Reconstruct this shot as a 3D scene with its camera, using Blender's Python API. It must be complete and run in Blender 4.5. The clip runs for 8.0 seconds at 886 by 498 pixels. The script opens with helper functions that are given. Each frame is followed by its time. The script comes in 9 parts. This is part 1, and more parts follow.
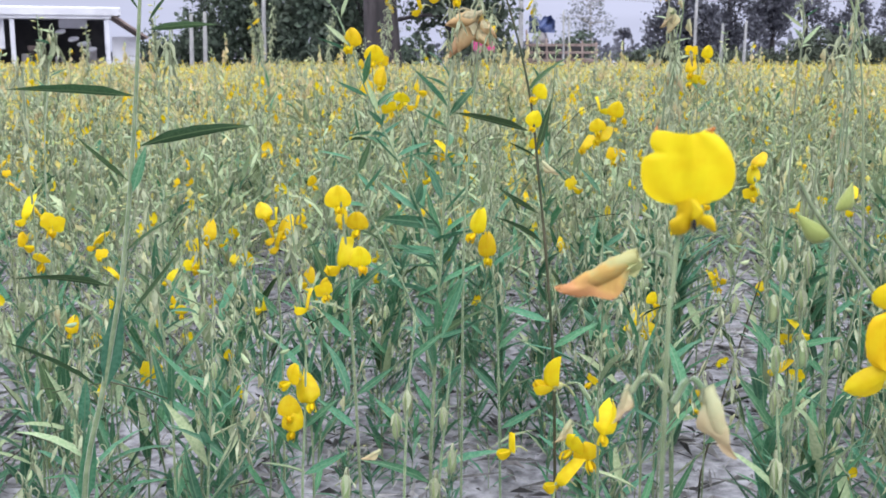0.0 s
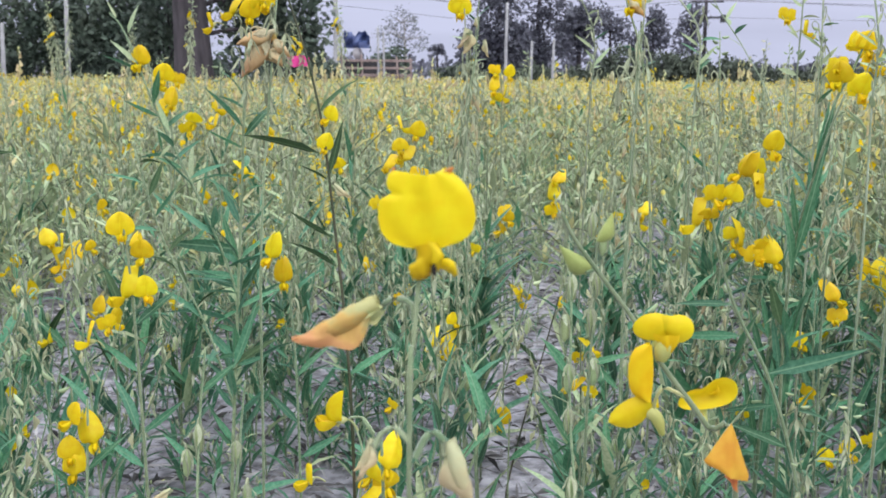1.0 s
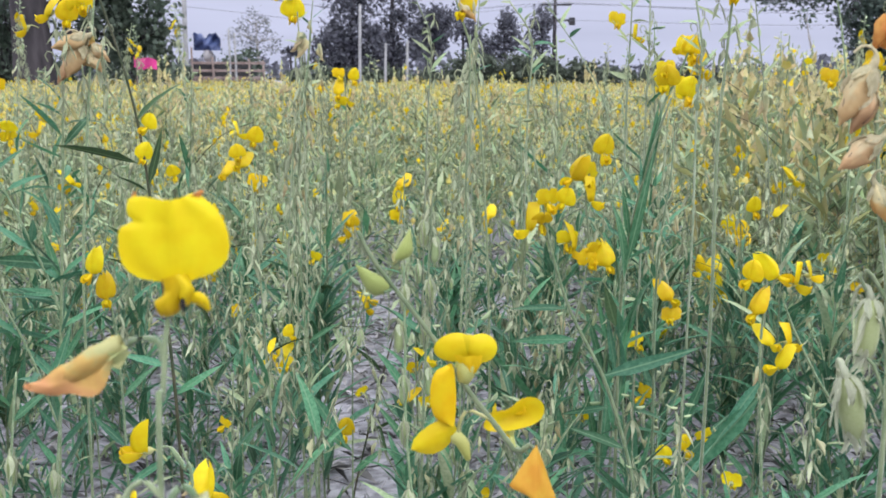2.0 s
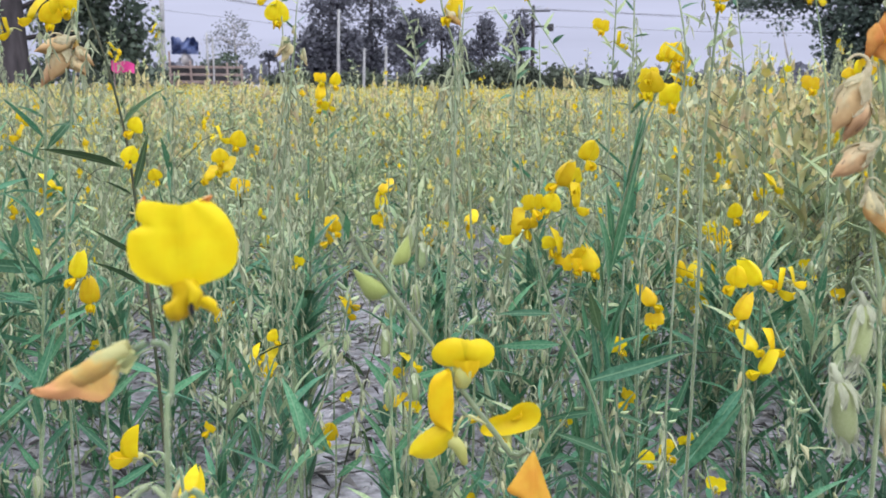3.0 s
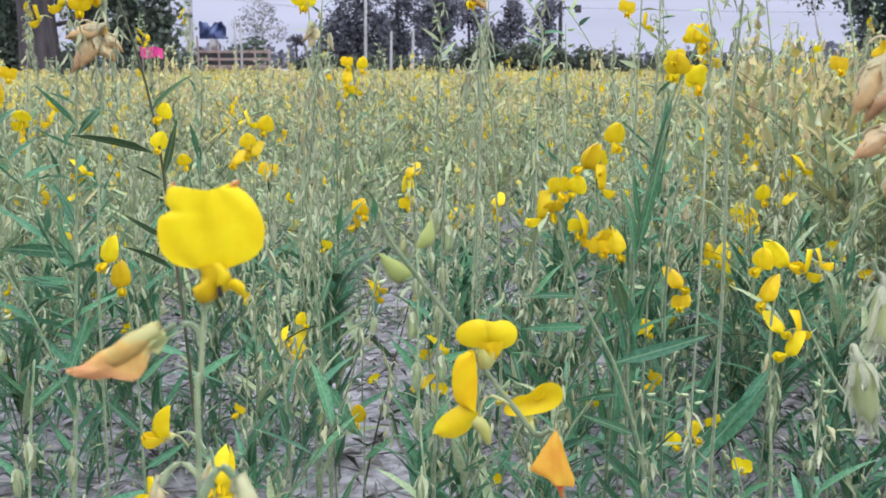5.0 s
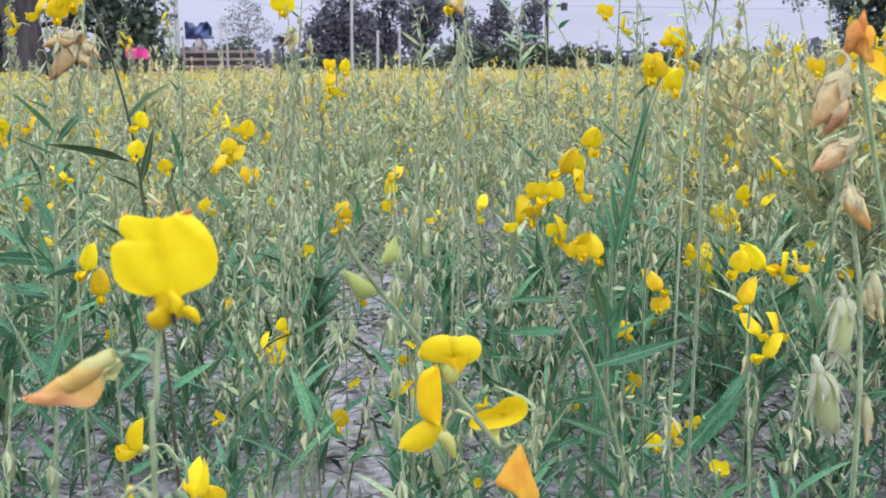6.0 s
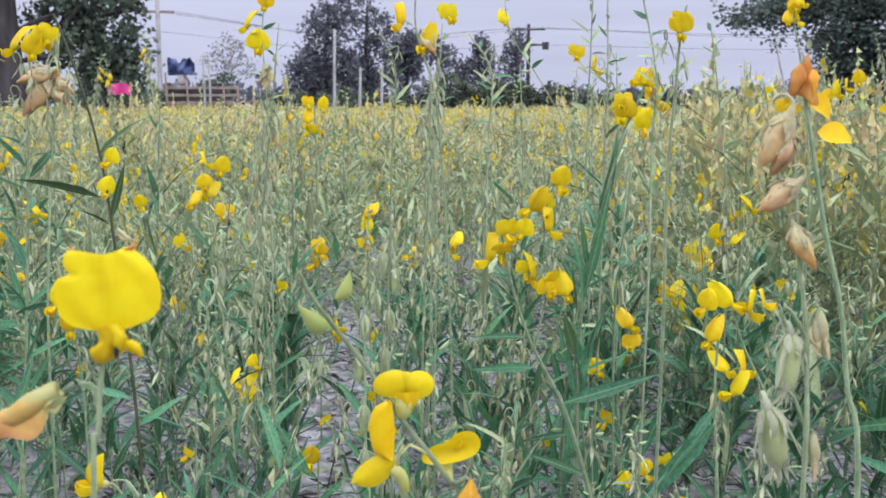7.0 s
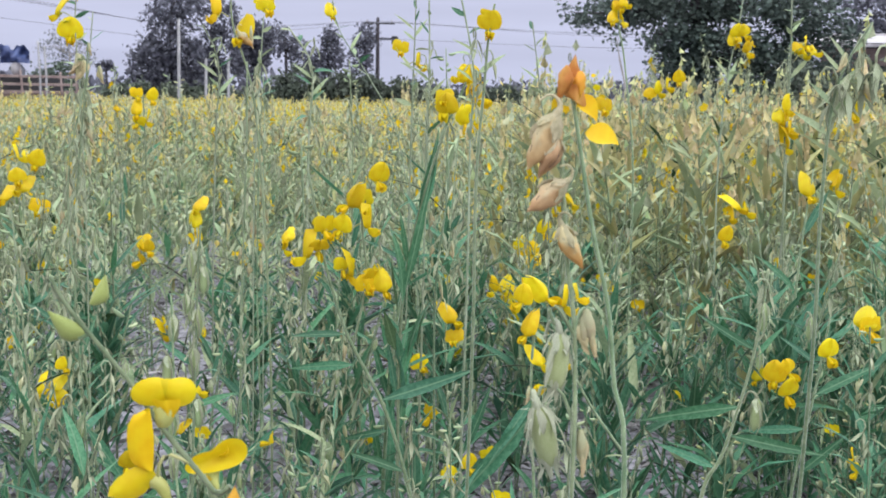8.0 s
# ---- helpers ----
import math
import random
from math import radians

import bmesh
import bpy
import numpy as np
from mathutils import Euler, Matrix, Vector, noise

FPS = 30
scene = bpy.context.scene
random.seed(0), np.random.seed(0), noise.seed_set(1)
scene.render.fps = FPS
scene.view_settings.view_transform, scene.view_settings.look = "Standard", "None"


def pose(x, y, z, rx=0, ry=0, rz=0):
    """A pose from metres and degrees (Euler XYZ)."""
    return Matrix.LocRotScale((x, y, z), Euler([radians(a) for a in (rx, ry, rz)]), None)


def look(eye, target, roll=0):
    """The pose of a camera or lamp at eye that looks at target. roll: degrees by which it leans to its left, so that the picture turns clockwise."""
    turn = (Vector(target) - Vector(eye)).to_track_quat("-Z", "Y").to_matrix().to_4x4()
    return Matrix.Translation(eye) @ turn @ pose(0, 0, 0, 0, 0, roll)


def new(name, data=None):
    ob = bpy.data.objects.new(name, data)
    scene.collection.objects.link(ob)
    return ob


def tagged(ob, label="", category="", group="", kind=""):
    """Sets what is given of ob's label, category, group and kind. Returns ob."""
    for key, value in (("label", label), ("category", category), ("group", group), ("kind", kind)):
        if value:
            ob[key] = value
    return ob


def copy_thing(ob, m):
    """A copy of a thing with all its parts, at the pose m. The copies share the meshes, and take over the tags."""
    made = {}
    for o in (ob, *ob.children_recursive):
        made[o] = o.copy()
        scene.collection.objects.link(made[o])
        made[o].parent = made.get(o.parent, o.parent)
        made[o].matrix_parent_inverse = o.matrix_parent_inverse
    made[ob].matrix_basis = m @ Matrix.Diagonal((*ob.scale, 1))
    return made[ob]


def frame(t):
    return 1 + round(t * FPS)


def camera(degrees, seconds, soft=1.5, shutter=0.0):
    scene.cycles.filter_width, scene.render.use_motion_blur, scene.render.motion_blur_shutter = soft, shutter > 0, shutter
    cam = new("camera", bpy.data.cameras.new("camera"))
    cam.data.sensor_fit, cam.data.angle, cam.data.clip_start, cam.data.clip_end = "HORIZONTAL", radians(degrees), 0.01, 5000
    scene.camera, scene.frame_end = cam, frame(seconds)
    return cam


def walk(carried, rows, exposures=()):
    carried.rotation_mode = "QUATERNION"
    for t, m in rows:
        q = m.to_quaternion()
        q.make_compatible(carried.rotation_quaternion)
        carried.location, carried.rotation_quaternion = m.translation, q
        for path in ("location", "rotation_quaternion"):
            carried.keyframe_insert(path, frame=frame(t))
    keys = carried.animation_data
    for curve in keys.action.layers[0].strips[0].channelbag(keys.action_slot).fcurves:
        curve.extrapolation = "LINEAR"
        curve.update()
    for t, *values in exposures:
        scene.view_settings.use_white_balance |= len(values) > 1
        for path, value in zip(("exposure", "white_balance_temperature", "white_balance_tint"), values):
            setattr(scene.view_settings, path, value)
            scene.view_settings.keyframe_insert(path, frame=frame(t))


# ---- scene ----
cam = camera(44.5, 8.0, soft=1.75)
cam.data.dof.use_dof, cam.data.dof.focus_distance, cam.data.dof.aperture_fstop = True, 0.95, 34.0
PATH = [
    (0, (0.063, 0.0203, 0.651), (-0.2526, 1.9644, 0.301), -0.0),
    (0.5, (0.0738, 0.0358, 0.654), (-0.0404, 2.0039, 0.316), 0.2),
    (1, (0.0862, 0.0442, 0.657), (0.1005, 2.0179, 0.335), 0.4),
    (1.5, (0.094, 0.0598, 0.656), (0.2253, 2.0297, 0.336), 0.3),
    (2, (0.1145, 0.0688, 0.66), (0.3872, 2.0246, 0.343), 0.2),
    (2.2, (0.1174, 0.0666, 0.661), (0.4358, 2.0162, 0.351), 0.5),
    (3.3, (0.0995, 0.0695, 0.66), (0.4041, 2.0218, 0.353), 0.6),
    (3.5, (0.0965, 0.0697, 0.66), (0.3762, 2.0242, 0.346), 0.5),
    (4, (0.1004, 0.0675, 0.661), (0.3373, 2.0271, 0.339), 0.3),
    (4.5, (0.1052, 0.0642, 0.661), (0.3481, 2.0226, 0.333), 0.2),
    (5.8, (0.114, 0.0588, 0.665), (0.4013, 2.0069, 0.316), -0.1),
    (6, (0.1169, 0.0577, 0.669), (0.3994, 2.008, 0.328), -0.3),
    (6.5, (0.1175, 0.0496, 0.672), (0.4065, 2.0097, 0.395), -0.1),
    (7, (0.1275, 0.0491, 0.67), (0.4453, 2.0047, 0.396), 0.1),
    (7.5, (0.1458, 0.0552, 0.67), (0.638, 1.9741, 0.395), 0.8),
    (8, (0.1636, 0.0503, 0.672), (0.7486, 1.9425, 0.389), 0.9),
]
walk(cam, [(t, look(eye, target, roll)) for t, eye, target, roll in PATH], [(0.0, 0.54), (1.0, 0.43), (3.5, 0.46), (4.5, 0.47), (5.9, 0.52), (6.5, 0.41), (8.0, 0.41)])

# ---- light ----
world = bpy.data.worlds.new("dusk_sky")
scene.world = world
world.use_nodes = True
wn, wl = world.node_tree.nodes, world.node_tree.links
wn.clear()
w_out = wn.new("ShaderNodeOutputWorld")
w_bg = wn.new("ShaderNodeBackground")
w_sky = wn.new("ShaderNodeTexSky")
w_sky.sky_type, w_sky.sun_disc = "NISHITA", False
w_sky.sun_elevation, w_sky.sun_rotation = radians(38), radians(200)
w_sky.air_density, w_sky.dust_density = 1.0, 4.0
w_dim = wn.new("ShaderNodeVectorMath")
w_dim.operation = "SCALE"
w_dim.inputs["Scale"].default_value = 0.055
w_co = wn.new("ShaderNodeTexCoord")
w_sep = wn.new("ShaderNodeSeparateXYZ")
w_ramp = wn.new("ShaderNodeValToRGB")      # the veil of cloud: dim at the horizon, bright overhead
w_ramp.color_ramp.elements[0].position, w_ramp.color_ramp.elements[0].color = 0.0, (0.46, 0.485, 0.645, 1)
w_ramp.color_ramp.elements[1].position, w_ramp.color_ramp.elements[1].color = 0.75, (2.04, 2.12, 2.30, 1)
w_mid = w_ramp.color_ramp.elements.new(0.10)
w_mid.color = (0.50, 0.52, 0.69, 1)
w_map = wn.new("ShaderNodeMapping")
w_map.inputs["Scale"].default_value = (1.5, 1.5, 16)
w_noise = wn.new("ShaderNodeTexNoise")
w_noise.inputs["Scale"].default_value, w_noise.inputs["Detail"].default_value = 2.2, 5
w_nr = wn.new("ShaderNodeMapRange")
w_nr.inputs["From Min"].default_value, w_nr.inputs["From Max"].default_value = 0.3, 0.7
w_nr.inputs["To Min"].default_value, w_nr.inputs["To Max"].default_value = 0.93, 1.06
w_cloud = wn.new("ShaderNodeVectorMath")
w_cloud.operation = "SCALE"
w_mix = wn.new("ShaderNodeMix")
w_mix.data_type = "RGBA"
w_mix.inputs["Factor"].default_value = 0.9
wl.new(w_co.outputs["Generated"], w_sep.inputs[0])
wl.new(w_sep.outputs["Z"], w_ramp.inputs[0])
wl.new(w_co.outputs["Generated"], w_map.inputs[0])
wl.new(w_map.outputs[0], w_noise.inputs["Vector"])
wl.new(w_noise.outputs[0], w_nr.inputs["Value"])
wl.new(w_ramp.outputs[0], w_cloud.inputs[0])
wl.new(w_nr.outputs[0], w_cloud.inputs["Scale"])
wl.new(w_sky.outputs[0], w_dim.inputs[0])
wl.new(w_dim.outputs[0], w_mix.inputs["A"])
wl.new(w_cloud.outputs[0], w_mix.inputs["B"])
wl.new(w_mix.outputs["Result"], w_bg.inputs["Color"])
wl.new(w_bg.outputs[0], w_out.inputs["Surface"])
w_bg.inputs["Strength"].default_value = 1.0

sun = new("sun", bpy.data.lights.new("sun", "SUN"))
sun.data.energy, sun.data.angle, sun.data.color = 1.1, radians(25), (0.95, 0.97, 0.97)
sun.matrix_world = look((0, 0, 10), (-2.2, 5.0, 2.0))


# ---- materials ----
def nodes_of(name):
    m = bpy.data.materials.new(name)
    m.use_nodes = True
    nt = m.node_tree
    return m, nt.nodes, nt.links, nt.nodes["Principled BSDF"], nt.nodes["Material Output"]


def colour_by(n, l, c1, c2, scale, detail=4.0, lo=0.35, hi=0.65, stretch=(1, 1, 1)):
    """Two colours mixed by a noise of that scale in the thing's own space."""
    co, mp, tex = n.new("ShaderNodeTexCoord"), n.new("ShaderNodeMapping"), n.new("ShaderNodeTexNoise")
    mp.inputs["Scale"].default_value = stretch
    tex.inputs["Scale"].default_value, tex.inputs["Detail"].default_value = scale, detail
    rng, mix = n.new("ShaderNodeMapRange"), n.new("ShaderNodeMix")
    rng.inputs["From Min"].default_value, rng.inputs["From Max"].default_value = lo, hi
    mix.data_type = "RGBA"
    mix.inputs["A"].default_value, mix.inputs["B"].default_value = (*c1, 1), (*c2, 1)
    l.new(co.outputs["Object"], mp.inputs[0])
    l.new(mp.outputs[0], tex.inputs["Vector"])
    l.new(tex.outputs[0], rng.inputs["Value"])
    l.new(rng.outputs[0], mix.inputs["Factor"])
    return mix.outputs["Result"], tex


def vary(n, l, colour, low, high, hue=0.0):
    """Brighter and darker from piece to piece."""
    geo, obj = n.new("ShaderNodeNewGeometry"), n.new("ShaderNodeObjectInfo")
    add, fr = n.new("ShaderNodeMath"), n.new("ShaderNodeMath")
    add.operation, fr.operation = "ADD", "FRACT"
    rng, hsv = n.new("ShaderNodeMapRange"), n.new("ShaderNodeHueSaturation")
    rng.inputs["To Min"].default_value, rng.inputs["To Max"].default_value = low, high
    l.new(geo.outputs["Random Per Island"], add.inputs[0])
    l.new(obj.outputs["Random"], add.inputs[1])
    l.new(add.outputs[0], fr.inputs[0])
    l.new(fr.outputs[0], rng.inputs["Value"])
    l.new(rng.outputs[0], hsv.inputs["Value"])
    l.new(colour, hsv.inputs["Color"])
    if hue:
        h = n.new("ShaderNodeMapRange")
        m7, f7 = n.new("ShaderNodeMath"), n.new("ShaderNodeMath")
        m7.operation, f7.operation = "MULTIPLY", "FRACT"
        m7.inputs[1].default_value = 7.31
        l.new(fr.outputs[0], m7.inputs[0])
        l.new(m7.outputs[0], f7.inputs[0])
        l.new(f7.outputs[0], h.inputs["Value"])
        h.inputs["To Min"].default_value, h.inputs["To Max"].default_value = 0.5 - hue, 0.5 + hue
        l.new(h.outputs[0], hsv.inputs["Hue"])
    return hsv.outputs["Color"]


def plant_mat(name, c1, c2, scale, rough=0.6, through_light=0.25, low=0.8, high=1.2, hue=0.0, bump=0.15, sheen=0.0, stretch=(1, 1, 1), rib=None):
    m, n, l, bsdf, out = nodes_of(name)
    col, tex = colour_by(n, l, c1, c2, scale, stretch=stretch)
    col = vary(n, l, col, low, high, hue)
    if rib:
        co, sep, mag, rng, mix = n.new("ShaderNodeTexCoord"), n.new("ShaderNodeSeparateXYZ"), n.new("ShaderNodeMath"), n.new("ShaderNodeMapRange"), n.new("ShaderNodeMix")
        mag.operation, mix.data_type = "ABSOLUTE", "RGBA"
        rng.inputs["From Min"].default_value, rng.inputs["From Max"].default_value = 0.004, 0.011
        rng.inputs["To Min"].default_value, rng.inputs["To Max"].default_value = 0.75, 0.0
        l.new(co.outputs["Object"], sep.inputs[0])
        l.new(sep.outputs["X"], mag.inputs[0])
        l.new(mag.outputs[0], rng.inputs["Value"])
        l.new(rng.outputs[0], mix.inputs["Factor"])
        l.new(col, mix.inputs["A"])
        mix.inputs["B"].default_value = (*rib, 1)
        col = mix.outputs["Result"]
    l.new(col, bsdf.inputs["Base Color"])
    bsdf.inputs["Roughness"].default_value = rough
    bsdf.inputs["Specular IOR Level"].default_value = 0.22
    bsdf.inputs["Sheen Weight"].default_value = sheen
    bm_ = n.new("ShaderNodeBump")
    bm_.inputs["Strength"].default_value, bm_.inputs["Distance"].default_value = bump, 0.002
    l.new(tex.outputs[0], bm_.inputs["Height"])
    l.new(bm_.outputs[0], bsdf.inputs["Normal"])
    if through_light:
        tr, mix = n.new("ShaderNodeBsdfTranslucent"), n.new("ShaderNodeMixShader")
        l.new(col, tr.inputs["Color"])
        mix.inputs[0].default_value = through_light
        l.new(bsdf.outputs[0], mix.inputs[1])
        l.new(tr.outputs[0], mix.inputs[2])
        l.new(mix.outputs[0], out.inputs["Surface"])
    return m


def solid_mat(name, c1, c2, scale, rough=0.8, bump=0.3, dist=0.01, stretch=(1, 1, 1), metal=0.0, low=1.0, high=1.0):
    m, n, l, bsdf, out = nodes_of(name)
    col, tex = colour_by(n, l, c1, c2, scale, detail=8.0, stretch=stretch)
    if low != high:
        col = vary(n, l, col, low, high)
    l.new(col, bsdf.inputs["Base Color"])
    bsdf.inputs["Roughness"].default_value, bsdf.inputs["Metallic"].default_value = rough, metal
    b = n.new("ShaderNodeBump")
    b.inputs["Strength"].default_value, b.inputs["Distance"].default_value = bump, dist
    l.new(tex.outputs[0], b.inputs["Height"])
    l.new(b.outputs[0], bsdf.inputs["Normal"])
    return m


def withered_mat(name, top, body, tip):
    """Creamy green by the stalk and along the upper fold, tan to orange below, reddish at the tip."""
    m, n, l, bsdf, out = nodes_of(name)
    co, sep, ramp = n.new("ShaderNodeTexCoord"), n.new("ShaderNodeSeparateXYZ"), n.new("ShaderNodeValToRGB")
    tex, mul, add = n.new("ShaderNodeTexNoise"), n.new("ShaderNodeMath"), n.new("ShaderNodeMath")
    tex.inputs["Scale"].default_value, tex.inputs["Detail"].default_value = 5, 6
    mul.operation, mul.inputs[1].default_value = "MULTIPLY_ADD", -1.0
    fold = n.new("ShaderNodeMath")
    fold.operation, fold.inputs[1].default_value = "MULTIPLY_ADD", -1.3
    e = ramp.color_ramp.elements
    e[0].position, e[0].color = 0.36, (*top, 1)
    e[1].position, e[1].color = 0.58, (*body, 1)
    last = e.new(1.05)
    last.color = (*tip, 1)
    l.new(co.outputs["Object"], sep.inputs[0])
    l.new(co.outputs["Object"], tex.inputs["Vector"])
    l.new(sep.outputs["Y"], fold.inputs[0])
    l.new(tex.outputs[0], fold.inputs[2])
    add.operation, add.inputs[1].default_value = "SUBTRACT", 0.35
    l.new(fold.outputs[0], add.inputs[0])
    l.new(sep.outputs["Z"], mul.inputs[0])
    l.new(add.outputs[0], mul.inputs[2])
    l.new(mul.outputs[0], ramp.inputs[0])
    col = vary(n, l, ramp.outputs[0], 0.85, 1.12, 0.01)
    l.new(col, bsdf.inputs["Base Color"])
    bsdf.inputs["Roughness"].default_value = 0.7
    b = n.new("ShaderNodeBump")
    b.inputs["Strength"].default_value, b.inputs["Distance"].default_value = 0.5, 0.002
    l.new(tex.outputs[0], b.inputs["Height"])
    l.new(b.outputs[0], bsdf.inputs["Normal"])
    tr, mix = n.new("ShaderNodeBsdfTranslucent"), n.new("ShaderNodeMixShader")
    l.new(col, tr.inputs["Color"])
    mix.inputs[0].default_value = 0.25
    l.new(bsdf.outputs[0], mix.inputs[1])
    l.new(tr.outputs[0], mix.inputs[2])
    l.new(mix.outputs[0], out.inputs["Surface"])
    return m


STEM_PALE = plant_mat("stem_pale", (0.19, 0.24, 0.15), (0.30, 0.34, 0.25), 60, 0.6, 0.0, 0.8, 1.2, 0.02)
STEM = plant_mat("stem_green", (0.12, 0.18, 0.092), (0.22, 0.275, 0.158), 140, 0.75, 0.0, 0.75, 1.2, 0.02, bump=0.5, sheen=0.4)
STEM_DARK = plant_mat("stem_dark", (0.030, 0.045, 0.022), (0.085, 0.07, 0.045), 30, 0.5, 0.0, 0.8, 1.2)
LEAF = plant_mat("leaf_green", (0.039, 0.145, 0.075), (0.090, 0.229, 0.129), 25, 0.5, 0.25, 0.55, 1.36, 0.02, sheen=0.1, rib=(0.16, 0.27, 0.16))
LEAF_PALE = plant_mat("leaf_pale", (0.26, 0.345, 0.19), (0.39, 0.455, 0.275), 25, 0.6, 0.25, 0.75, 1.25, 0.02, sheen=0.1)
LEAF_RIPE = plant_mat("leaf_ripe", (0.39, 0.38, 0.17), (0.51, 0.48, 0.24), 25, 0.6, 0.25, 0.75, 1.2, 0.02)
LEAF_DARK = plant_mat("leaf_dark", (0.028, 0.062, 0.025), (0.052, 0.095, 0.042), 40, 0.65, 0.2, 0.8, 1.25, 0.015, rib=(0.11, 0.17, 0.08))
PETAL = plant_mat("petal_yellow", (0.72, 0.50, 0.008), (0.76, 0.60, 0.013), 3, 0.5, 0.3, 0.78, 1.08, 0.012, bump=0.1)
PETAL_PALE = plant_mat("petal_pale", (0.62, 0.53, 0.13), (0.72, 0.62, 0.21), 60, 0.55, 0.3, 0.8, 1.1, 0.01)
PETAL_GOLD = plant_mat("petal_golden", (0.76, 0.42, 0.012), (0.78, 0.52, 0.016), 3, 0.5, 0.3, 0.85, 1.05, 0.01)
PETAL_OLD = plant_mat("petal_orange", (0.76, 0.38, 0.045), (0.80, 0.50, 0.06), 2.5, 0.55, 0.3, 0.85, 1.1, 0.01)
PETAL_DRY = withered_mat("petal_withered", (0.47, 0.46, 0.20), (0.60, 0.40, 0.11), (0.50, 0.26, 0.10))
PETAL_BROWN = withered_mat("petal_brown", (0.62, 0.20, 0.05), (0.62, 0.33, 0.08), (0.58, 0.36, 0.13))
PETAL_PEACH = withered_mat("petal_peach", (0.60, 0.48, 0.29), (0.62, 0.41, 0.22), (0.50, 0.29, 0.14))
PETAL_TAN = withered_mat("petal_tan", (0.58, 0.50, 0.28), (0.64, 0.40, 0.15), (0.60, 0.30, 0.08))
PETAL_DARK = plant_mat("petal_furrow", (0.16, 0.09, 0.06), (0.27, 0.16, 0.11), 9, 0.8, 0.1, 0.9, 1.1, 0.0)
CREAM = plant_mat("cream_calyx", (0.45, 0.40, 0.25), (0.57, 0.51, 0.34), 9, 0.8, 0.3, 0.85, 1.1, 0.01, bump=0.3, sheen=0.2)
PETAL_BEIGE = withered_mat("petal_beige", (0.50, 0.50, 0.30), (0.54, 0.48, 0.28), (0.45, 0.35, 0.20))
CALYX = plant_mat("calyx_green", (0.40, 0.43, 0.17), (0.52, 0.52, 0.26), 90, 0.7, 0.2, 0.85, 1.15, 0.015, sheen=0.3)
SEPAL = plant_mat("sepal_yellow_green", (0.50, 0.52, 0.15), (0.62, 0.62, 0.24), 90, 0.6, 0.3, 0.9, 1.1, 0.01)
PETAL_RUST = plant_mat("petal_rust", (0.47, 0.17, 0.040), (0.62, 0.33, 0.085), 2.2, 0.65, 0.25, 0.95, 1.05, 0.0, bump=0.4)
BUD_GREEN = plant_mat("bud_green", (0.26, 0.34, 0.09), (0.36, 0.42, 0.15), 90, 0.6, 0.2, 0.85, 1.15, 0.015, sheen=0.2)
POD = plant_mat("pod_green", (0.34, 0.45, 0.19), (0.46, 0.55, 0.30), 120, 0.6, 0.25, 0.85, 1.15, 0.015, sheen=0.3)
POD_LIME = plant_mat("ripening_pod", (0.33, 0.40, 0.17), (0.45, 0.50, 0.28), 70, 0.6, 0.25, 0.9, 1.1, 0.01, sheen=0.3)
HUSK = plant_mat("dry_husk", (0.32, 0.365, 0.235), (0.475, 0.505, 0.35), 110, 0.85, 0.2, 0.65, 1.2, 0.015, bump=0.5)
FLUFF = plant_mat("pale_fluff", (0.46, 0.49, 0.36), (0.60, 0.61, 0.48), 110, 0.9, 0.45, 0.85, 1.1, 0.01)
FAR_HUSK = plant_mat("ripe_heads", (0.52, 0.44, 0.22), (0.70, 0.60, 0.35), 110, 0.85, 0.2, 0.75, 1.2, 0.02)
STRAW = plant_mat("straw_litter", (0.23, 0.22, 0.225), (0.40, 0.38, 0.385), 40, 0.9, 0.1, 0.15, 1.35, 0.02)
TREE_LEAF = plant_mat("tree_leaf", (0.056, 0.080, 0.060), (0.096, 0.122, 0.090), 0.6, 0.5, 0.15, 0.6, 1.5, 0.02)
TREE_BROAD = plant_mat("broad_tree_leaf", (0.056, 0.080, 0.068), (0.096, 0.122, 0.104), 0.6, 0.5, 0.15, 0.6, 1.5, 0.02)
# far foliage paler and bluer: distance haze is mixed into the leaf colour
TREE_HAZED = plant_mat("hazed_tree_leaf", (0.088, 0.090, 0.115), (0.128, 0.130, 0.155), 0.6, 0.6, 0.15, 0.7, 1.3, 0.02)
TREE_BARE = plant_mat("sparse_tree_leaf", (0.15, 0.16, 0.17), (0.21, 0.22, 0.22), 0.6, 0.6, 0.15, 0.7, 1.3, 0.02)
HEDGE = plant_mat("hedge_leaf", (0.066, 0.084, 0.062), (0.100, 0.118, 0.088), 0.6, 0.6, 0.15, 0.6, 1.4, 0.02)
BARK = solid_mat("bark", (0.020, 0.017, 0.020), (0.060, 0.050, 0.056), 6, 0.9, 0.9, 0.03, (1, 1, 0.25))
BARK_PALE = solid_mat("pale_bark", (0.22, 0.20, 0.19), (0.34, 0.32, 0.30), 5, 0.85, 0.5, 0.02, (1, 1, 0.3))
CONCRETE = solid_mat("concrete_post", (0.24, 0.24, 0.245), (0.36, 0.355, 0.36), 4, 0.85, 0.3)
WHITE = solid_mat("white_sheet", (0.50, 0.50, 0.55), (0.62, 0.62, 0.67), 1.5, 0.6, 0.1)
DARK = solid_mat("dark_inside", (0.02, 0.02, 0.024), (0.04, 0.038, 0.04), 2, 0.8, 0.1)
TIMBER = solid_mat("timber", (0.16, 0.11, 0.10), (0.26, 0.20, 0.18), 3, 0.8, 0.4)
PINK = solid_mat("pink_cloth", (0.55, 0.035, 0.20), (0.66, 0.06, 0.27), 8, 0.8, 0.2)
BLUE = solid_mat("blue_sheet", (0.022, 0.036, 0.11), (0.05, 0.075, 0.19), 5, 0.6, 0.2)
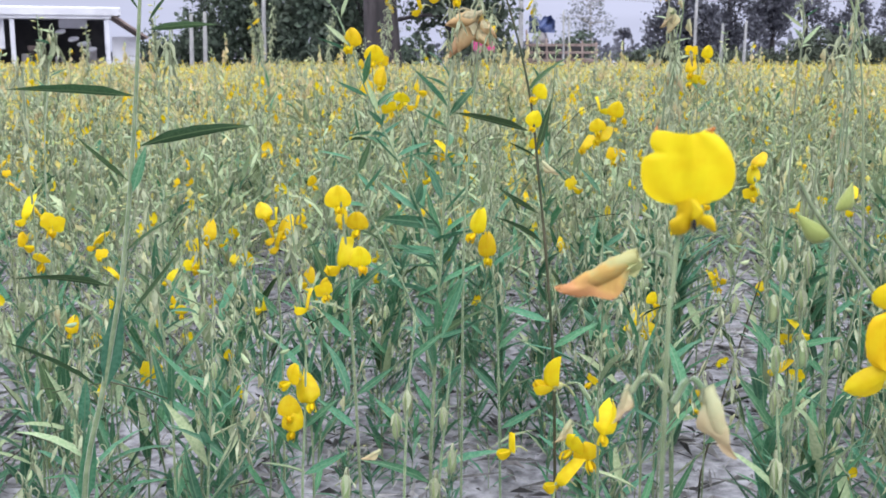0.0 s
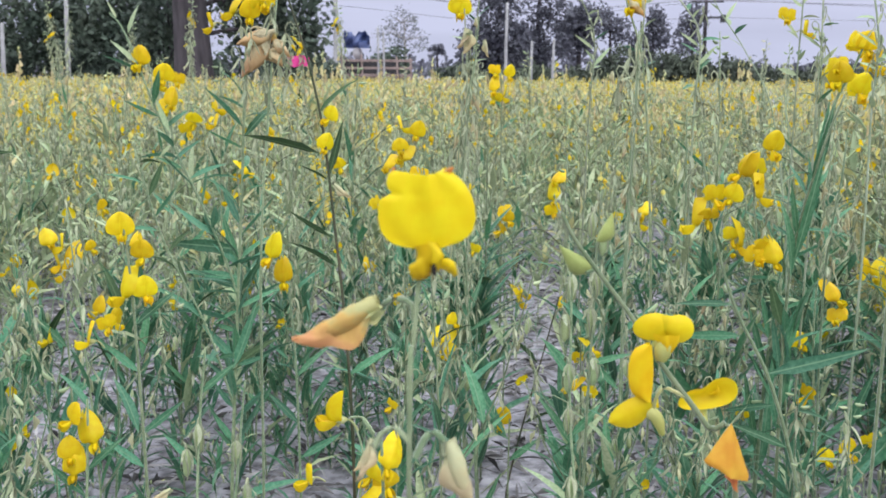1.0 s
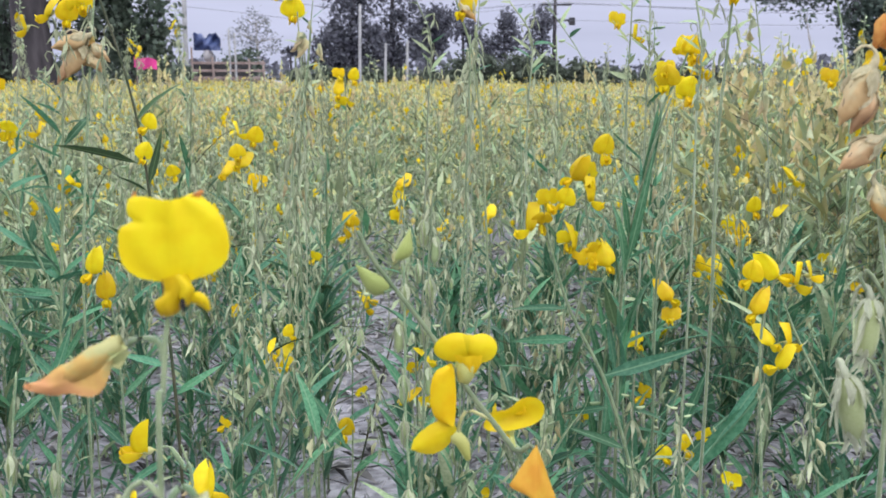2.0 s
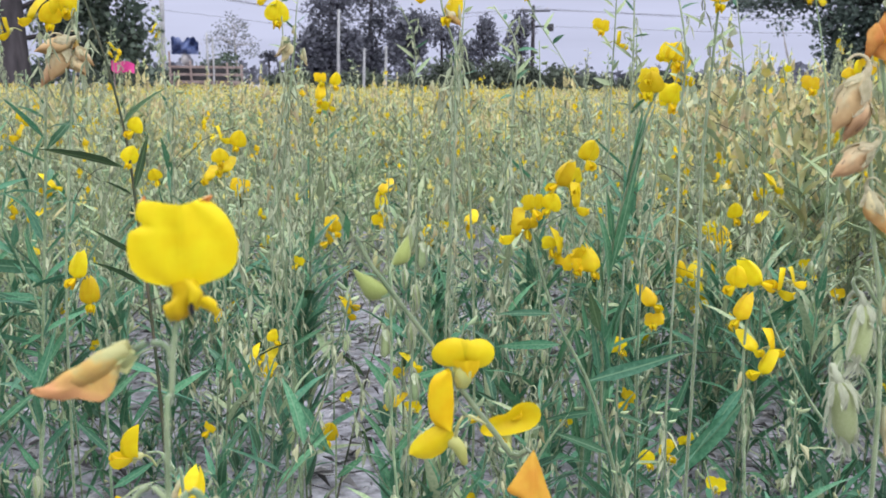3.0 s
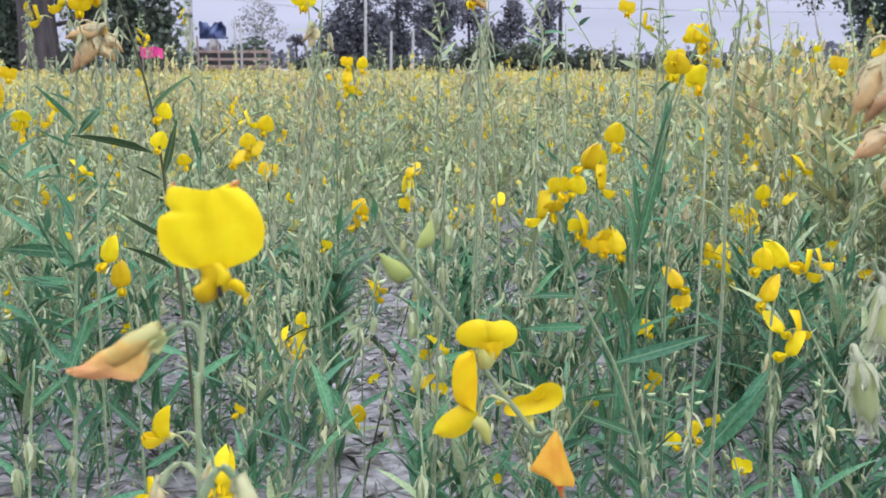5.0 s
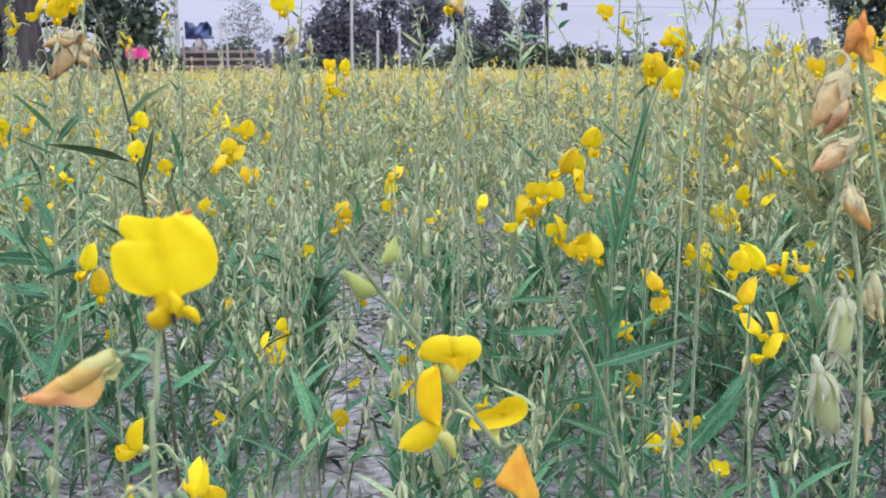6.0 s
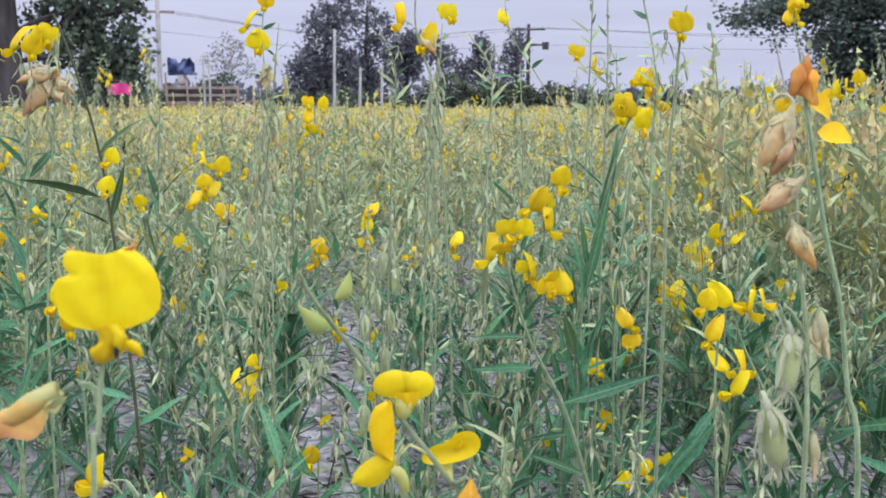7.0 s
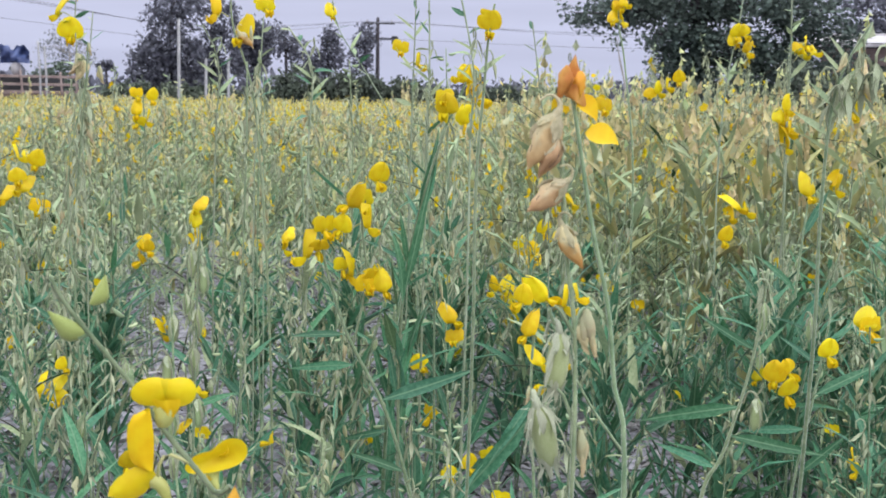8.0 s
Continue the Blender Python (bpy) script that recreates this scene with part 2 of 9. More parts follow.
STONE = solid_mat("grey_stone", (0.32, 0.30, 0.31), (0.46, 0.44, 0.45), 4, 0.9, 0.4)
WIRE = solid_mat("wire", (0.16, 0.16, 0.19), (0.2, 0.2, 0.23), 4, 0.6, 0.0)


def soil_mat():
    m, n, l, bsdf, out = nodes_of("grey_soil")
    big, _ = colour_by(n, l, (0.225, 0.219, 0.248), (0.36, 0.35, 0.39), 1.7, 6.0)
    co, fine = n.new("ShaderNodeTexCoord"), n.new("ShaderNodeTexNoise")
    fine.inputs["Scale"].default_value, fine.inputs["Detail"].default_value = 38, 8
    l.new(co.outputs["Object"], fine.inputs["Vector"])
    rng = n.new("ShaderNodeMapRange")
    rng.inputs["From Min"].default_value, rng.inputs["From Max"].default_value = 0.32, 0.62
    rng.inputs["To Min"].default_value, rng.inputs["To Max"].default_value = 0.35, 1.2
    hsv = n.new("ShaderNodeHueSaturation")
    l.new(fine.outputs[0], rng.inputs["Value"])
    l.new(rng.outputs[0], hsv.inputs["Value"])
    l.new(big, hsv.inputs["Color"])
    l.new(hsv.outputs[0], bsdf.inputs["Base Color"])
    bsdf.inputs["Roughness"].default_value = 0.95
    b = n.new("ShaderNodeBump")
    b.inputs["Strength"].default_value, b.inputs["Distance"].default_value = 0.9, 0.012
    l.new(fine.outputs[0], b.inputs["Height"])
    l.new(b.outputs[0], bsdf.inputs["Normal"])
    return m


SOIL = soil_mat()


# ---- mesh tools: a shape is (vertices n x 3, triangles m x 3) ----
def quads(rows, cols, closed=False):
    f = []
    for r in range(rows - 1):
        for c in range(cols if closed else cols - 1):
            a, b = r * cols + c, r * cols + (c + 1) % cols
            f += [(a, b, b + cols), (a, b + cols, a + cols)]
    return np.array(f, dtype=np.int64)


def joined(shapes):
    vs, fs, k = [], [], 0
    for v, f in shapes:
        vs.append(v)
        fs.append(f + k)
        k += len(v)
    return np.concatenate(vs), np.concatenate(fs)


def moved(shape, m):
    a = np.array(m)
    return shape[0] @ a[:3, :3].T + a[:3, 3], shape[1]


def mesh_of(name, groups, smooth=True):
    """One mesh from (shape, material) pairs."""
    mats, vs, fs, mi, k = [], [], [], [], 0
    for (v, f), mat in groups:
        if mat not in mats:
            mats.append(mat)
        vs.append(v)
        fs.append(f + k)
        mi.append(np.full(len(f), mats.index(mat)))
        k += len(v)
    v, f, mi = np.concatenate(vs), np.concatenate(fs), np.concatenate(mi)
    me = bpy.data.meshes.new(name)
    me.vertices.add(len(v))
    me.vertices.foreach_set("co", v.astype(np.float32).ravel())
    me.loops.add(len(f) * 3)
    me.loops.foreach_set("vertex_index", f.astype(np.int32).ravel())
    me.polygons.add(len(f))
    me.polygons.foreach_set("loop_start", np.arange(0, len(f) * 3, 3, dtype=np.int32))
    me.polygons.foreach_set("material_index", mi.astype(np.int32))
    me.polygons.foreach_set("use_smooth", np.full(len(f), smooth))
    for m in mats:
        me.materials.append(m)
    me.update(calc_edges=True)
    return me


def part(name, groups, parent, label="", smooth=True, m=None):
    """A mesh object under a thing or a part; groups is a mesh or (shape, material) pairs."""
    me = groups if isinstance(groups, bpy.types.Mesh) else mesh_of(name, groups, smooth)
    ob = new(name, me)
    ob.parent = parent
    if m is not None:
        ob.matrix_basis = m
    if label:
        ob["label"] = label
    return ob


def smooth_line(points, n):
    """n points on a smooth curve through the given ones."""
    p = [Vector(q) for q in points]
    p = [p[0] * 2 - p[1]] + p + [p[-1] * 2 - p[-2]]
    spans = len(p) - 3
    out = []
    for i in range(n):
        u = i / (n - 1) * spans
        k = min(int(u), spans - 1)
        s = u - k
        a, b, c, d = p[k], p[k + 1], p[k + 2], p[k + 3]
        out.append(0.5 * (2 * b + (c - a) * s + (2 * a - 5 * b + 4 * c - d) * s * s + (3 * b - a - 3 * c + d) * s ** 3))
    return out


def tube(points, radii, sides=6):
    """A round tube along points, with a closed top."""
    p = np.array([tuple(q) for q in points], dtype=float)
    n = len(p)
    r = np.interp(np.linspace(0, 1, n), np.linspace(0, 1, len(radii)), radii)
    t = np.gradient(p, axis=0)
    t /= np.linalg.norm(t, axis=1)[:, None] + 1e-12
    ref = np.array((1.0, 0, 0)) if abs(t[0][0]) < 0.8 else np.array((0, 1.0, 0))
    vs = []
    for i in range(n):
        a = np.cross(t[i], ref)
        a /= np.linalg.norm(a) + 1e-12
        b = np.cross(t[i], a)
        for k in range(sides):
            g = 2 * math.pi * k / sides
            vs.append(p[i] + r[i] * (math.cos(g) * a + math.sin(g) * b))
    vs.append(p[-1] + t[-1] * r[-1] * 0.6)
    f = quads(n, sides, True)
    cap = [((n - 1) * sides + k, (n - 1) * sides + (k + 1) % sides, n * sides) for k in range(sides)]
    return np.array(vs), np.concatenate([f, np.array(cap)])


def blade(n=6, width=0.15, droop=0.18, fold=0.35, tip=0.35, twist=0.0):
    """A lance-shaped leaf of length 1 along +Y, folded along its midrib, drooping towards its tip."""
    vs = []
    for i in range(n + 1):
        u = i / n
        w = width * 0.5 * (math.sin(math.pi * min(1, u ** 0.75)) ** 0.8 + 0.02) * (1.15 - tip * u)
        z, y = -droop * u * u, u * (1 - 0.15 * droop * u)
        for s in (-1, 0, 1):
            a = twist * u
            x, dz = s * w, abs(s) * w * fold
            vs.append((x * math.cos(a) - dz * math.sin(a), y, z + dz * math.cos(a) + x * math.sin(a)))
    return np.array(vs), quads(n + 1, 3)


def petal_sheet(rows, cols, half_width, place):
    vs = [place(i / (rows - 1), -1 + 2 * k / (cols - 1), half_width(i / (rows - 1))) for i in range(rows) for k in range(cols)]
    return np.array(vs), quads(rows, cols)


def standard_petal(rows=8, cols=9, width=1.0, height=0.86, cup=0.16, back=0.2):
    """The broad upright petal, width 1, facing -Y, its foot at the origin."""
    xs = (0, 0.08, 0.2, 0.42, 0.65, 0.85, 0.95, 1.0)
    ws = (0.18, 0.70, 0.96, 1.0, 0.86, 0.58, 0.36, 0.12)

    def put(u, s, w):
        x = s * w * width
        z = height * u - 0.10 * abs(s) * (1 - u) + 0.03 * math.cos(s * 3.0) * u
        y = cup * (s * s) * (0.4 + u) - back * (1 - u) * 0.2 + back * u * u - 0.05 * math.exp(-(s * 6) ** 2) + 0.02 * math.sin(7 * s + 5 * u) * u
        return x, y, z
    return petal_sheet(rows, cols, lambda u: 0.5 * float(np.interp(u, xs, ws)), put)


def lobed_petal(rows=8, cols=21):
    """A standard laid back and seen end-on: two round lobes, wider than high."""
    def put(u, s, w):
        s = math.sin(s * math.pi / 2)
        mid = math.exp(-(s * 4) ** 2)
        e = max(0.50 * mid, math.sqrt(max(0.0, 1 - ((abs(s) - 0.5) / 0.5) ** 4)))
        low, high = 0.16 - 0.24 * e - 0.20 * mid, 0.18 + 0.37 * e + 0.12 * mid
        return s * 0.52 + 0.015 * math.sin(6 * u + 2 * s), 0.26 * u * u + 0.03 * s * s - 0.07 * math.exp(-(s * 6) ** 2), low + (high - low) * u
    return petal_sheet(rows, cols, lambda u: 1.0, put)


def folded_petal(rows=12, cols=9):
    """A standard folded along its midrib, slim and tall from the side, its margins swept back."""
    def put(u, s, w):
        back = 0.12 - 0.03 * u
        return s * w * 0.35 + 0.01 * math.sin(7 * u), back - w * (1 - abs(s)) - 0.02 * math.sin(3 * u), 0.96 * u - 0.10 * (1 - abs(s)) * (1 - u)
    return petal_sheet(rows, cols, lambda u: float(np.interp(u, (0, 0.1, 0.25, 0.5, 0.75, 0.92, 1), (0.26, 0.37, 0.44, 0.45, 0.36, 0.20, 0.06))), put)


def torn_standard(rows=30, cols=21):
    """The largest flower's standard: broad, flat-topped, bitten on one side; foot at the origin, facing -Y."""
    us = (0, 0.03, 0.07, 0.14, 0.24, 0.40, 0.55, 0.62, 0.675, 0.70, 0.735, 0.77, 0.86, 0.97, 1.0)
    left = (0.15, 0.27, 0.35, 0.42, 0.475, 0.50, 0.495, 0.485, 0.455, 0.37, 0.345, 0.395, 0.41, 0.385, 0.33)
    right = (0.15, 0.27, 0.35, 0.42, 0.475, 0.50, 0.49, 0.475, 0.46, 0.45, 0.435, 0.42, 0.365, 0.26, 0.18)

    def put(u, s, w):
        x = s * float(np.interp(u, us, left if s < 0 else right))
        z = 0.80 * u + 0.02 * s * s * (1 - u) ** 3 + 0.005 * math.sin(9 * s + 2) * u ** 3
        y = 0.10 * s * s * (0.4 + u) + 0.10 * u * u - 0.045 * math.exp(-(s * 7) ** 2) + 0.012 * math.sin(8 * s + 6 * u)
        return x, y, z
    return petal_sheet(rows, cols, lambda u: 1.0, put)


def disc_point(a, b):
    """A point of the square -1..1 carried to the unit disc."""
    return a * math.sqrt(1 - b * b / 2), b * math.sqrt(1 - a * a / 2)


def dome(cx, cz, rx, rz, depth, n=9, turn=0.0):
    """A round puffed lobe facing -Y, its rim bent back."""
    def put(u, s, w):
        p, q = disc_point(s, 2 * u - 1)
        r2 = p * p + q * q
        x, z = rx * p, rz * q
        return cx + x * math.cos(turn) - z * math.sin(turn), -depth * max(0.0, 1 - r2) ** 0.8 + 0.04 * r2 * p * q, cz + x * math.sin(turn) + z * math.cos(turn)
    return petal_sheet(n, n, lambda u: 1.0, put)


def bent_back_lobes():
    """A standard bent right back, seen as two puffed round lobes side by side."""
    return joined([dome(-0.18, 0.01, 0.32, 0.235, 0.09, turn=0.10), dome(0.23, -0.005, 0.27, 0.24, 0.12), dome(0.02, 0.03, 0.22, 0.19, 0.07)])


def hanging_throat():
    """The short yellow wings under the lobes."""
    def put(u, s, w):
        return 0.03 + s * w + 0.05 * u, -0.10 - 0.06 * (1 - s * s) + 0.03 * math.sin(6 * s), -0.08 - 0.26 * u - 0.04 * s * u
    return petal_sheet(6, 7, lambda u: float(np.interp(u, (0, 0.5, 1), (0.22, 0.19, 0.07))), put)


def sepal_cone():
    """The pale cone of sepals that narrows down to the stalk."""
    cone = tube(smooth_line([(0.02, 0.02, -0.16), (0.02, -0.03, -0.34), (0.0, 0.0, -0.50), (-0.01, 0.03, -0.60)], 8), (0.13, 0.16, 0.13, 0.05), 9)
    tips = [moved(blade(3, 0.5, 0.1, 0.3), Matrix.Translation((0.02 + 0.11 * math.cos(a), -0.02 + 0.10 * math.sin(a), -0.42)) @ Matrix.Rotation(radians(82), 4, "X") @ Matrix.Diagonal((0.30, 0.30, 0.30, 1))) for a in (0.3, 1.6, 2.9, 4.1, 5.3)]
    return joined([cone] + tips)


def half_standard():
    """A folded standard from the side: straight along its open edge, bowed along its fold, rounded at the top."""
    xs, ws = (0, 0.06, 0.18, 0.4, 0.6, 0.8, 0.93, 1.0), (0.10, 0.26, 0.37, 0.42, 0.42, 0.37, 0.27, 0.10)

    def side(y0):
        def put(u, s, w):
            t = (s + 1) / 2
            return -t * w - 0.03 * u + 0.04 * math.sin(3 * u), y0 * (1 - t) - 0.10 * math.sin(math.pi * t) * (1 if y0 < 0 else -0.4), u
        return petal_sheet(14, 8, lambda u: float(np.interp(u, xs, ws)), put)
    return joined([side(-0.06), side(0.08)])


def closed_wings():
    """The two wings closed over the keel, an egg shape of length 1 along -X."""
    def put(u, s, w):
        return -u, -0.20 * math.cos(s * math.pi / 2) * (0.3 + w) + 0.02 * math.sin(6 * u), s * w - 0.06 * math.sin(math.pi * u)
    return petal_sheet(10, 9, lambda u: float(np.interp(u, (0, 0.15, 0.4, 0.7, 0.9, 1), (0.12, 0.24, 0.31, 0.28, 0.16, 0.03))), put)


def tilted_bowl():
    """An open standard seen edgeways: a long shallow bowl, its far lobe broader, a dip between."""
    def put(u, s, w):
        p, q = disc_point(s, 2 * u - 1)
        rz = (0.24 + 0.07 * p) * (1 - (0.30 * math.exp(-((p + 0.1) * 3.5) ** 2) if q > 0 else 0.0))
        return 0.5 * p, 0.20 * (1 - p * p - q * q) - 0.05 * q, rz * q + 0.05 * p * p * q
    return petal_sheet(11, 13, lambda u: 1.0, put)


def wilted_hood(lean=0.08):
    """A fading standard closed like a tent: pointed at the top, a sharp fold to one side, broad below."""
    us, lw, rw = (0, 0.10, 0.22, 0.5, 0.8, 1), (0.18, 0.38, 0.47, 0.32, 0.13, 0.01), (0.42, 0.45, 0.38, 0.24, 0.10, 0.01)

    def put(u, s, w):
        x = lean * (u - 0.4) + s * float(np.interp(u, us, lw if s < 0 else rw))
        z = u + (0.12 * max(0.0, -s) - 0.14 * max(0.0, s)) * (1 - u) ** 2
        return x, -0.26 * (1 - abs(s)) * (1 - u) ** 0.6 + 0.015 * math.sin(9 * u + 5 * s), z
    return petal_sheet(14, 15, lambda u: 1.0, put)


def hooded_bud():
    """A closed calyx of length 1 along -Y: a straight back, a deep belly and a sharp tip."""
    vs, rows, sides = [], 11, 9
    for i in range(rows):
        u = i / (rows - 1)
        c = float(np.interp(u, (0, 0.1, 0.3, 0.5, 0.75, 0.93, 1), (0.05, 0.17, 0.28, 0.28, 0.16, 0.05, 0.01)))
        for k in range(sides):
            a = 2 * math.pi * k / sides
            vs.append((0.62 * c * math.cos(a), -u, c * math.sin(a) * (1.0 if math.sin(a) < 0 else 0.72) - 0.5 * c + 0.10 * u))
    return np.array(vs), quads(rows, sides, True)


def ragged_keel():
    """The wings and keel of an old flower, crumpled into lobes that hang under the standard."""
    lobes = [
        tube(smooth_line([(-0.01, -0.04, 0.02), (-0.04, -0.09, -0.07), (-0.11, -0.12, -0.12), (-0.18, -0.13, -0.14)], 10), (0.13, 0.10, 0.07, 0.06), 9),
        tube(smooth_line([(0.02, -0.06, 0.03), (0.09, -0.12, -0.05), (0.11, -0.14, -0.10)], 8), (0.11, 0.08, 0.04), 9),
        tube(smooth_line([(0.10, -0.08, -0.05), (0.19, -0.11, -0.07), (0.26, -0.12, -0.10), (0.27, -0.12, -0.15)], 7), (0.03, 0.05, 0.06, 0.03), 7),
    ]
    out = []
    for v, f in lobes:
        w = v.copy()
        w += 0.020 * np.sin(v[:, [2, 0, 1]] * 37.0 + 1.3)
        out.append((w, f))
    return joined(out)


def wing_petal(side, rows=6, cols=4):
    """One of the two side petals, reaching forward along -Y."""
    def put(u, s, w):
        return (side * (0.03 + 0.13 * math.sin(u * 2.4) + 0.04 * s), -0.62 * u, -0.09 - 0.14 * u + s * w + 0.12 * u * u)
    return petal_sheet(rows, cols, lambda u: 0.5 * float(np.interp(u, (0, 0.3, 0.7, 0.92, 1), (0.10, 0.28, 0.39, 0.28, 0.06))), put)


def keel_petal():
    """The boat-shaped keel with its upturned beak."""
    line = smooth_line([(0, 0, -0.03), (0, -0.25, -0.12), (0, -0.48, -0.08), (0, -0.58, 0.12)], 7)
    return tube(line, (0.05, 0.10, 0.08, 0.02), 6)


def calyx_cup():
    """The cup of sepals behind the petals, with five pointed tips and a bit of stalk."""
    shapes = [tube([(0, 0.26, 0.05), (0, 0.16, 0.02), (0, 0.02, -0.01)], (0.05, 0.12, 0.10), 7)]
    for k in range(5):
        a = 2 * math.pi * k / 5 + 0.3
        m = Matrix.Translation((0.08 * math.cos(a), 0.10, 0.09 * math.sin(a) - 0.02)) @ Matrix.Rotation(math.pi, 4, "Z") @ Matrix.Rotation(a, 4, "Y") @ Matrix.Diagonal((0.5, 0.17, 0.5, 1))
        shapes.append(moved(blade(3, 0.35, 0.1, 0.2), m))
    return joined(shapes)


def stalk_hook():
    """The curved stalk of a flower or pod, from the stem at the origin outwards along -Y and over."""
    return tube(smooth_line([(0, 0.62, -0.30), (0, 0.45, -0.06), (0, 0.30, 0.04), (0, 0.16, 0.02)], 6), (0.035, 0.032, 0.04), 5)


def pod_body(rows=9, sides=8):
    """A plump hanging pod of length 1 along -Z."""
    xs, rs = (0, 0.05, 0.16, 0.35, 0.6, 0.82, 0.93, 1.0), (0.05, 0.11, 0.165, 0.19, 0.195, 0.165, 0.115, 0.012)
    vs = []
    for i in range(rows):
        u = i / (rows - 1)
        r = float(np.interp(u, xs, rs))
        for k in range(sides):
            a = 2 * math.pi * k / sides
            seam = 1 - 0.10 * math.exp(-((a - math.pi / 2) * 3) ** 2)
            vs.append((r * math.cos(a) * 0.92, r * math.sin(a) * seam + 0.05 * u * u, -u))
    return np.array(vs), quads(rows, sides, True)


def pod_sepals(rows=5, cols=3):
    """The torn dry sepals that wrap a pod and spread at its top and foot, and its hooked stalk."""
    shapes = [tube(smooth_line([(0, 0.42, -0.25), (0, 0.30, 0.10), (0, 0.10, 0.14), (0, 0, 0)], 8), (0.035, 0.03, 0.06), 6)]
    for k in range(8):
        a, far = 2 * math.pi * k / 8 + 0.2, (0.42, 1.02, 0.55, 0.95, 0.36, 1.08, 0.62, 0.9)[k]
        broad = 0.17 if far < 0.7 else 0.09

        def put(u, s, w):
            z = u * far
            r = 1.10 * float(np.interp(z, (0, 0.05, 0.16, 0.35, 0.6, 0.82, 0.93, 1.0), (0.05, 0.11, 0.165, 0.19, 0.195, 0.155, 0.08, 0.05)))
            r += (0.16 if far < 0.7 else 0.06) * u ** 3 + 0.015 * math.sin(9 * u + 5 * s + k)
            g = a + s * w * (1.2 - 0.4 * u) / (r + 0.08) * 0.2 + 0.3 * math.sin(4 * u + k)
            return r * math.cos(g) * 0.92, r * math.sin(g) + 0.05 * z * z, -z + 0.05 * u * u * math.sin(8 * s + 2 * k)
        shapes.append(petal_sheet(rows, cols, lambda u, broad=broad: broad * float(np.interp(u, (0, 0.3, 0.7, 1), (1.0, 1.6, 1.2, 0.4))) * 2.2, put))
    return joined(shapes)


def pod_lace():
    """The torn calyx of a swollen pod: a lobed cap over its top, two strips down its sides, a ruff at its foot, and its hooked stalk."""
    zs, rs = (0, 0.05, 0.16, 0.35, 0.6, 0.82, 0.93, 1.0), (0.05, 0.11, 0.165, 0.19, 0.195, 0.165, 0.12, 0.08)
    shapes = [tube(smooth_line([(0, 0.36, -0.15), (0, 0.28, 0.14), (0, 0.10, 0.20), (0, 0, 0)], 8), (0.03, 0.03, 0.07), 6)]

    def strip(a, start, far, broad, lift, k, rows):
        def put(u, s, w):
            z = start + (far - start) * u
            r = 1.06 * float(np.interp(z, zs, rs)) + 0.02 + lift * u ** 2.2 + 0.012 * math.sin(8 * u + 4 * s + k)
            g = a + s * w / (r + 0.04) + 0.22 * math.sin(3 * u + k)
            return r * math.cos(g) * 0.94, r * math.sin(g) + 0.05 * z * z, 0.03 - z + 0.035 * math.sin(7 * s + 3 * k) * u
        return petal_sheet(rows, 7, lambda u: broad * float(np.interp(u, (0, 0.15, 0.5, 0.8, 1), (0.35, 0.8, 1.0, 0.62, 0.05))), put)
    for k, (deg, far, lift) in enumerate(((-105, 0.34, 0.02), (-50, 0.42, 0.06), (20, 0.36, 0.09), (85, 0.45, 0.05), (150, 0.40, 0.07), (205, 0.30, 0.10))):
        shapes.append(strip(radians(deg), 0.0, far, 0.085, lift, k, 7))
    for k, (deg, far, lift) in enumerate(((-172, 1.02, 0.13), (-8, 0.80, 0.17), (-150, 0.62, 0.20))):
        shapes.append(strip(radians(deg), 0.05, far, 0.05, lift, k + 7, 11))
    for k, (deg, far, lift) in enumerate(((-120, 1.20, 0.02), (-60, 1.24, 0.05), (-15, 1.16, 0.12), (190, 1.18, 0.12), (90, 1.22, 0.06))):
        shapes.append(strip(radians(deg), 0.78, far, 0.07, lift, k + 11, 6))
    return joined(shapes)


def shrunk_flower():
    """A shrunken flower of length 1 along -Z: pleated petals drawn to a bent point, with a dark furrow between two folds."""
    vs, rows, sides = [], 13, 14
    for i in range(rows):
        u = i / (rows - 1)
        c = float(np.interp(u, (0, 0.12, 0.3, 0.5, 0.75, 0.92, 1), (0.06, 0.17, 0.25, 0.26, 0.15, 0.055, 0.012)))
        for k in range(sides):
            a = 2 * math.pi * k / sides
            r = c * (1 + 0.20 * math.sin(3 * a + 3.5 * u) + 0.12 * math.sin(7 * a - 9 * u) + 0.06 * math.sin(15 * u + 2 * a))
            for e in (-1.25, 1.9):
                r *= 1 - 0.42 * math.exp(-(math.remainder(a - e, 2 * math.pi) * 2.4) ** 2) * min(1.0, 3 * u)
            vs.append((r * math.cos(a) * 0.86 + 0.05 * math.sin(5 * u), r * math.sin(a) + 0.10 * u * u, -u + 0.03 * math.sin(2 * a + 1)))
    return np.array(vs), quads(rows, sides, True)


def flower_furrow():
    """The dark brown lips inside the two furrows of a shrunken flower."""
    out = []
    for e in (-1.25, 1.9):
        line = [(0.115 * math.cos(e) + 0.05 * math.sin(5 * u), 0.135 * math.sin(e) + 0.10 * u * u, -u) for u in (0.22, 0.36, 0.5, 0.62, 0.72)]
        out.append(tube(smooth_line(line, 9), (0.008, 0.038, 0.045, 0.035, 0.006), 6))
    return joined(out)


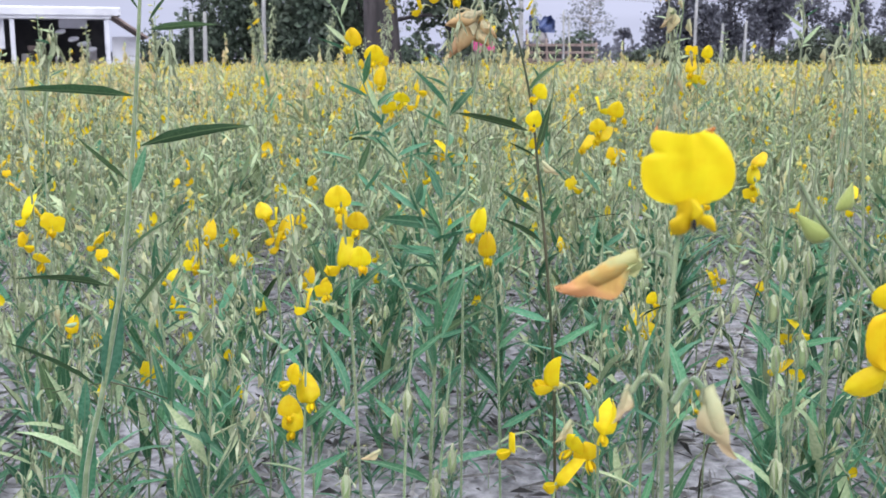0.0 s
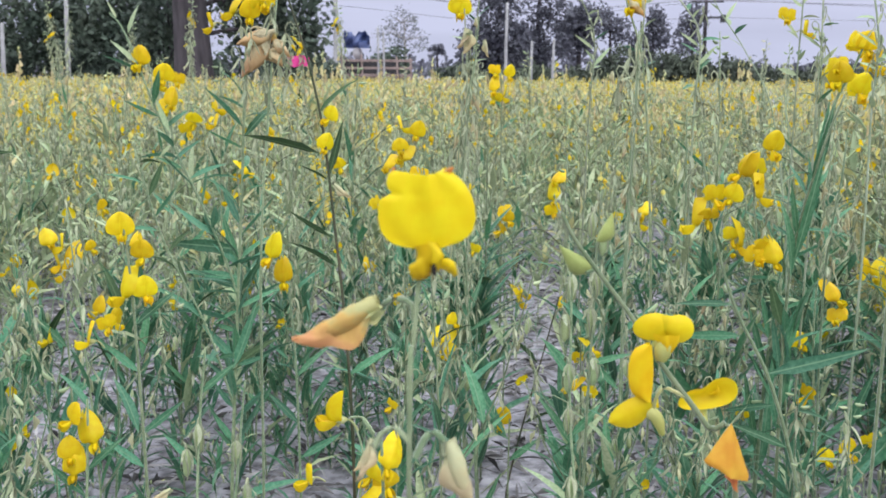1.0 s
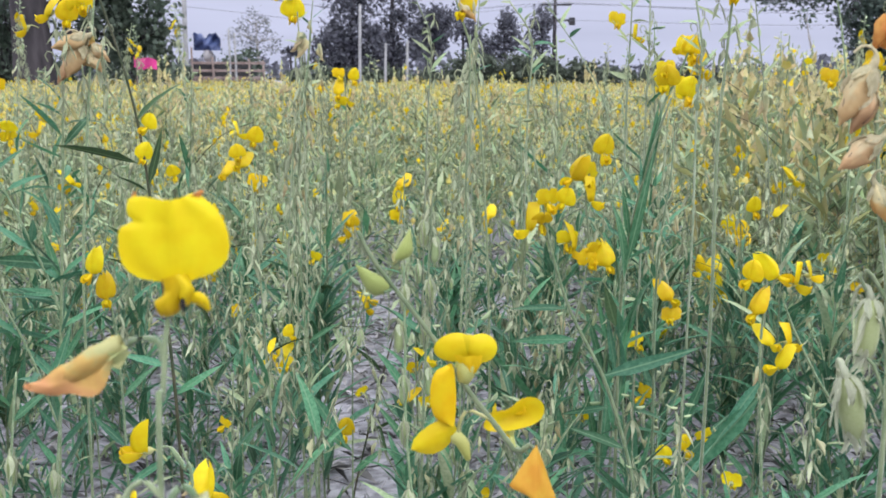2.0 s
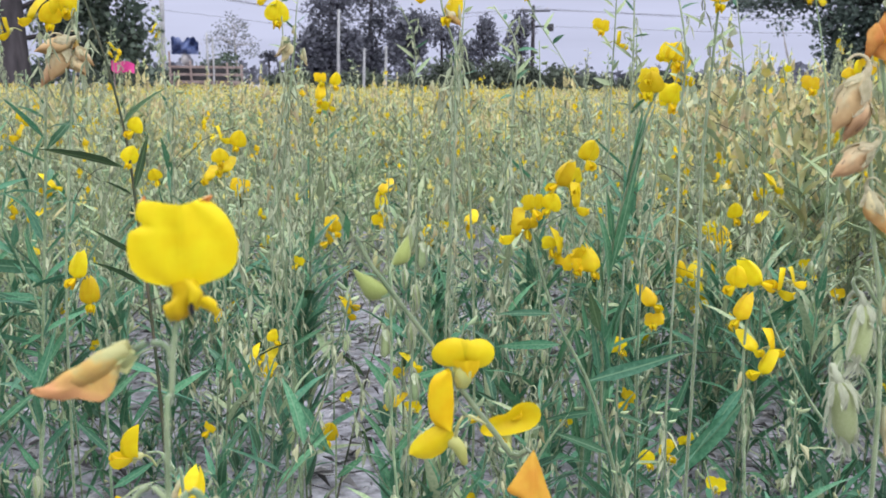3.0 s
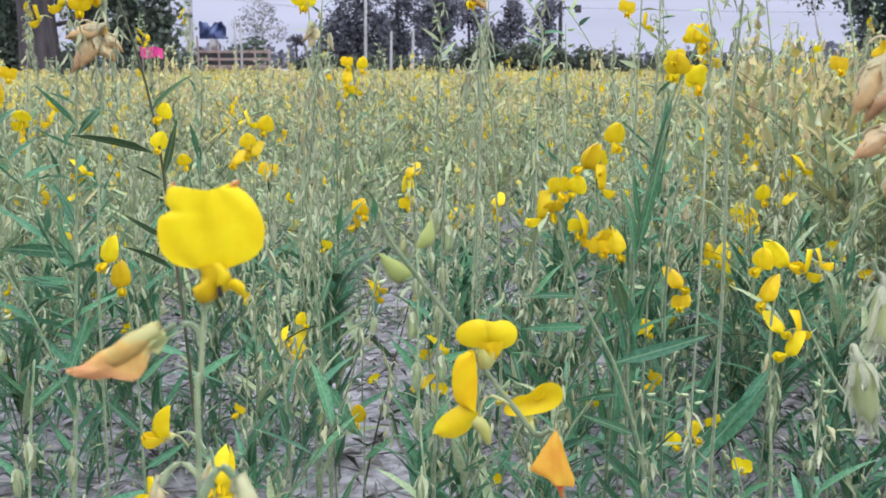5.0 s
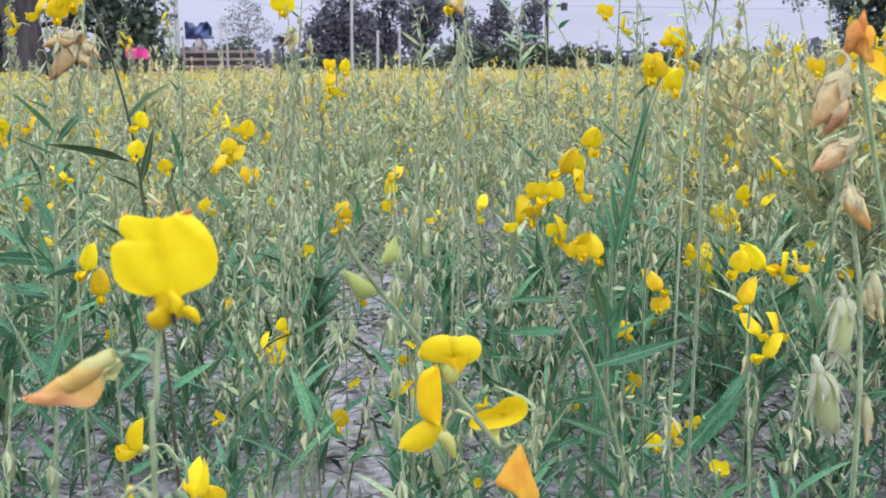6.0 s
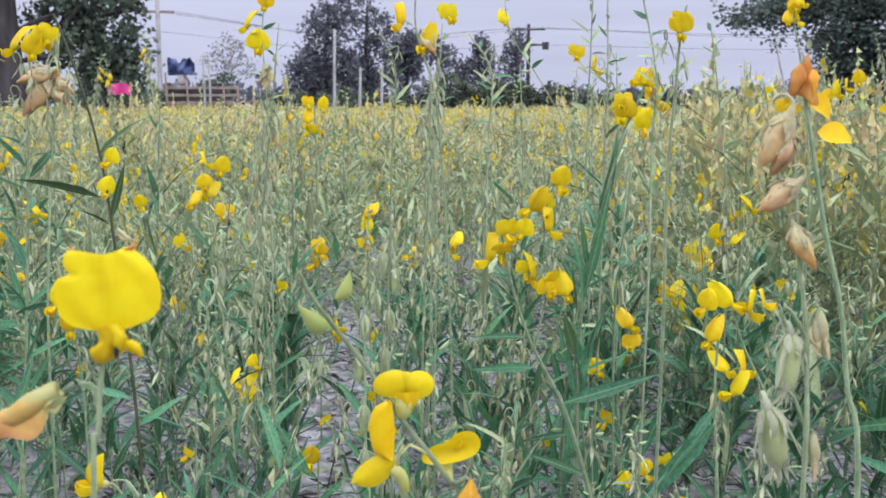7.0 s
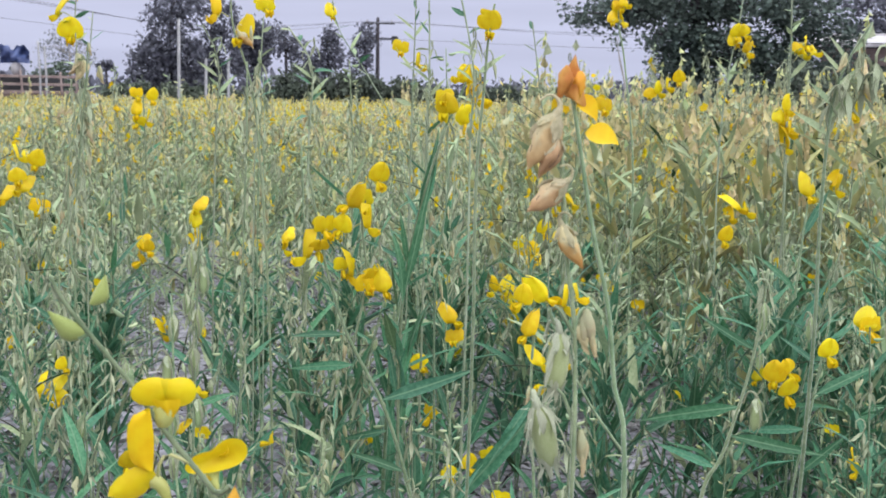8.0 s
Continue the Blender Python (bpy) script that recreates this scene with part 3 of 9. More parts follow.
def cream_cap():
    """The calyx left on a shrunken flower: a thick hooked stalk opening into four broad lobes."""
    shapes = [tube(smooth_line([(0.06, 0.34, 0.10), (0.04, 0.26, 0.24), (0.02, 0.11, 0.26), (0, 0, 0.15), (0, 0, -0.04)], 10), (0.02, 0.022, 0.027, 0.045, 0.09), 7)]
    for k, (deg, far) in enumerate(((-160, 0.46), (-40, 0.24), (40, 0.52), (125, 0.30))):
        def put(u, s, w, a=radians(deg), far=far, k=k):
            z = far * u
            r = 1.12 * float(np.interp(z, (0, 0.12, 0.3, 0.5), (0.08, 0.18, 0.25, 0.27))) + 0.05 * u ** 3 * math.sin(5 * s + k) + 0.022 * math.sin(9 * u + 6 * s + k)
            g = a + s * w / (r + 0.03)
            return r * math.cos(g) * 0.86 + 0.05 * math.sin(5 * z), r * math.sin(g) + 0.10 * z * z, -z
        shapes.append(petal_sheet(7, 7, lambda u: 0.15 * float(np.interp(u, (0, 0.2, 0.5, 0.8, 1), (0.5, 0.8, 1.0, 0.55, 0.06))), put))
    return joined(shapes)


def pod_hairs():
    """Thin dry hairs that stand out round the top and the foot of a swollen pod."""
    r = random.Random(12)
    out = []
    for k in range(26):
        a = r.uniform(0, 6.28)
        z = r.uniform(-0.22, 0.06) if k < 17 else r.uniform(-1.0, -0.85)
        c = 0.10 if k < 17 else 0.05
        m = Matrix.Translation((c * math.cos(a), c * math.sin(a), z)) @ Matrix.Rotation(a - math.pi / 2, 4, "Z") @ Matrix.Rotation(r.uniform(-0.5, 0.8) if k < 17 else r.uniform(-1.2, -0.5), 4, "X")
        size = r.uniform(0.16, 0.30) if k < 17 else r.uniform(0.12, 0.28)
        out.append(moved(blade(4, 0.10, r.uniform(-0.4, 0.6), 0.3, twist=r.uniform(-1, 1)), m @ Matrix.Scale(size, 4)))
    return joined(out)


def pod_cap(hook=True):
    """The short calyx and hooked stalk over a common pod."""
    shapes = [tube(smooth_line([(0, 0.42, -0.25), (0, 0.30, 0.10), (0, 0.10, 0.14), (0, 0, 0)], 5), (0.035, 0.03, 0.05), 4)] if hook else []
    for k in range(4):
        m = Matrix.Rotation(1.57 * k + 0.4, 4, "Z") @ Matrix.Translation((0, 0.03, 0.02)) @ Matrix.Rotation(radians(-66), 4, "X") @ Matrix.Diagonal((0.8, 0.34, 0.8, 1))
        shapes.append(moved(blade(2, 0.3, 0.3, 0.3), m))
    return joined(shapes)


def withered_petal():
    """A folded, crumpled standard of length 1 along -Z: its fold on the +Y side, open below, pointed at the end."""
    vs, rows, cols = [], 14, 13
    for i in range(rows):
        u = i / (rows - 1)
        c = float(np.interp(u, (0, 0.1, 0.25, 0.5, 0.75, 0.92, 1), (0.07, 0.17, 0.26, 0.30, 0.20, 0.07, 0.0)))
        for k in range(cols):
            s = -1 + 2 * k / (cols - 1)
            a = abs(s)
            open_ = 0.42 + 0.10 * math.sin(5 * u + 2 * s)
            x = math.copysign(c * a * open_ * (1.25 - 0.5 * a), s) + 0.022 * math.sin(9 * u + 5 * s)
            y = 0.15 - 0.10 * u - c * a * (1.0 + 0.14 * math.sin(11 * u + 3 * s)) + 0.018 * math.sin(13 * u - 7 * s)
            vs.append((x, y, -u))
    shapes = [(np.array(vs), quads(rows, cols))]
    body = tube(smooth_line([(0, 0.08, -0.02), (0, 0.04, -0.3), (0, 0.0, -0.55), (0, 0, -0.7)], 7), (0.06, 0.11, 0.09, 0.02), 7)
    return joined(shapes + [body])


def bud_body():
    """A closed pointed bud, slightly sickle-shaped, of length 1 along -Y."""
    return tube(smooth_line([(0, 0.05, 0), (0, -0.3, -0.06), (0, -0.7, 0.02), (0, -1.0, 0.16)], 8), (0.07, 0.18, 0.19, 0.12, 0.01), 7)


def shred():
    """A dry calyx hanging from its hooked stalk, length 1: three long curled strips."""
    a = tube(smooth_line([(0, 0.3, 0.0), (0, 0.42, 0.35), (0, 0.2, 0.5), (0, 0.0, 0.25), (0, 0, 0)], 6), (0.045, 0.04, 0.05), 3)
    b = [moved(blade(3, 0.24, -0.55 + 0.35 * k, 0.7, twist=1.5 - 0.8 * k), Matrix.Rotation(2.1 * k, 4, "Z") @ Matrix.Rotation(radians(-84 + 10 * k), 4, "X") @ Matrix.Diagonal((0.85, 0.75 + 0.18 * k, 0.85, 1))) for k in range(3)]
    return joined([a] + b)


WIDE, BENT = standard_petal(7, 9, 1.05, 0.74, 0.10, 0.16), standard_petal(7, 9, 1.0, 0.80, 0.34, 0.75)
LEAF_SHAPES = [blade(4, 0.15, d, 0.35, twist=t) for d, t in ((0.10, 0.0), (0.28, 0.25), (-0.12, -0.2), (0.45, 0.1))]
STANDARD, WINGS, KEEL, CALYX_CUP, HOOK = standard_petal(8, 9, 1.0, 0.9, 0.08, 0.2), [wing_petal(-1), wing_petal(1)], keel_petal(), calyx_cup(), stalk_hook()
WITHERED, BUD, SHRED = withered_petal(), bud_body(), shred()
BARE_CUP = moved(CALYX_CUP, Matrix.Rotation(radians(-80), 4, "X") @ Matrix.Scale(1.05, 4))
SIDE_STANDARD = standard_petal(9, 11, 0.8, 0.95, 0.3, 0.3)

ME = {
    "leaf": [mesh_of("leaf", [(s, LEAF)]) for s in LEAF_SHAPES],
    "leaf_pale": [mesh_of("leaf", [(s, LEAF_PALE)]) for s in LEAF_SHAPES],
    "leaf_dark": [mesh_of("leaf", [(s, LEAF_DARK)]) for s in LEAF_SHAPES],
    "flower": [mesh_of("flower", [(s, PETAL), (WINGS[0], PETAL), (WINGS[1], PETAL), (KEEL, PETAL), (CALYX_CUP, CALYX), (HOOK, CALYX)])
               for s in (WIDE, BENT, STANDARD, lobed_petal(5, 13))],
    "standard": [mesh_of("standard_petal", [(s, PETAL)]) for s in (standard_petal(12, 15, 1.05, 0.78, 0.10, 0.16), SIDE_STANDARD, torn_standard(), lobed_petal(), folded_petal())],
    "wing": [mesh_of("wing_petal", [(s, PETAL)]) for s in WINGS],
    "keel": mesh_of("keel_petal", [(KEEL, PETAL)]),
    "calyx": mesh_of("flower", [(CALYX_CUP, CALYX), (HOOK, CALYX)]),
    "bare": mesh_of("flower", [(BARE_CUP, CALYX)]),
    "ragged": mesh_of("keel_petal", [(moved(ragged_keel(), Matrix.Diagonal((0.95, 1, 1.4, 1))), PETAL), (moved(WITHERED, Matrix.Translation((0.05, -0.12, -0.02)) @ Matrix.Scale(0.26, 4)), PETAL_BEIGE), (moved(BUD, Matrix.Translation((0.055, -0.19, -0.06)) @ Matrix.Rotation(radians(80), 4, "X") @ Matrix.Scale(0.13, 4)), BARK)]),
    "petal": mesh_of("petal", [(blade(10, 0.15, 0.35, 0.7, -0.75, 0.8), PETAL_GOLD)]),
    "pod": mesh_of("pod", [(moved(pod_body(7, 6), Matrix.Diagonal((0.88, 0.88, 1, 1))), POD), (pod_sepals(), HUSK)]),
    "pod_body": mesh_of("pod", [(pod_body(14, 14), POD_LIME)]),
    "sepals": mesh_of("dry_calyx", [(pod_lace(), FLUFF), (pod_hairs(), FLUFF)]),
    "withered": mesh_of("withered_flower", [(WITHERED, PETAL_DRY), (moved(pod_cap(False), Matrix.Scale(0.9, 4)), CALYX)]),
    "withered_beige": mesh_of("withered_flower", [(WITHERED, PETAL_BEIGE), (moved(pod_cap(False), Matrix.Scale(0.9, 4)), HUSK)]),
    "withered_peach": mesh_of("withered_flower", [(shrunk_flower(), PETAL_PEACH), (flower_furrow(), PETAL_DARK), (cream_cap(), CREAM)]),
    "withered_orange": mesh_of("withered_flower", [(shrunk_flower(), PETAL_TAN), (cream_cap(), CREAM)]),
    "fading": mesh_of("withered_flower", [(wilted_hood(), PETAL_OLD), (moved(WITHERED, pose(0.06, -0.05, 0.16, 0, 14, 200) @ Matrix.Diagonal((0.75, 0.75, 0.5, 1))), PETAL_BROWN)]),
    "fading_brown": mesh_of("withered_flower", [(moved(wilted_hood(0.05), Matrix.Diagonal((0.74, 0.95, 0.96, 1))), PETAL_RUST), (moved(shrunk_flower(), pose(-0.18, -0.08, 0.72, 0, 14, 40) @ Matrix.Diagonal((0.75, 0.7, 0.72, 1))), PETAL_RUST), (moved(shrunk_flower(), pose(0.15, -0.05, 0.62, 0, -12, 190) @ Matrix.Diagonal((0.62, 0.7, 0.6, 1))), PETAL_OLD), (moved(pod_cap(False), pose(0.03, 0, 1.04, 180, 0, 0) @ Matrix.Scale(0.6, 4)), HUSK)]),
    "lobes": mesh_of("standard_petal", [(bent_back_lobes(), PETAL)]),
    "throat": mesh_of("wing_petal", [(hanging_throat(), PETAL)]),
    "cone": mesh_of("flower", [(sepal_cone(), SEPAL)]),
    "half": mesh_of("standard_petal", [(half_standard(), PETAL)]),
    "wings": mesh_of("wing_petal", [(closed_wings(), PETAL), (moved(BUD, pose(-0.97, -0.01, 0, 0, 0, -90) @ Matrix.Scale(0.09, 4)), CALYX)]),
    "bowl": mesh_of("standard_petal", [(tilted_bowl(), PETAL)]),
    "torn_tip": mesh_of("petal", [(moved(WITHERED, pose(0, 0, 0, 0, 0, 0)), PETAL_BROWN)]),
    "bud": mesh_of("bud", [(hooded_bud(), BUD_GREEN)]),
    "shred": mesh_of("dried_calyx", [(SHRED, HUSK)]),
}


# ---- plants ----
def along(a, b, side=0.0):
    """The pose at a whose +Y points at b; its X stays level, turned by side degrees."""
    d = Vector(b) - Vector(a)
    y = d.normalized()
    x = y.cross(Vector((0, 0, 1)))
    x = x.normalized() if x.length > 1e-4 else Vector((1, 0, 0))
    z = x.cross(y)
    m = Matrix((x, y, z)).transposed().to_4x4()
    return Matrix.Translation(a) @ m @ Matrix.Rotation(radians(side), 4, "Y"), d.length


class Hemp:
    """One sunn hemp plant, built part by part in world coordinates."""

    def __init__(self, base, label, group="sunn hemp plants near the path"):
        self.ob = tagged(new("sunn_hemp_plant"), label, "plant", group)
        self.base = Vector(base)
        self.ob.matrix_basis = Matrix.Translation(self.base)

    def put(self, name, me, m, parent=None, label=""):
        if parent is None:
            return part(name, me, self.ob, label, m=Matrix.Translation(-self.base) @ m)
        return part(name, me, parent, label, m=m)

    def stem(self, points, r0=0.0022, r1=0.0012, mat=STEM, name="stem"):
        if mat is STEM_PALE:
            r0, r1 = r0 * 0.62, r1 * 0.62
        n = 4 * len(points) + 2
        line = [p - self.base for p in smooth_line(points, n)]
        return part(name, [(tube(line, (r0, (r0 + r1) / 2, r1), 6), mat)], self.ob)

    def leaf(self, a, b, width=0.15, side=0.0, kind="leaf", shape=0):
        m, length = along(a, b, side)
        w = length * width / 0.15
        return self.put("leaf", ME[kind][shape], m @ Matrix.Diagonal((w, length, length, 1)))

    def flower(self, at, size=0.027, yaw=0, pitch=15, roll=0, shape=0, wings=True):
        """A flower in petals; yaw 0 faces the path, pitch tilts it down."""
        m = Matrix.Translation(at) @ pose(0, 0, 0, pitch, roll, yaw) @ Matrix.Scale(size, 4)
        f = self.put("flower", ME["calyx"] if wings else ME["bare"], m)
        part("standard_petal", ME["standard"][shape], f)
        if wings == "old":
            part("keel_petal", ME["ragged"], f, "crumpled yellow keel with a brown spot")
        elif wings:
            for w in ME["wing"]:
                part("wing_petal", w, f)
            part("keel_petal", ME["keel"], f)
        return f

    def bloom(self, at, size=0.027, yaw=0, pitch=15, roll=0, shape=0):
        """A flower farther off, in one piece."""
        m = Matrix.Translation(at) @ pose(0, 0, 0, pitch, roll, yaw) @ Matrix.Scale(size, 4)
        return self.put("flower", ME["flower"][shape], m)

    def pod(self, at, length=0.026, yaw=0, pitch=0, roll=0, split=False):
        m = Matrix.Translation(at) @ pose(0, 0, 0, pitch, roll, yaw) @ Matrix.Scale(length, 4)
        if not split:
            return self.put("pod", ME["pod"], m)
        f = self.put("pod", ME["pod_body"], m)
        part("dry_calyx", ME["sepals"], f, "whitish dry calyx")
        return f

    def withered(self, a, b, kind="withered", side=0.0, fat=1.0):
        """A withered flower from its stalk end a to its tip b."""
        m, length = along(a, b, side)
        return self.put("withered_flower", ME[kind], m @ Matrix.Rotation(radians(90), 4, "X") @ Matrix.Diagonal((length * fat, length * fat, length, 1)))

    def petal(self, a, b, width=0.4):
        m, length = along(a, b, 65)
        w = length * width / 0.15
        return self.put("petal", ME["petal"], m @ Matrix.Diagonal((w, length, length, 1)))

    def lobed(self, at, size, yaw=0, pitch=0, roll=0):
        """A flower bent back over its stalk: two puffed lobes above a pale cone."""
        m = Matrix.Translation(at) @ pose(0, 0, 0, pitch, roll, yaw) @ Matrix.Scale(size, 4)
        f = self.put("flower", ME["cone"], m)
        part("standard_petal", ME["lobes"], f)
        part("wing_petal", ME["throat"], f)

    def sideways(self, foot, tall, tip, end, arch, stem):
        """A hanging flower from the side: folded standard up, closed wings out to tip, calyx down to end, hooked stalk."""
        foot, tip, end = Vector(foot), Vector(tip), Vector(end)
        base = foot + Vector((0.0015, 0.002, -0.003))
        line = [p - base for p in smooth_line([foot + Vector((-0.004, 0.002, -0.003)), foot.lerp(end, 0.5) + Vector((0, 0.001, 0)), end], 7)]
        f = self.put("flower", mesh_of("flower", [(tube(line, (0.0022, 0.0029, 0.0025, 0.0012), 8), SEPAL)]), Matrix.Translation(base))
        back = Matrix.Translation(-base)
        part("standard_petal", ME["half"], f, m=back @ Matrix.Translation(foot) @ Matrix.Scale(tall, 4))
        d = foot - tip
        part("wing_petal", ME["wings"], f, m=back @ Matrix.Translation(foot) @ Matrix.Rotation(-math.atan2(d.z, d.x), 4, "Y") @ Matrix.Scale(d.length, 4))
        self.stalk([foot + Vector((0.002, 0.001, -0.004)), foot + Vector((0.0025, 0, 0.001)), arch, stem], 0.0008, CALYX)

    def open_bowl(self, at, size, roll, end):
        """An open flower seen edgeways, its calyx hanging under it."""
        m = Matrix.Translation(at) @ pose(0, 0, 0, 0, roll, 0) @ Matrix.Scale(size, 4)
        inner = m.inverted()
        low = inner @ Vector(end)
        f = self.put("flower", mesh_of("flower", [(tube(smooth_line([(-0.02, 0.36, -0.10), (low * 0.55) + Vector((-0.06, 0.24, -0.02)), low], 6), (0.10, 0.14, 0.08, 0.03), 8), SEPAL)]), m)
        part("standard_petal", ME["bowl"], f)
        part("keel_petal", ME["keel"], f, m=pose(0.05, 0.16, -0.03, -20, 20, 60) @ Matrix.Scale(0.34, 4))
        part("wing_petal", ME["wing"][0], f, m=pose(-0.22, 0.02, -0.12, 20, 0, 30) @ Matrix.Scale(0.35, 4))

    def leafy(self, points, n, low=0.1, high=0.95, length=0.07, width=0.13, kind="leaf", seed=1):
        """Narrow leaves in a spiral up a stem, shorter and steeper towards its top."""
        r = random.Random(seed)
        line, a = smooth_line(points, 40), r.uniform(0, 6.28)
        for k in range(n):
            u = low + (high - low) * (k + r.random() * 0.7) / n
            p, a = line[min(39, int(u * 39))], a + 2.4 + r.uniform(-0.4, 0.4)
            size, rise = length * r.uniform(0.75, 1.15) * (1.15 - 0.4 * u), r.uniform(0.25, 0.95)
            d = Vector((math.cos(a) * math.cos(rise), math.sin(a) * math.cos(rise), math.sin(rise)))
            self.leaf(p, p + d * size, width, r.uniform(-60, 60), kind if r.random() < 0.7 else "leaf", r.randrange(4))

    def fading(self, at, size, yaw=0, pitch=0, roll=0):
        """A fading standard, closed like a hood, its foot at the given place."""
        m = Matrix.Translation(at) @ pose(0, 0, 0, pitch, roll, yaw) @ Matrix.Scale(size, 4)
        return self.put("withered_flower", ME["fading"], m, label="orange fading flower")

    def stalk(self, points, r=0.0009, mat=STEM):
        line = [p - self.base for p in smooth_line(points, 8)]
        return part("flower_stalk", [(tube(line, (r, r), 5), mat)], self.ob)

    def bud(self, a, b):
        m, length = along(a, b)
        return self.put("bud", ME["bud"], m @ Matrix.Rotation(math.pi, 4, "Z") @ Matrix.Scale(length, 4))

    def shred(self, at, size=0.012, yaw=0):
        return self.put("dried_calyx", ME["shred"], Matrix.Translation(at) @ pose(0, 0, 0, 0, 0, yaw) @ Matrix.Scale(size, 4))


def recipe(rng, height, flowering, dry, leafy, pale=0.15):
    """A sunn hemp plant as a list of (kind, variant, pose or line)."""
    out = []
    lean, turn = rng.uniform(0.02, 0.14) * height, rng.uniform(0, 6.28)
    top = Vector((lean * math.cos(turn), lean * math.sin(turn), height))
    bend = Vector((rng.uniform(-1, 1), rng.uniform(-1, 1), 0)) * 0.06 * height
    lines = [([Vector((0, 0, -0.02)), top * 0.4 + bend, top * 0.75 + bend * 0.6, top], 0.0019, 0.0009)]
    for _ in range(rng.choice((1, 2, 2, 3))):
        u, a = rng.uniform(0.25, 0.6), rng.uniform(0, 6.28)
        foot = top * u + bend
        reach = height * rng.uniform(0.25, 0.45)
        tip = foot + Vector((math.cos(a) * reach * 0.45, math.sin(a) * reach * 0.45, reach))
        lines.append(([foot, foot.lerp(tip, 0.4) + Vector((math.cos(a), math.sin(a), 0)) * reach * 0.08, tip], 0.0012, 0.0007))
    for _ in range(rng.choice((0, 1, 1, 2))):
        u, a = rng.uniform(0.45, 0.8), rng.uniform(0, 6.28)
        foot = top * u + bend * 0.8
        reach = height * rng.uniform(0.14, 0.26)
        tip = foot + Vector((math.cos(a) * reach, math.sin(a) * reach, reach * rng.uniform(0.1, 0.8)))
        out.append(("twig", (0.0009, 0.0006), smooth_line([foot, foot.lerp(tip, 0.5) + Vector((0, 0, 0.12 * reach)), tip], 5)))
    a = rng.uniform(0, 6.28)
    for k, (pts, r0, r1) in enumerate(lines):
        out.append(("stem", (r0, r1), smooth_line(pts, 9 if k == 0 else 6)))
        fine = smooth_line(pts, 60)
        length = sum((fine[i + 1] - fine[i]).length for i in range(59))
        raceme = 0.55 if k == 0 else 0.4
        n_leaf = int(length * raceme / 0.017 * leafy)
        for i in range(n_leaf):
            u = 0.05 + (raceme + 0.08) * (i + rng.random() * 0.6) / max(1, n_leaf)
            p = fine[min(59, int(u * 59))]
            a += 2.4 + rng.uniform(-0.4, 0.4)
            ll = rng.uniform(0.065, 0.125) * (1.15 - 0.62 * u)
            rise = rng.uniform(0.55, 1.3)
            m = Matrix.Translation(p) @ Matrix.Rotation(a, 4, "Z") @ Matrix.Rotation(rise, 4, "X") @ Matrix.Rotation(rng.uniform(-0.5, 0.5), 4, "Y") @ Matrix.Diagonal((ll * rng.uniform(0.6, 0.95), ll, ll, 1))
            out.append(("leaf_dark" if rng.random() < 0.03 else "leaf_pale" if rng.random() < pale * (1 + 4 * u) else "leaf", rng.randrange(4), m))
        n_head = int(length * (1 - raceme) / 0.0105)
        for i in range(n_head):
            u = raceme + (1 - raceme) * (i + 0.5) / n_head
            p = fine[min(59, int(u * 59))]
            a += 2.4 + rng.uniform(-0.5, 0.5)
            off = Vector((math.cos(a), math.sin(a), 0)) * 0.011
            yaw = math.degrees(a) + 90
            v = (u - raceme) / (1 - raceme)
            roll_ = rng.random()
            if v > 0.55 and roll_ < flowering:
                s = rng.uniform(0.016, 0.021)
                m = Matrix.Translation(p + off * 1.2) @ pose(0, 0, 0, rng.uniform(0, 40), rng.uniform(-20, 20), yaw) @ Matrix.Scale(s, 4)
                out.append(("flower", rng.randrange(4), m))
            elif v > 0.85:
                m = Matrix.Translation(p + off * 0.4) @ pose(0, 0, 0, rng.uniform(-50, 10), 0, yaw) @ Matrix.Scale(rng.uniform(0.008, 0.014), 4)
                out.append(("bud", 0, m))
            elif roll_ < dry:
                m = Matrix.Translation(p + off * 0.5) @ pose(0, 0, 0, rng.uniform(-15, 15), rng.uniform(-15, 15), yaw + 180) @ Matrix.Scale(rng.uniform(0.016, 0.029), 4)
                out.append(("shred", 0, m))
            elif roll_ < dry + 0.06:
                m = Matrix.Translation(p + off) @ pose(0, 0, 0, rng.uniform(-12, 12), rng.uniform(-12, 12), yaw) @ Matrix.Scale(rng.uniform(0.013, 0.02), 4)
                out.append(("pod", 0, m))
            elif roll_ < dry + 0.12:
                m = Matrix.Translation(p + off) @ pose(0, 0, 0, rng.uniform(-30, 30), rng.uniform(-30, 30), yaw) @ Matrix.Scale(rng.uniform(0.014, 0.02), 4)
                out.append(("withered_beige", 0, m))
    return out


NAMES = {"leaf_dark": "leaf", "leaf_pale": "leaf", "withered_beige": "withered_flower", "shred": "dried_calyx"}


FINE = {"shred": [(SHRED, HUSK)], "bud": [(BUD, LEAF_PALE)], "withered_beige": [(WITHERED, PETAL_BEIGE)]}


def plant_thing(rec, label, group, bark=STEM):
    ob = tagged(new("sunn_hemp_plant"), label, "plant", group)
    head = []
    for kind, v, m in rec:
        if kind == "stem":
            part("stem" if v[0] > 0.0015 else "branch", [(tube(m, v, 5), bark)], ob)
        elif kind == "twig":
            part("twig", [(tube(m, v, 4), STEM_DARK)], ob)
        elif kind in FINE:
            head += [(moved(s, m), mat) for s, mat in FINE[kind]]
        else:
            me = ME[kind]
            part(NAMES.get(kind, kind), me[v] if isinstance(me, list) else me, ob, m=m)
    if head:
        tagged(part("seed_head", head, ob, "curled dry husks and buds"), kind="stuff")
    return ob


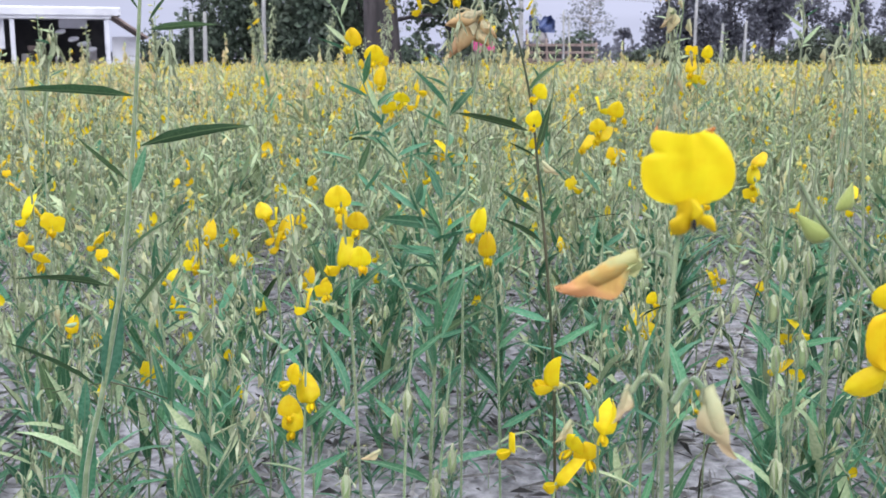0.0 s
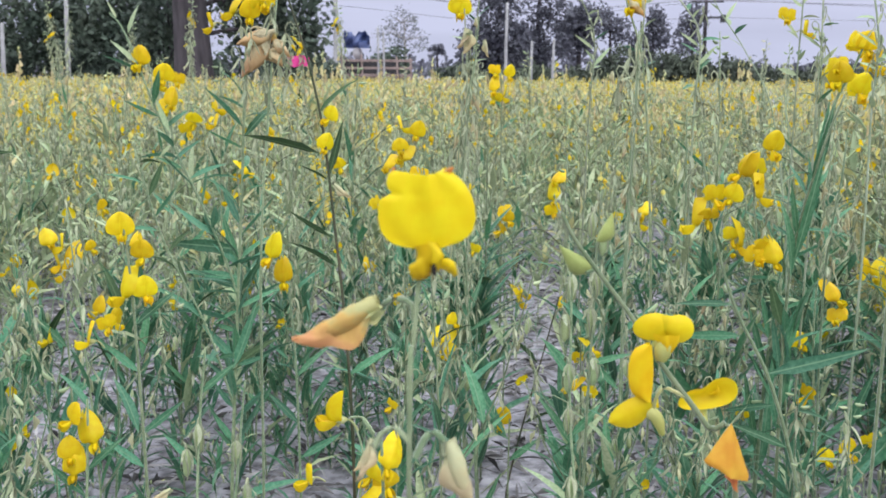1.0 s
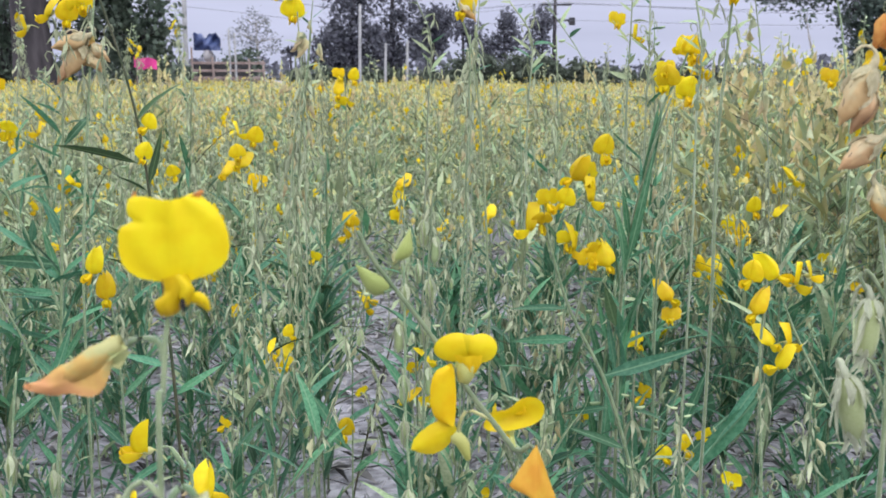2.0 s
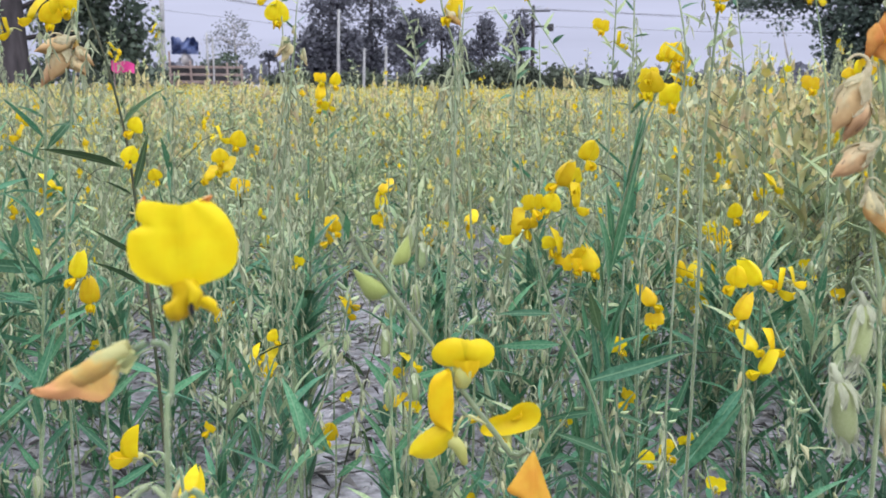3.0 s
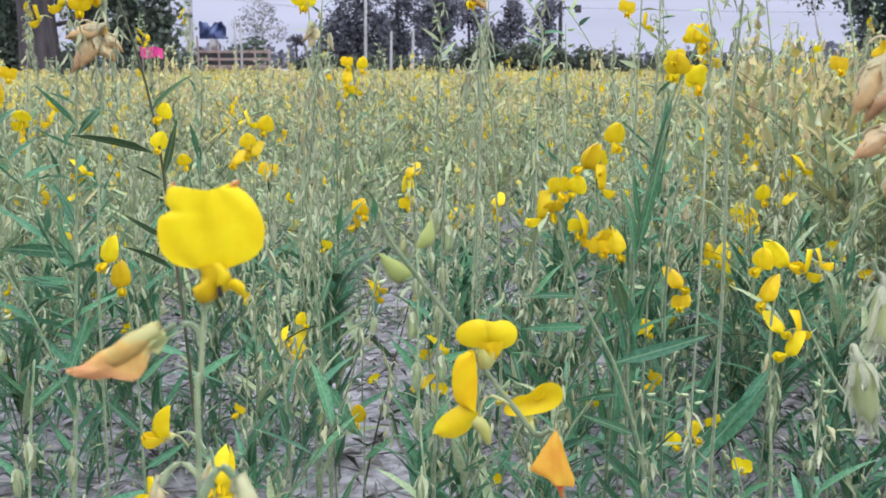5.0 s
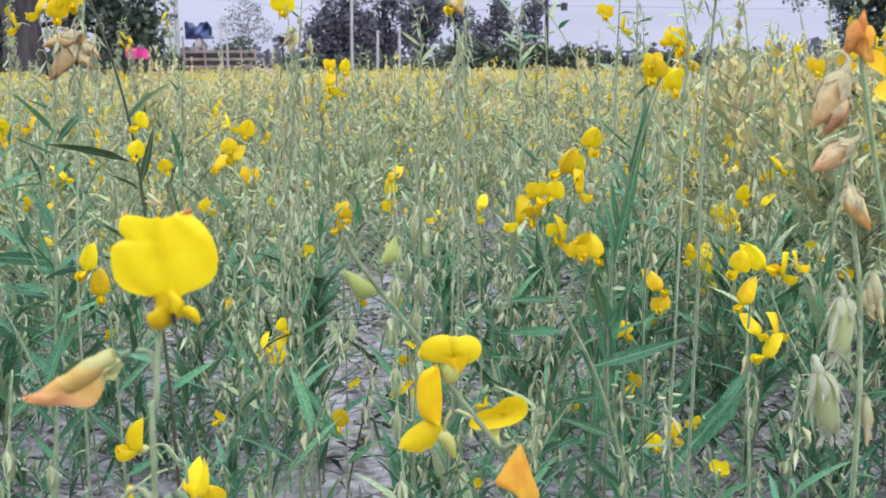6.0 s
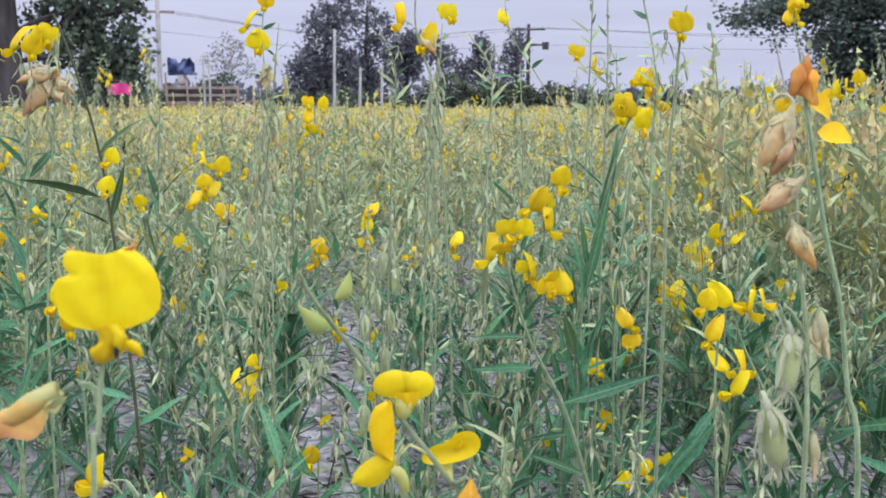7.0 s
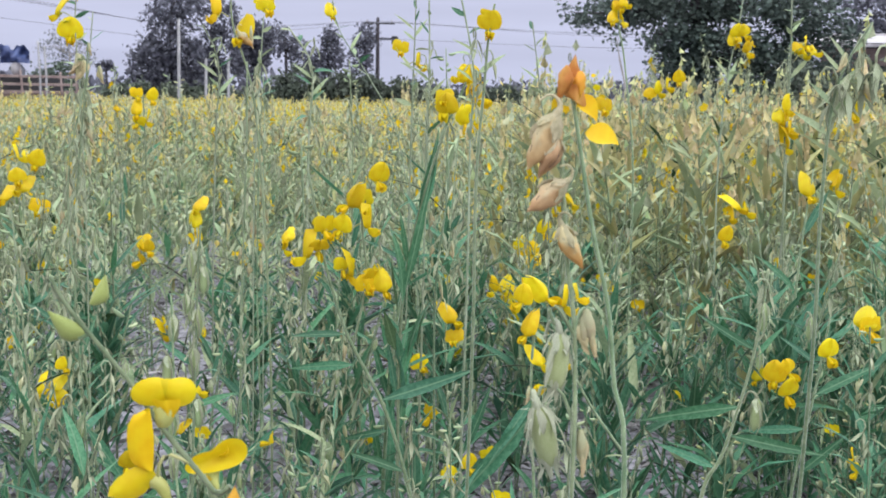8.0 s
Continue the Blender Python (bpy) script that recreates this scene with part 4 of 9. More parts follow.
# cheaper shapes of the same parts, for plants farther off
MID = {
    "leaf_dark": [(blade(2, 0.11, 0.4, 0.35), LEAF_DARK)],
    "leaf": [(blade(2, 0.17, 0.25, 0.35), LEAF)], "leaf_pale": [(blade(2, 0.17, 0.25, 0.35), LEAF_PALE)], "leaf_ripe": [(blade(2, 0.17, 0.25, 0.35), LEAF_RIPE)],
    "pale": [(standard_petal(3, 5), PETAL_PALE), (wing_petal(-1, 3, 2), PETAL_PALE)], "flower": [(standard_petal(3, 5), PETAL), (wing_petal(-1, 3, 2), PETAL), (wing_petal(1, 3, 2), PETAL)],
    "pod": [(pod_body(4, 4), POD)], "shred": [(tube([(0, 0.3, 0.4), (0, 0, 0.3), (0.1, 0, -0.5)], (0.06, 0.2, 0.05), 3), HUSK)],
    "bud": [(tube([(0, 0, 0), (0, -0.5, 0), (0, -1, 0.1)], (0.08, 0.2, 0.02), 3), CALYX)],
    "withered_beige": [(pod_body(4, 4), PETAL_BEIGE)],
}


LOW_LEAF = (np.array(((0, 0, 0), (0.11, 0.45, 0.03), (0, 1.0, -0.12), (-0.11, 0.45, 0.03))), np.array(((0, 1, 2), (0, 2, 3))))
LOW_BIT = (np.array(((0, 0.05, 0.7), (0.36, 0.2, -0.05), (0, -0.3, -0.4), (-0.34, 0.2, -0.1))), np.array(((0, 1, 2), (0, 2, 3))))
LOW_FLOWER = (np.array(((0, 0, 0), (0.48, 0.1, 0.3), (0.3, 0.1, 0.8), (-0.3, 0.1, 0.8), (-0.48, 0.1, 0.3), (0.1, -0.5, -0.1), (-0.1, -0.5, -0.1))), np.array(((0, 1, 2), (0, 2, 3), (0, 3, 4), (0, 5, 6))))
LOW = {
    "leaf_dark": [(LOW_LEAF, LEAF_DARK)],
    "leaf": [(LOW_LEAF, LEAF)], "leaf_pale": [(LOW_LEAF, LEAF_PALE)], "leaf_ripe": [(LOW_LEAF, LEAF_RIPE)], "flower": [(LOW_FLOWER, PETAL)], "pale": [(LOW_FLOWER, PETAL_PALE)], "pod": [(moved(LOW_BIT, Matrix.Translation((0, 0, -0.5))), POD)],
    "shred": [(LOW_BIT, HUSK)], "ripe": [(LOW_BIT, FAR_HUSK)], "bud": [(LOW_BIT, CALYX)], "withered_beige": [(LOW_BIT, PETAL_BEIGE)],
}


def flattened(rec, rng, keep=1.0, fat=1.0, sides=3, shapes=MID):
    """The plant as a few joined shapes, by material."""
    by = {}
    for kind, v, m in rec:
        if kind == "stem":
            pts = m[::2] if len(m) > 6 else m[::3] + [m[-1]]
            by.setdefault(STEM, []).append(tube(pts, (v[0] * fat, v[1] * fat), sides))
        elif kind == "twig":
            by.setdefault(STEM_DARK, []).append(tube(m[::2], (v[0] * fat, v[1] * fat), sides))
        elif rng.random() < keep:
            if kind == "leaf" and rng.random() < (0.92 if "ripe" in shapes else 0.85):
                kind = "leaf_pale"
            if kind == "leaf_pale" and "leaf_ripe" in shapes and rng.random() < (0.5 if shapes is LOW else 0.12):
                kind = "leaf_ripe"
            if kind == "shred" and "ripe" in shapes and rng.random() < 0.75:
                kind = "ripe"
            for s, mat in shapes["pale" if kind == "flower" and "pale" in shapes and rng.random() < 0.5 else kind]:
                by.setdefault(mat, []).append(moved(s, m @ Matrix.Scale(fat * (0.85 if kind == "flower" else 1.0), 4)))
    return {mat: joined(s) for mat, s in by.items()}


def sown(name, kinds, places, label, category="plants"):
    """Many plants in one mesh: places are (kind, x, y, turn, size)."""
    bins = {}
    for k, x, y, a, s in places:
        ca, sa = math.cos(a) * s, math.sin(a) * s
        r = np.array(((ca, -sa, 0), (sa, ca, 0), (0, 0, s)))
        for mat, (v, f) in kinds[k].items():
            bins.setdefault(mat, []).append((v @ r.T + np.array((x, y, 0)), f))
    ob = new(name, mesh_of(name, [(joined(s), mat) for mat, s in bins.items()]))
    return tagged(ob, label, category, kind="stuff")


# ---- ground ----
def ground_sheet():
    """One sheet to the horizon, fine and uneven near the path, coarse far off."""
    rings = [0.0] + [0.25 * 1.09 ** k for k in range(0, 40)] + [9, 12, 17, 25, 40, 70, 130, 260, 600, 1500, 4000]
    sides, vs, fs = 120, [], []
    for r in rings:
        for k in range(sides):
            a = 2 * math.pi * k / sides
            x, y = r * math.sin(a), r * math.cos(a)
            h = (0.020 * noise.noise((x * 2.2, y * 2.2, 0)) + 0.010 * noise.noise((x * 9, y * 9, 3))) * max(0.0, 1 - r / 30)
            vs.append((x, y, h))
    ob = new("ground", mesh_of("ground", [((np.array(vs), quads(len(rings), sides, True)), SOIL)]))
    return tagged(ob, "pale grey dusty field soil under the crop", "ground", kind="structure")


ground_sheet()


# ---- far things round the field ----
EYE_X, EYE_Y = 0.09, 0.06


def site(az, dist):
    """The pose on the ground at that bearing and distance: +Y leads away from the path, +X to the right."""
    a = radians(az)
    return pose(EYE_X + dist * math.sin(a), EYE_Y + dist * math.cos(a), 0, 0, 0, -az)


def box(x0, x1, y0, y1, z0, z1, bevel=0.01):
    """A block with chamfered upright and top edges."""
    b = min(bevel, (x1 - x0) / 4, (y1 - y0) / 4, (z1 - z0) / 4)
    rows = []
    for z, i in ((z0, 0), (z1 - b, 0), (z1, b)):
        rows += [(x0 + i + b, y0 + i, z), (x1 - i - b, y0 + i, z), (x1 - i, y0 + i + b, z), (x1 - i, y1 - i - b, z), (x1 - i - b, y1 - i, z), (x0 + i + b, y1 - i, z), (x0 + i, y1 - i - b, z), (x0 + i, y0 + i + b, z)]
    v = np.array(rows)
    top = [(16, 16 + k, 17 + k) for k in range(1, 7)]
    return v, np.concatenate([quads(3, 8, True), np.array(top)])


def thing(name, label, category, m, group="", kind=""):
    ob = tagged(new(name), label, category, group, kind)
    ob.matrix_basis = m
    return ob


def leaves_at(centres, size, rng, flat=0.0):
    """A folded four-cornered leaf at each centre, turned at random."""
    n = len(centres)
    base = np.array(((0, -0.58, 0), (0.36, 0.05, 0.08), (0, 0.58, -0.06), (-0.36, 0.05, 0.08)))
    u = rng.normal(size=(n, 3))
    u[:, 2] *= 1 - flat
    u /= np.linalg.norm(u, axis=1)[:, None]
    w = np.cross(u, rng.normal(size=(n, 3)))
    w /= np.linalg.norm(w, axis=1)[:, None] + 1e-9
    q = np.cross(w, u)
    s = size * rng.uniform(0.6, 1.4, (n, 1, 1))
    v = (base[None, :, 0:1] * w[:, None] + base[None, :, 1:2] * u[:, None] + base[None, :, 2:3] * q[:, None]) * s + centres[:, None]
    k = np.arange(n)[:, None] * 4
    f = np.concatenate([k + np.array((0, 1, 2)), k + np.array((0, 2, 3))])
    return v.reshape(-1, 3), f


def clump_points(rng, lobes, per, spread):
    """Leaf places in clumps spread through ellipsoids (x, y, z, rx, ry, rz, clumps)."""
    out = []
    for x, y, z, rx, ry, rz, n in lobes:
        d = rng.normal(size=(n, 3))
        d /= np.linalg.norm(d, axis=1)[:, None]
        d *= rng.uniform(0.25, 1, (n, 1)) ** 0.45
        d *= 1 + 0.22 * np.sin(5 * d[:, :1] + 4 * d[:, 2:3] + x)
        c = np.array((x, y, z)) + d * np.array((rx, ry, rz))
        p = np.repeat(c, per, axis=0) + rng.normal(size=(n * per, 3)) * spread
        out.append(p)
    p = np.concatenate(out)
    return p[p[:, 2] > 0.05]


def tree(name, label, m, trunk, lobes, leaf_size, per, spread, leaf_mat, seed, bark=BARK, category="tree", flat=0.0, twigs=5, limb=0.9):
    """trunk: (points, foot radius, top radius). A limb runs to each lobe and branches into it."""
    rng = np.random.default_rng(seed)
    ob = thing(name, label, category, m)
    pts, r0, r1 = trunk
    line = smooth_line(pts, 12)
    part("trunk", [(tube(line, (r0 * 1.25, r0, (r0 + r1) / 2, r1), 10), bark)], ob)
    limbs = []
    for x, y, z, rx, ry, rz, n in lobes:
        c = Vector((x, y, z))
        foot = min((p for p in line[4:]), key=lambda p: (p - c).length + max(0, p.z - c.z) * 2)
        limbs.append(tube(smooth_line([foot, foot.lerp(c, 0.5) + Vector((0, 0, 0.12 * (c - foot).length)), c], 7), (r1 * limb, r1 * limb * 0.6, r1 * 0.2), 6))
        for _ in range(twigs):
            d = Vector(rng.normal(size=3)).normalized()
            e = c + Vector((d.x * rx, d.y * ry, abs(d.z) * rz * 0.8))
            s = foot.lerp(c, float(rng.uniform(0.5, 1)))
            limbs.append(tube([s, s.lerp(e, 0.5) + Vector((0, 0, 0.05)), e], (r1 * 0.35, r1 * 0.22, r1 * 0.1), 4))
    tagged(part("limb_framework", [(joined(limbs), bark)], ob), kind="stuff")
    tagged(part("crown", [(leaves_at(clump_points(rng, lobes, per, spread), leaf_size, rng, flat), leaf_mat)], ob), kind="stuff")
    return ob


def bush(name, label, m, lobes, leaf_size, per, spread, leaf_mat, seed, category="bush"):
    rng = np.random.default_rng(seed)
    ob = thing(name, label, category, m)
    sticks = []
    for x, y, z, rx, ry, rz, n in lobes:
        for _ in range(4):
            a = Vector((x + rng.uniform(-0.5, 0.5) * rx, y, -0.05))
            b = Vector((x + rng.uniform(-0.7, 0.7) * rx, y + rng.uniform(-0.5, 0.5) * ry, z + 0.6 * rz))
            sticks.append(tube([a, a.lerp(b, 0.5), b], (0.05, 0.035, 0.01), 5))
    tagged(part("woody_base", [(joined(sticks), BARK)], ob), kind="stuff")
    tagged(part("crown", [(leaves_at(clump_points(rng, lobes, per, spread), leaf_size, rng), leaf_mat)], ob), kind="stuff")
    return ob


# the open shed with its white roof edge
shed = thing("farm_shed", "low open farm shed with a white roof and dark inside", "shed", site(-27.94, 38))
part("roof", [(box(-5.2, 1.6, -0.4, 5.0, 1.97, 2.24, 0.04), WHITE)], shed, "white sheet-metal roof edge", smooth=False)
part("back_wall", [(box(-5.0, 1.2, 4.6, 4.8, 0, 1.97), DARK)], shed, "dark back wall", smooth=False)
part("side_wall", [(moved(box(0, 0.86, 0, 0.12, 0.0, 1.2), pose(1.3, 0.3, 0.1, 0, 0, 0)), WHITE)], shed, "greyish side sheet", smooth=False)
part("floor_slab", [(box(-5.0, 1.2, 0, 4.6, -0.02, 0.12), STONE)], shed, smooth=False)
part("front_sheet", [(box(-5.0, -2.0, -0.1, 0.0, 0.9, 1.96), WHITE)], shed, "white sheet across part of the front", smooth=False)
part("lean_to_roof", [(moved(box(0, 1.35, -0.3, 3.0, 0, 0.07), pose(1.3, 0, 1.98, 0, 34, 0)), TIMBER)], shed, "dark lean-to roof", smooth=False)
part("beam", [(box(-5.0, 1.3, -0.35, -0.2, 1.86, 1.97), WHITE)], shed, smooth=False)
for px in (-4.6, -1.75, 1.15):
    part("post", [(box(px - 0.07, px + 0.07, -0.3, -0.16, 0, 1.86), WHITE)], shed, smooth=False)
rng = random.Random(4)
for k in range(16):
    sx, sh = rng.uniform(-1.6, 1.0), rng.uniform(0.5, 1.35)
    sw = rng.uniform(0.12, 0.35)
    part("stored_box", [(box(sx, sx + sw, 1.2, 1.7, 0.12, sh, 0.03), rng.choice((DARK, TIMBER, STONE, DARK)))], shed, smooth=False)
for px, pz in ((-0.30, 1.50), (0.10, 1.26), (0.38, 1.10), (0.66, 0.92)):
    part("white_pan", [(moved(pod_body(9, 10), pose(px + 0.16, 0.6, pz, 0, 78, 0) @ Matrix.Diagonal((0.45, 0.6, 0.36, 1))), WHITE)], shed, "round white enamel pan")
part("hanging_sheet", [(box(-0.35, 0.55, 0.9, 0.94, 1.58, 1.92), WHITE)], shed, "pale sheet hung under the roof", smooth=False)

# pale posts before the dark bushes
for az, top, dist in ((-22.17, 1.75, 30), (-21.5, 1.80, 30), (-18.52, 2.7, 30), (3.6, 3.15, 40), (4.92, 1.9, 44), (6.05, 2.0, 44)):
    ob = thing("fence_post", "weathered pale concrete fence post at the field edge", "post", site(az, dist), "field edge posts")
    part("shaft", [(tube([(0, 0, -0.1), (0.01, 0, top * 0.5), (0.03, 0, top)], (0.06, 0.055, 0.045), 8), CONCRETE)], ob)

# dark bushes and trees between the shed and the great trunk
bush("bush", "dense dark green bush behind pale posts", site(-23.41, 44), [(0, 0, 0.7, 1.4, 1.0, 0.9, 120), (1.6, 0, 1.2, 1.2, 1.0, 1.3, 160)], 0.17, 10, 0.16, TREE_LEAF, 11)
tree("tree", "dense dark green broadleaf tree at the field edge", site(-19.29, 42), ([(0, 0, -0.1), (0.1, 0, 1.5), (0, 0, 3.5)], 0.16, 0.08),
     [(-0.9, 0, 1.6, 1.3, 1.2, 1.5, 200), (0.7, 0, 1.5, 1.3, 1.2, 1.5, 200), (0, 0, 3.6, 2.1, 1.6, 1.6, 220)], 0.19, 10, 0.2, TREE_LEAF, 12)
tree("tree", "dense dark green broadleaf tree at the field edge", site(-15.37, 40), ([(0, 0, -0.1), (-0.1, 0, 1.5), (0, 0, 3.5)], 0.16, 0.08),
     [(-0.9, 0, 1.5, 1.2, 1.2, 1.5, 260), (0.6, 0, 1.3, 1.2, 1.2, 1.4, 240), (0, 0, 3.6, 2.0, 1.6, 1.6, 320)], 0.19, 10, 0.2, TREE_LEAF, 13)

# the great tree, whose twigs hang down on its far side
tree("great_tree", "great old tree with a thick dark trunk and hanging leafy twigs", site(-12.5, 24),
     ([(0.05, 0, -0.2), (0, 0, 1.2), (-0.06, 0, 3.2), (0, 0, 5.5)], 0.40, 0.26),
     [(1.2, 0.6, 2.1, 0.9, 0.8, 1.1, 170), (2.2, 0.3, 1.2, 0.8, 0.6, 0.8, 150), (2.1, 0.3, 2.4, 0.8, 0.8, 1.5, 190), (2.6, 0.8, 3.6, 0.7, 1.0, 1.2, 70), (0.8, 0, 4.4, 1.6, 1.4, 1.3, 120), (-1.6, 0, 4.8, 1.6, 1.5, 1.2, 120), (0.2, 0, 6.4, 2.4, 2.0, 1.4, 160)],
     0.13, 8, 0.12, TREE_LEAF, 14, twigs=8, limb=0.22)
bush("bush", "dark low bush under the great tree", site(-9.4, 34), [(-0.8, 0, 0.5, 0.9, 0.6, 0.7, 70), (0.8, 0, 0.6, 1.0, 0.6, 0.8, 80)], 0.15, 9, 0.14, TREE_LEAF, 15)
bush("bush", "dark low bush beside the stall", site(-5.9, 40), [(-0.6, 0, 0.6, 0.9, 0.6, 0.6, 60), (0.6, 0, 0.5, 0.8, 0.6, 0.5, 60)], 0.15, 9, 0.14, TREE_LEAF, 16)

bush("bush", "dark leafy bush beside the great tree", site(-14.1, 27), [(0, 0, 0.9, 0.8, 0.6, 1.1, 110), (0.1, 0, 2.3, 0.7, 0.6, 1.0, 90)], 0.15, 9, 0.13, TREE_LEAF, 18)

# a bright pink cloth on a stick
cloth = thing("pink_cloth", "bright pink cloth hung on a stick over the crop", "cloth", site(-7.19, 20))
part("stick", [(tube([(-0.15, 0, -0.05), (-0.14, 0, 0.5), (-0.15, 0, 0.98)], (0.012, 0.01), 6), TIMBER)], cloth)
sheet = [(-0.19 + 0.39 * s, 0.03 * math.sin(9 * s + 2 * u) + 0.02 * u, 0.96 - 0.05 * s - 0.02 * math.sin(7 * s) - u * (0.20 - 0.06 * abs(s - 0.4))) for u in np.linspace(0, 1, 6) for s in np.linspace(0, 1, 12)]
part("sheet", [((np.array(sheet), quads(6, 12)), PINK)], cloth)

# the stall with a blue sheet on its top
stall = thing("field_stall", "small timber stall with rails and a crumpled blue sheet", "stall", site(-3.32, 36))
for px, h in ((-1.0, 1.5), (-0.35, 1.2), (0.18, 2.08), (0.36, 1.95), (0.8, 1.15), (1.25, 1.1)):
    part("post", [(tube([(px, 0, -0.05), (px + 0.01, 0, h / 2), (px - 0.02, 0, h)], (0.045, 0.035), 6), TIMBER if h < 1.9 else CONCRETE)], stall)
for z in (0.55, 0.78, 1.02):
    part("rail", [(box(-1.05, 1.3, -0.03, 0.03, z - 0.04, z + 0.04), TIMBER)], stall, smooth=False)
part("bench", [(box(-1.0, 1.2, 0.1, 0.9, 0.4, 0.5), TIMBER)], stall, smooth=False)
part("back_panel", [(box(-1.0, 0.9, 0.9, 0.94, 0.1, 1.0), DARK)], stall, smooth=False)
crump = [(-0.95 + 0.85 * s, 0.25 + 0.16 * math.sin(6 * s + 5 * u) + 0.06 * math.sin(17 * s - 9 * u) + 0.1 * u, 1.42 + 0.50 * u + (0.07 * math.sin(11 * s) + 0.05 * math.sin(23 * s + 1)) * u) for u in np.linspace(0, 1, 8) for s in np.linspace(0, 1, 14)]
part("blue_sheet", [((np.array(crump), quads(8, 14)), BLUE)], stall, "crumpled dark blue plastic sheet")
part("sack", [(moved(pod_body(9, 10), pose(-0.5, 0.3, 1.45, 0, 0, 0) @ Matrix.Diagonal((0.9, 0.7, 0.4, 1))), STONE)], stall, "pale grey sack")
bush("bush", "dark bush behind the timber stall", site(-2.4, 46), [(0, 0, 0.9, 1.0, 0.7, 0.9, 120)], 0.15, 9, 0.14, TREE_LEAF, 17)

# far trees along the other edge of the field, most tinted with painted haze
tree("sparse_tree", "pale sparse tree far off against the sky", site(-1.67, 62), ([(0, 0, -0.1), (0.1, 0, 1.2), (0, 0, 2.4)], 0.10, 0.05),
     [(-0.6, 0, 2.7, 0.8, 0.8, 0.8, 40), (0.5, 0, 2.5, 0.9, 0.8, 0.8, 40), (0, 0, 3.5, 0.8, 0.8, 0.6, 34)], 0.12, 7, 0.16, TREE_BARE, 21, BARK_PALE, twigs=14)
tree("palm_tree", "small far palm tree", site(0.02, 66), ([(0, 0, 0), (0.03, 0, 1.0), (0, 0, 1.9)], 0.08, 0.06), [(0, 0, 2.0, 0.55, 0.5, 0.35, 30)], 0.32, 3, 0.05, TREE_HAZED, 22)
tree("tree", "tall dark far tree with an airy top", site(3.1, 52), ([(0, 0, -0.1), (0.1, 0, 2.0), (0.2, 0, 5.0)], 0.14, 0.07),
     [(-0.8, 0, 1.7, 0.9, 1.0, 1.6, 280), (0.6, 0, 1.9, 1.3, 1.0, 1.7, 290), (-0.2, 0, 4.0, 0.8, 1.0, 0.9, 60), (0.6, 0, 4.8, 0.9, 1.0, 1.2, 80)], 0.17, 10, 0.17, TREE_HAZED, 23)
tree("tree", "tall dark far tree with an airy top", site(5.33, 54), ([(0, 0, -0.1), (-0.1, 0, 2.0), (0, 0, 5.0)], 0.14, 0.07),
     [(-0.6, 0, 1.5, 1.1, 1.0, 1.4, 220), (0.5, 0, 2.4, 1.1, 1.0, 1.3, 120), (0, 0, 4.3, 1.4, 1.0, 1.3, 100)], 0.17, 10, 0.17, TREE_HAZED, 24)
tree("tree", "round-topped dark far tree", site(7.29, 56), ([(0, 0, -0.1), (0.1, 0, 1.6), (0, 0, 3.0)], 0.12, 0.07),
     [(-0.1, 0, 2.6, 0.9, 0.9, 1.3, 240), (0.3, 0, 3.3, 0.8, 0.9, 0.9, 150)], 0.17, 10, 0.14, TREE_HAZED, 25)
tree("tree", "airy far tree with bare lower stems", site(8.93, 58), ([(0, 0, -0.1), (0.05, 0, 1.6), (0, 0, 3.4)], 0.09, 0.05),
     [(-0.3, 0, 3.3, 0.8, 0.8, 0.8, 60), (0.6, 0, 2.8, 0.6, 0.8, 0.7, 50)], 0.17, 9, 0.17, TREE_HAZED, 26)
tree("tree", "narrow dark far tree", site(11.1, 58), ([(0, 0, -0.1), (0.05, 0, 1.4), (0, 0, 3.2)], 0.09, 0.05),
     [(-0.5, 0, 2.0, 0.7, 0.7, 0.8, 90), (0.3, 0, 2.7, 0.6, 0.7, 0.8, 80), (0.1, 0, 3.5, 0.45, 0.5, 0.45, 40)], 0.16, 9, 0.14, TREE_HAZED, 27)
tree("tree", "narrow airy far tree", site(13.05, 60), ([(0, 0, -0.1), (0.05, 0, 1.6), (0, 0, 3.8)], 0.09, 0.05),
     [(-0.3, 0, 2.5, 0.7, 0.7, 0.9, 70), (0.1, 0, 3.7, 0.6, 0.7, 0.7, 60)], 0.16, 9, 0.15, TREE_HAZED, 28)

# hedges along the far edge, and the woods behind
for az, dist, w, h, seed, n in ((2.45, 49, 2.0, 0.85, 31, 150), (6.57, 50, 2.2, 0.75, 32, 150), (10.79, 50, 2.2, 1.6, 33, 240), (14.29, 50, 1.8, 1.3, 34, 190), (18.0, 52, 2.4, 0.8, 35, 160), (21.81, 50, 2.2, 0.9, 36, 160)):
    bush("hedge_bush", "low dark green hedge bush along the far field edge", site(az, dist), [(-w * 0.5, 0, h * 0.55, w * 0.6, 0.7, h * 0.55, n), (w * 0.5, 0, h * 0.5, w * 0.6, 0.7, h * 0.5, n)], 0.16, 9, 0.13, HEDGE, seed, "hedge")

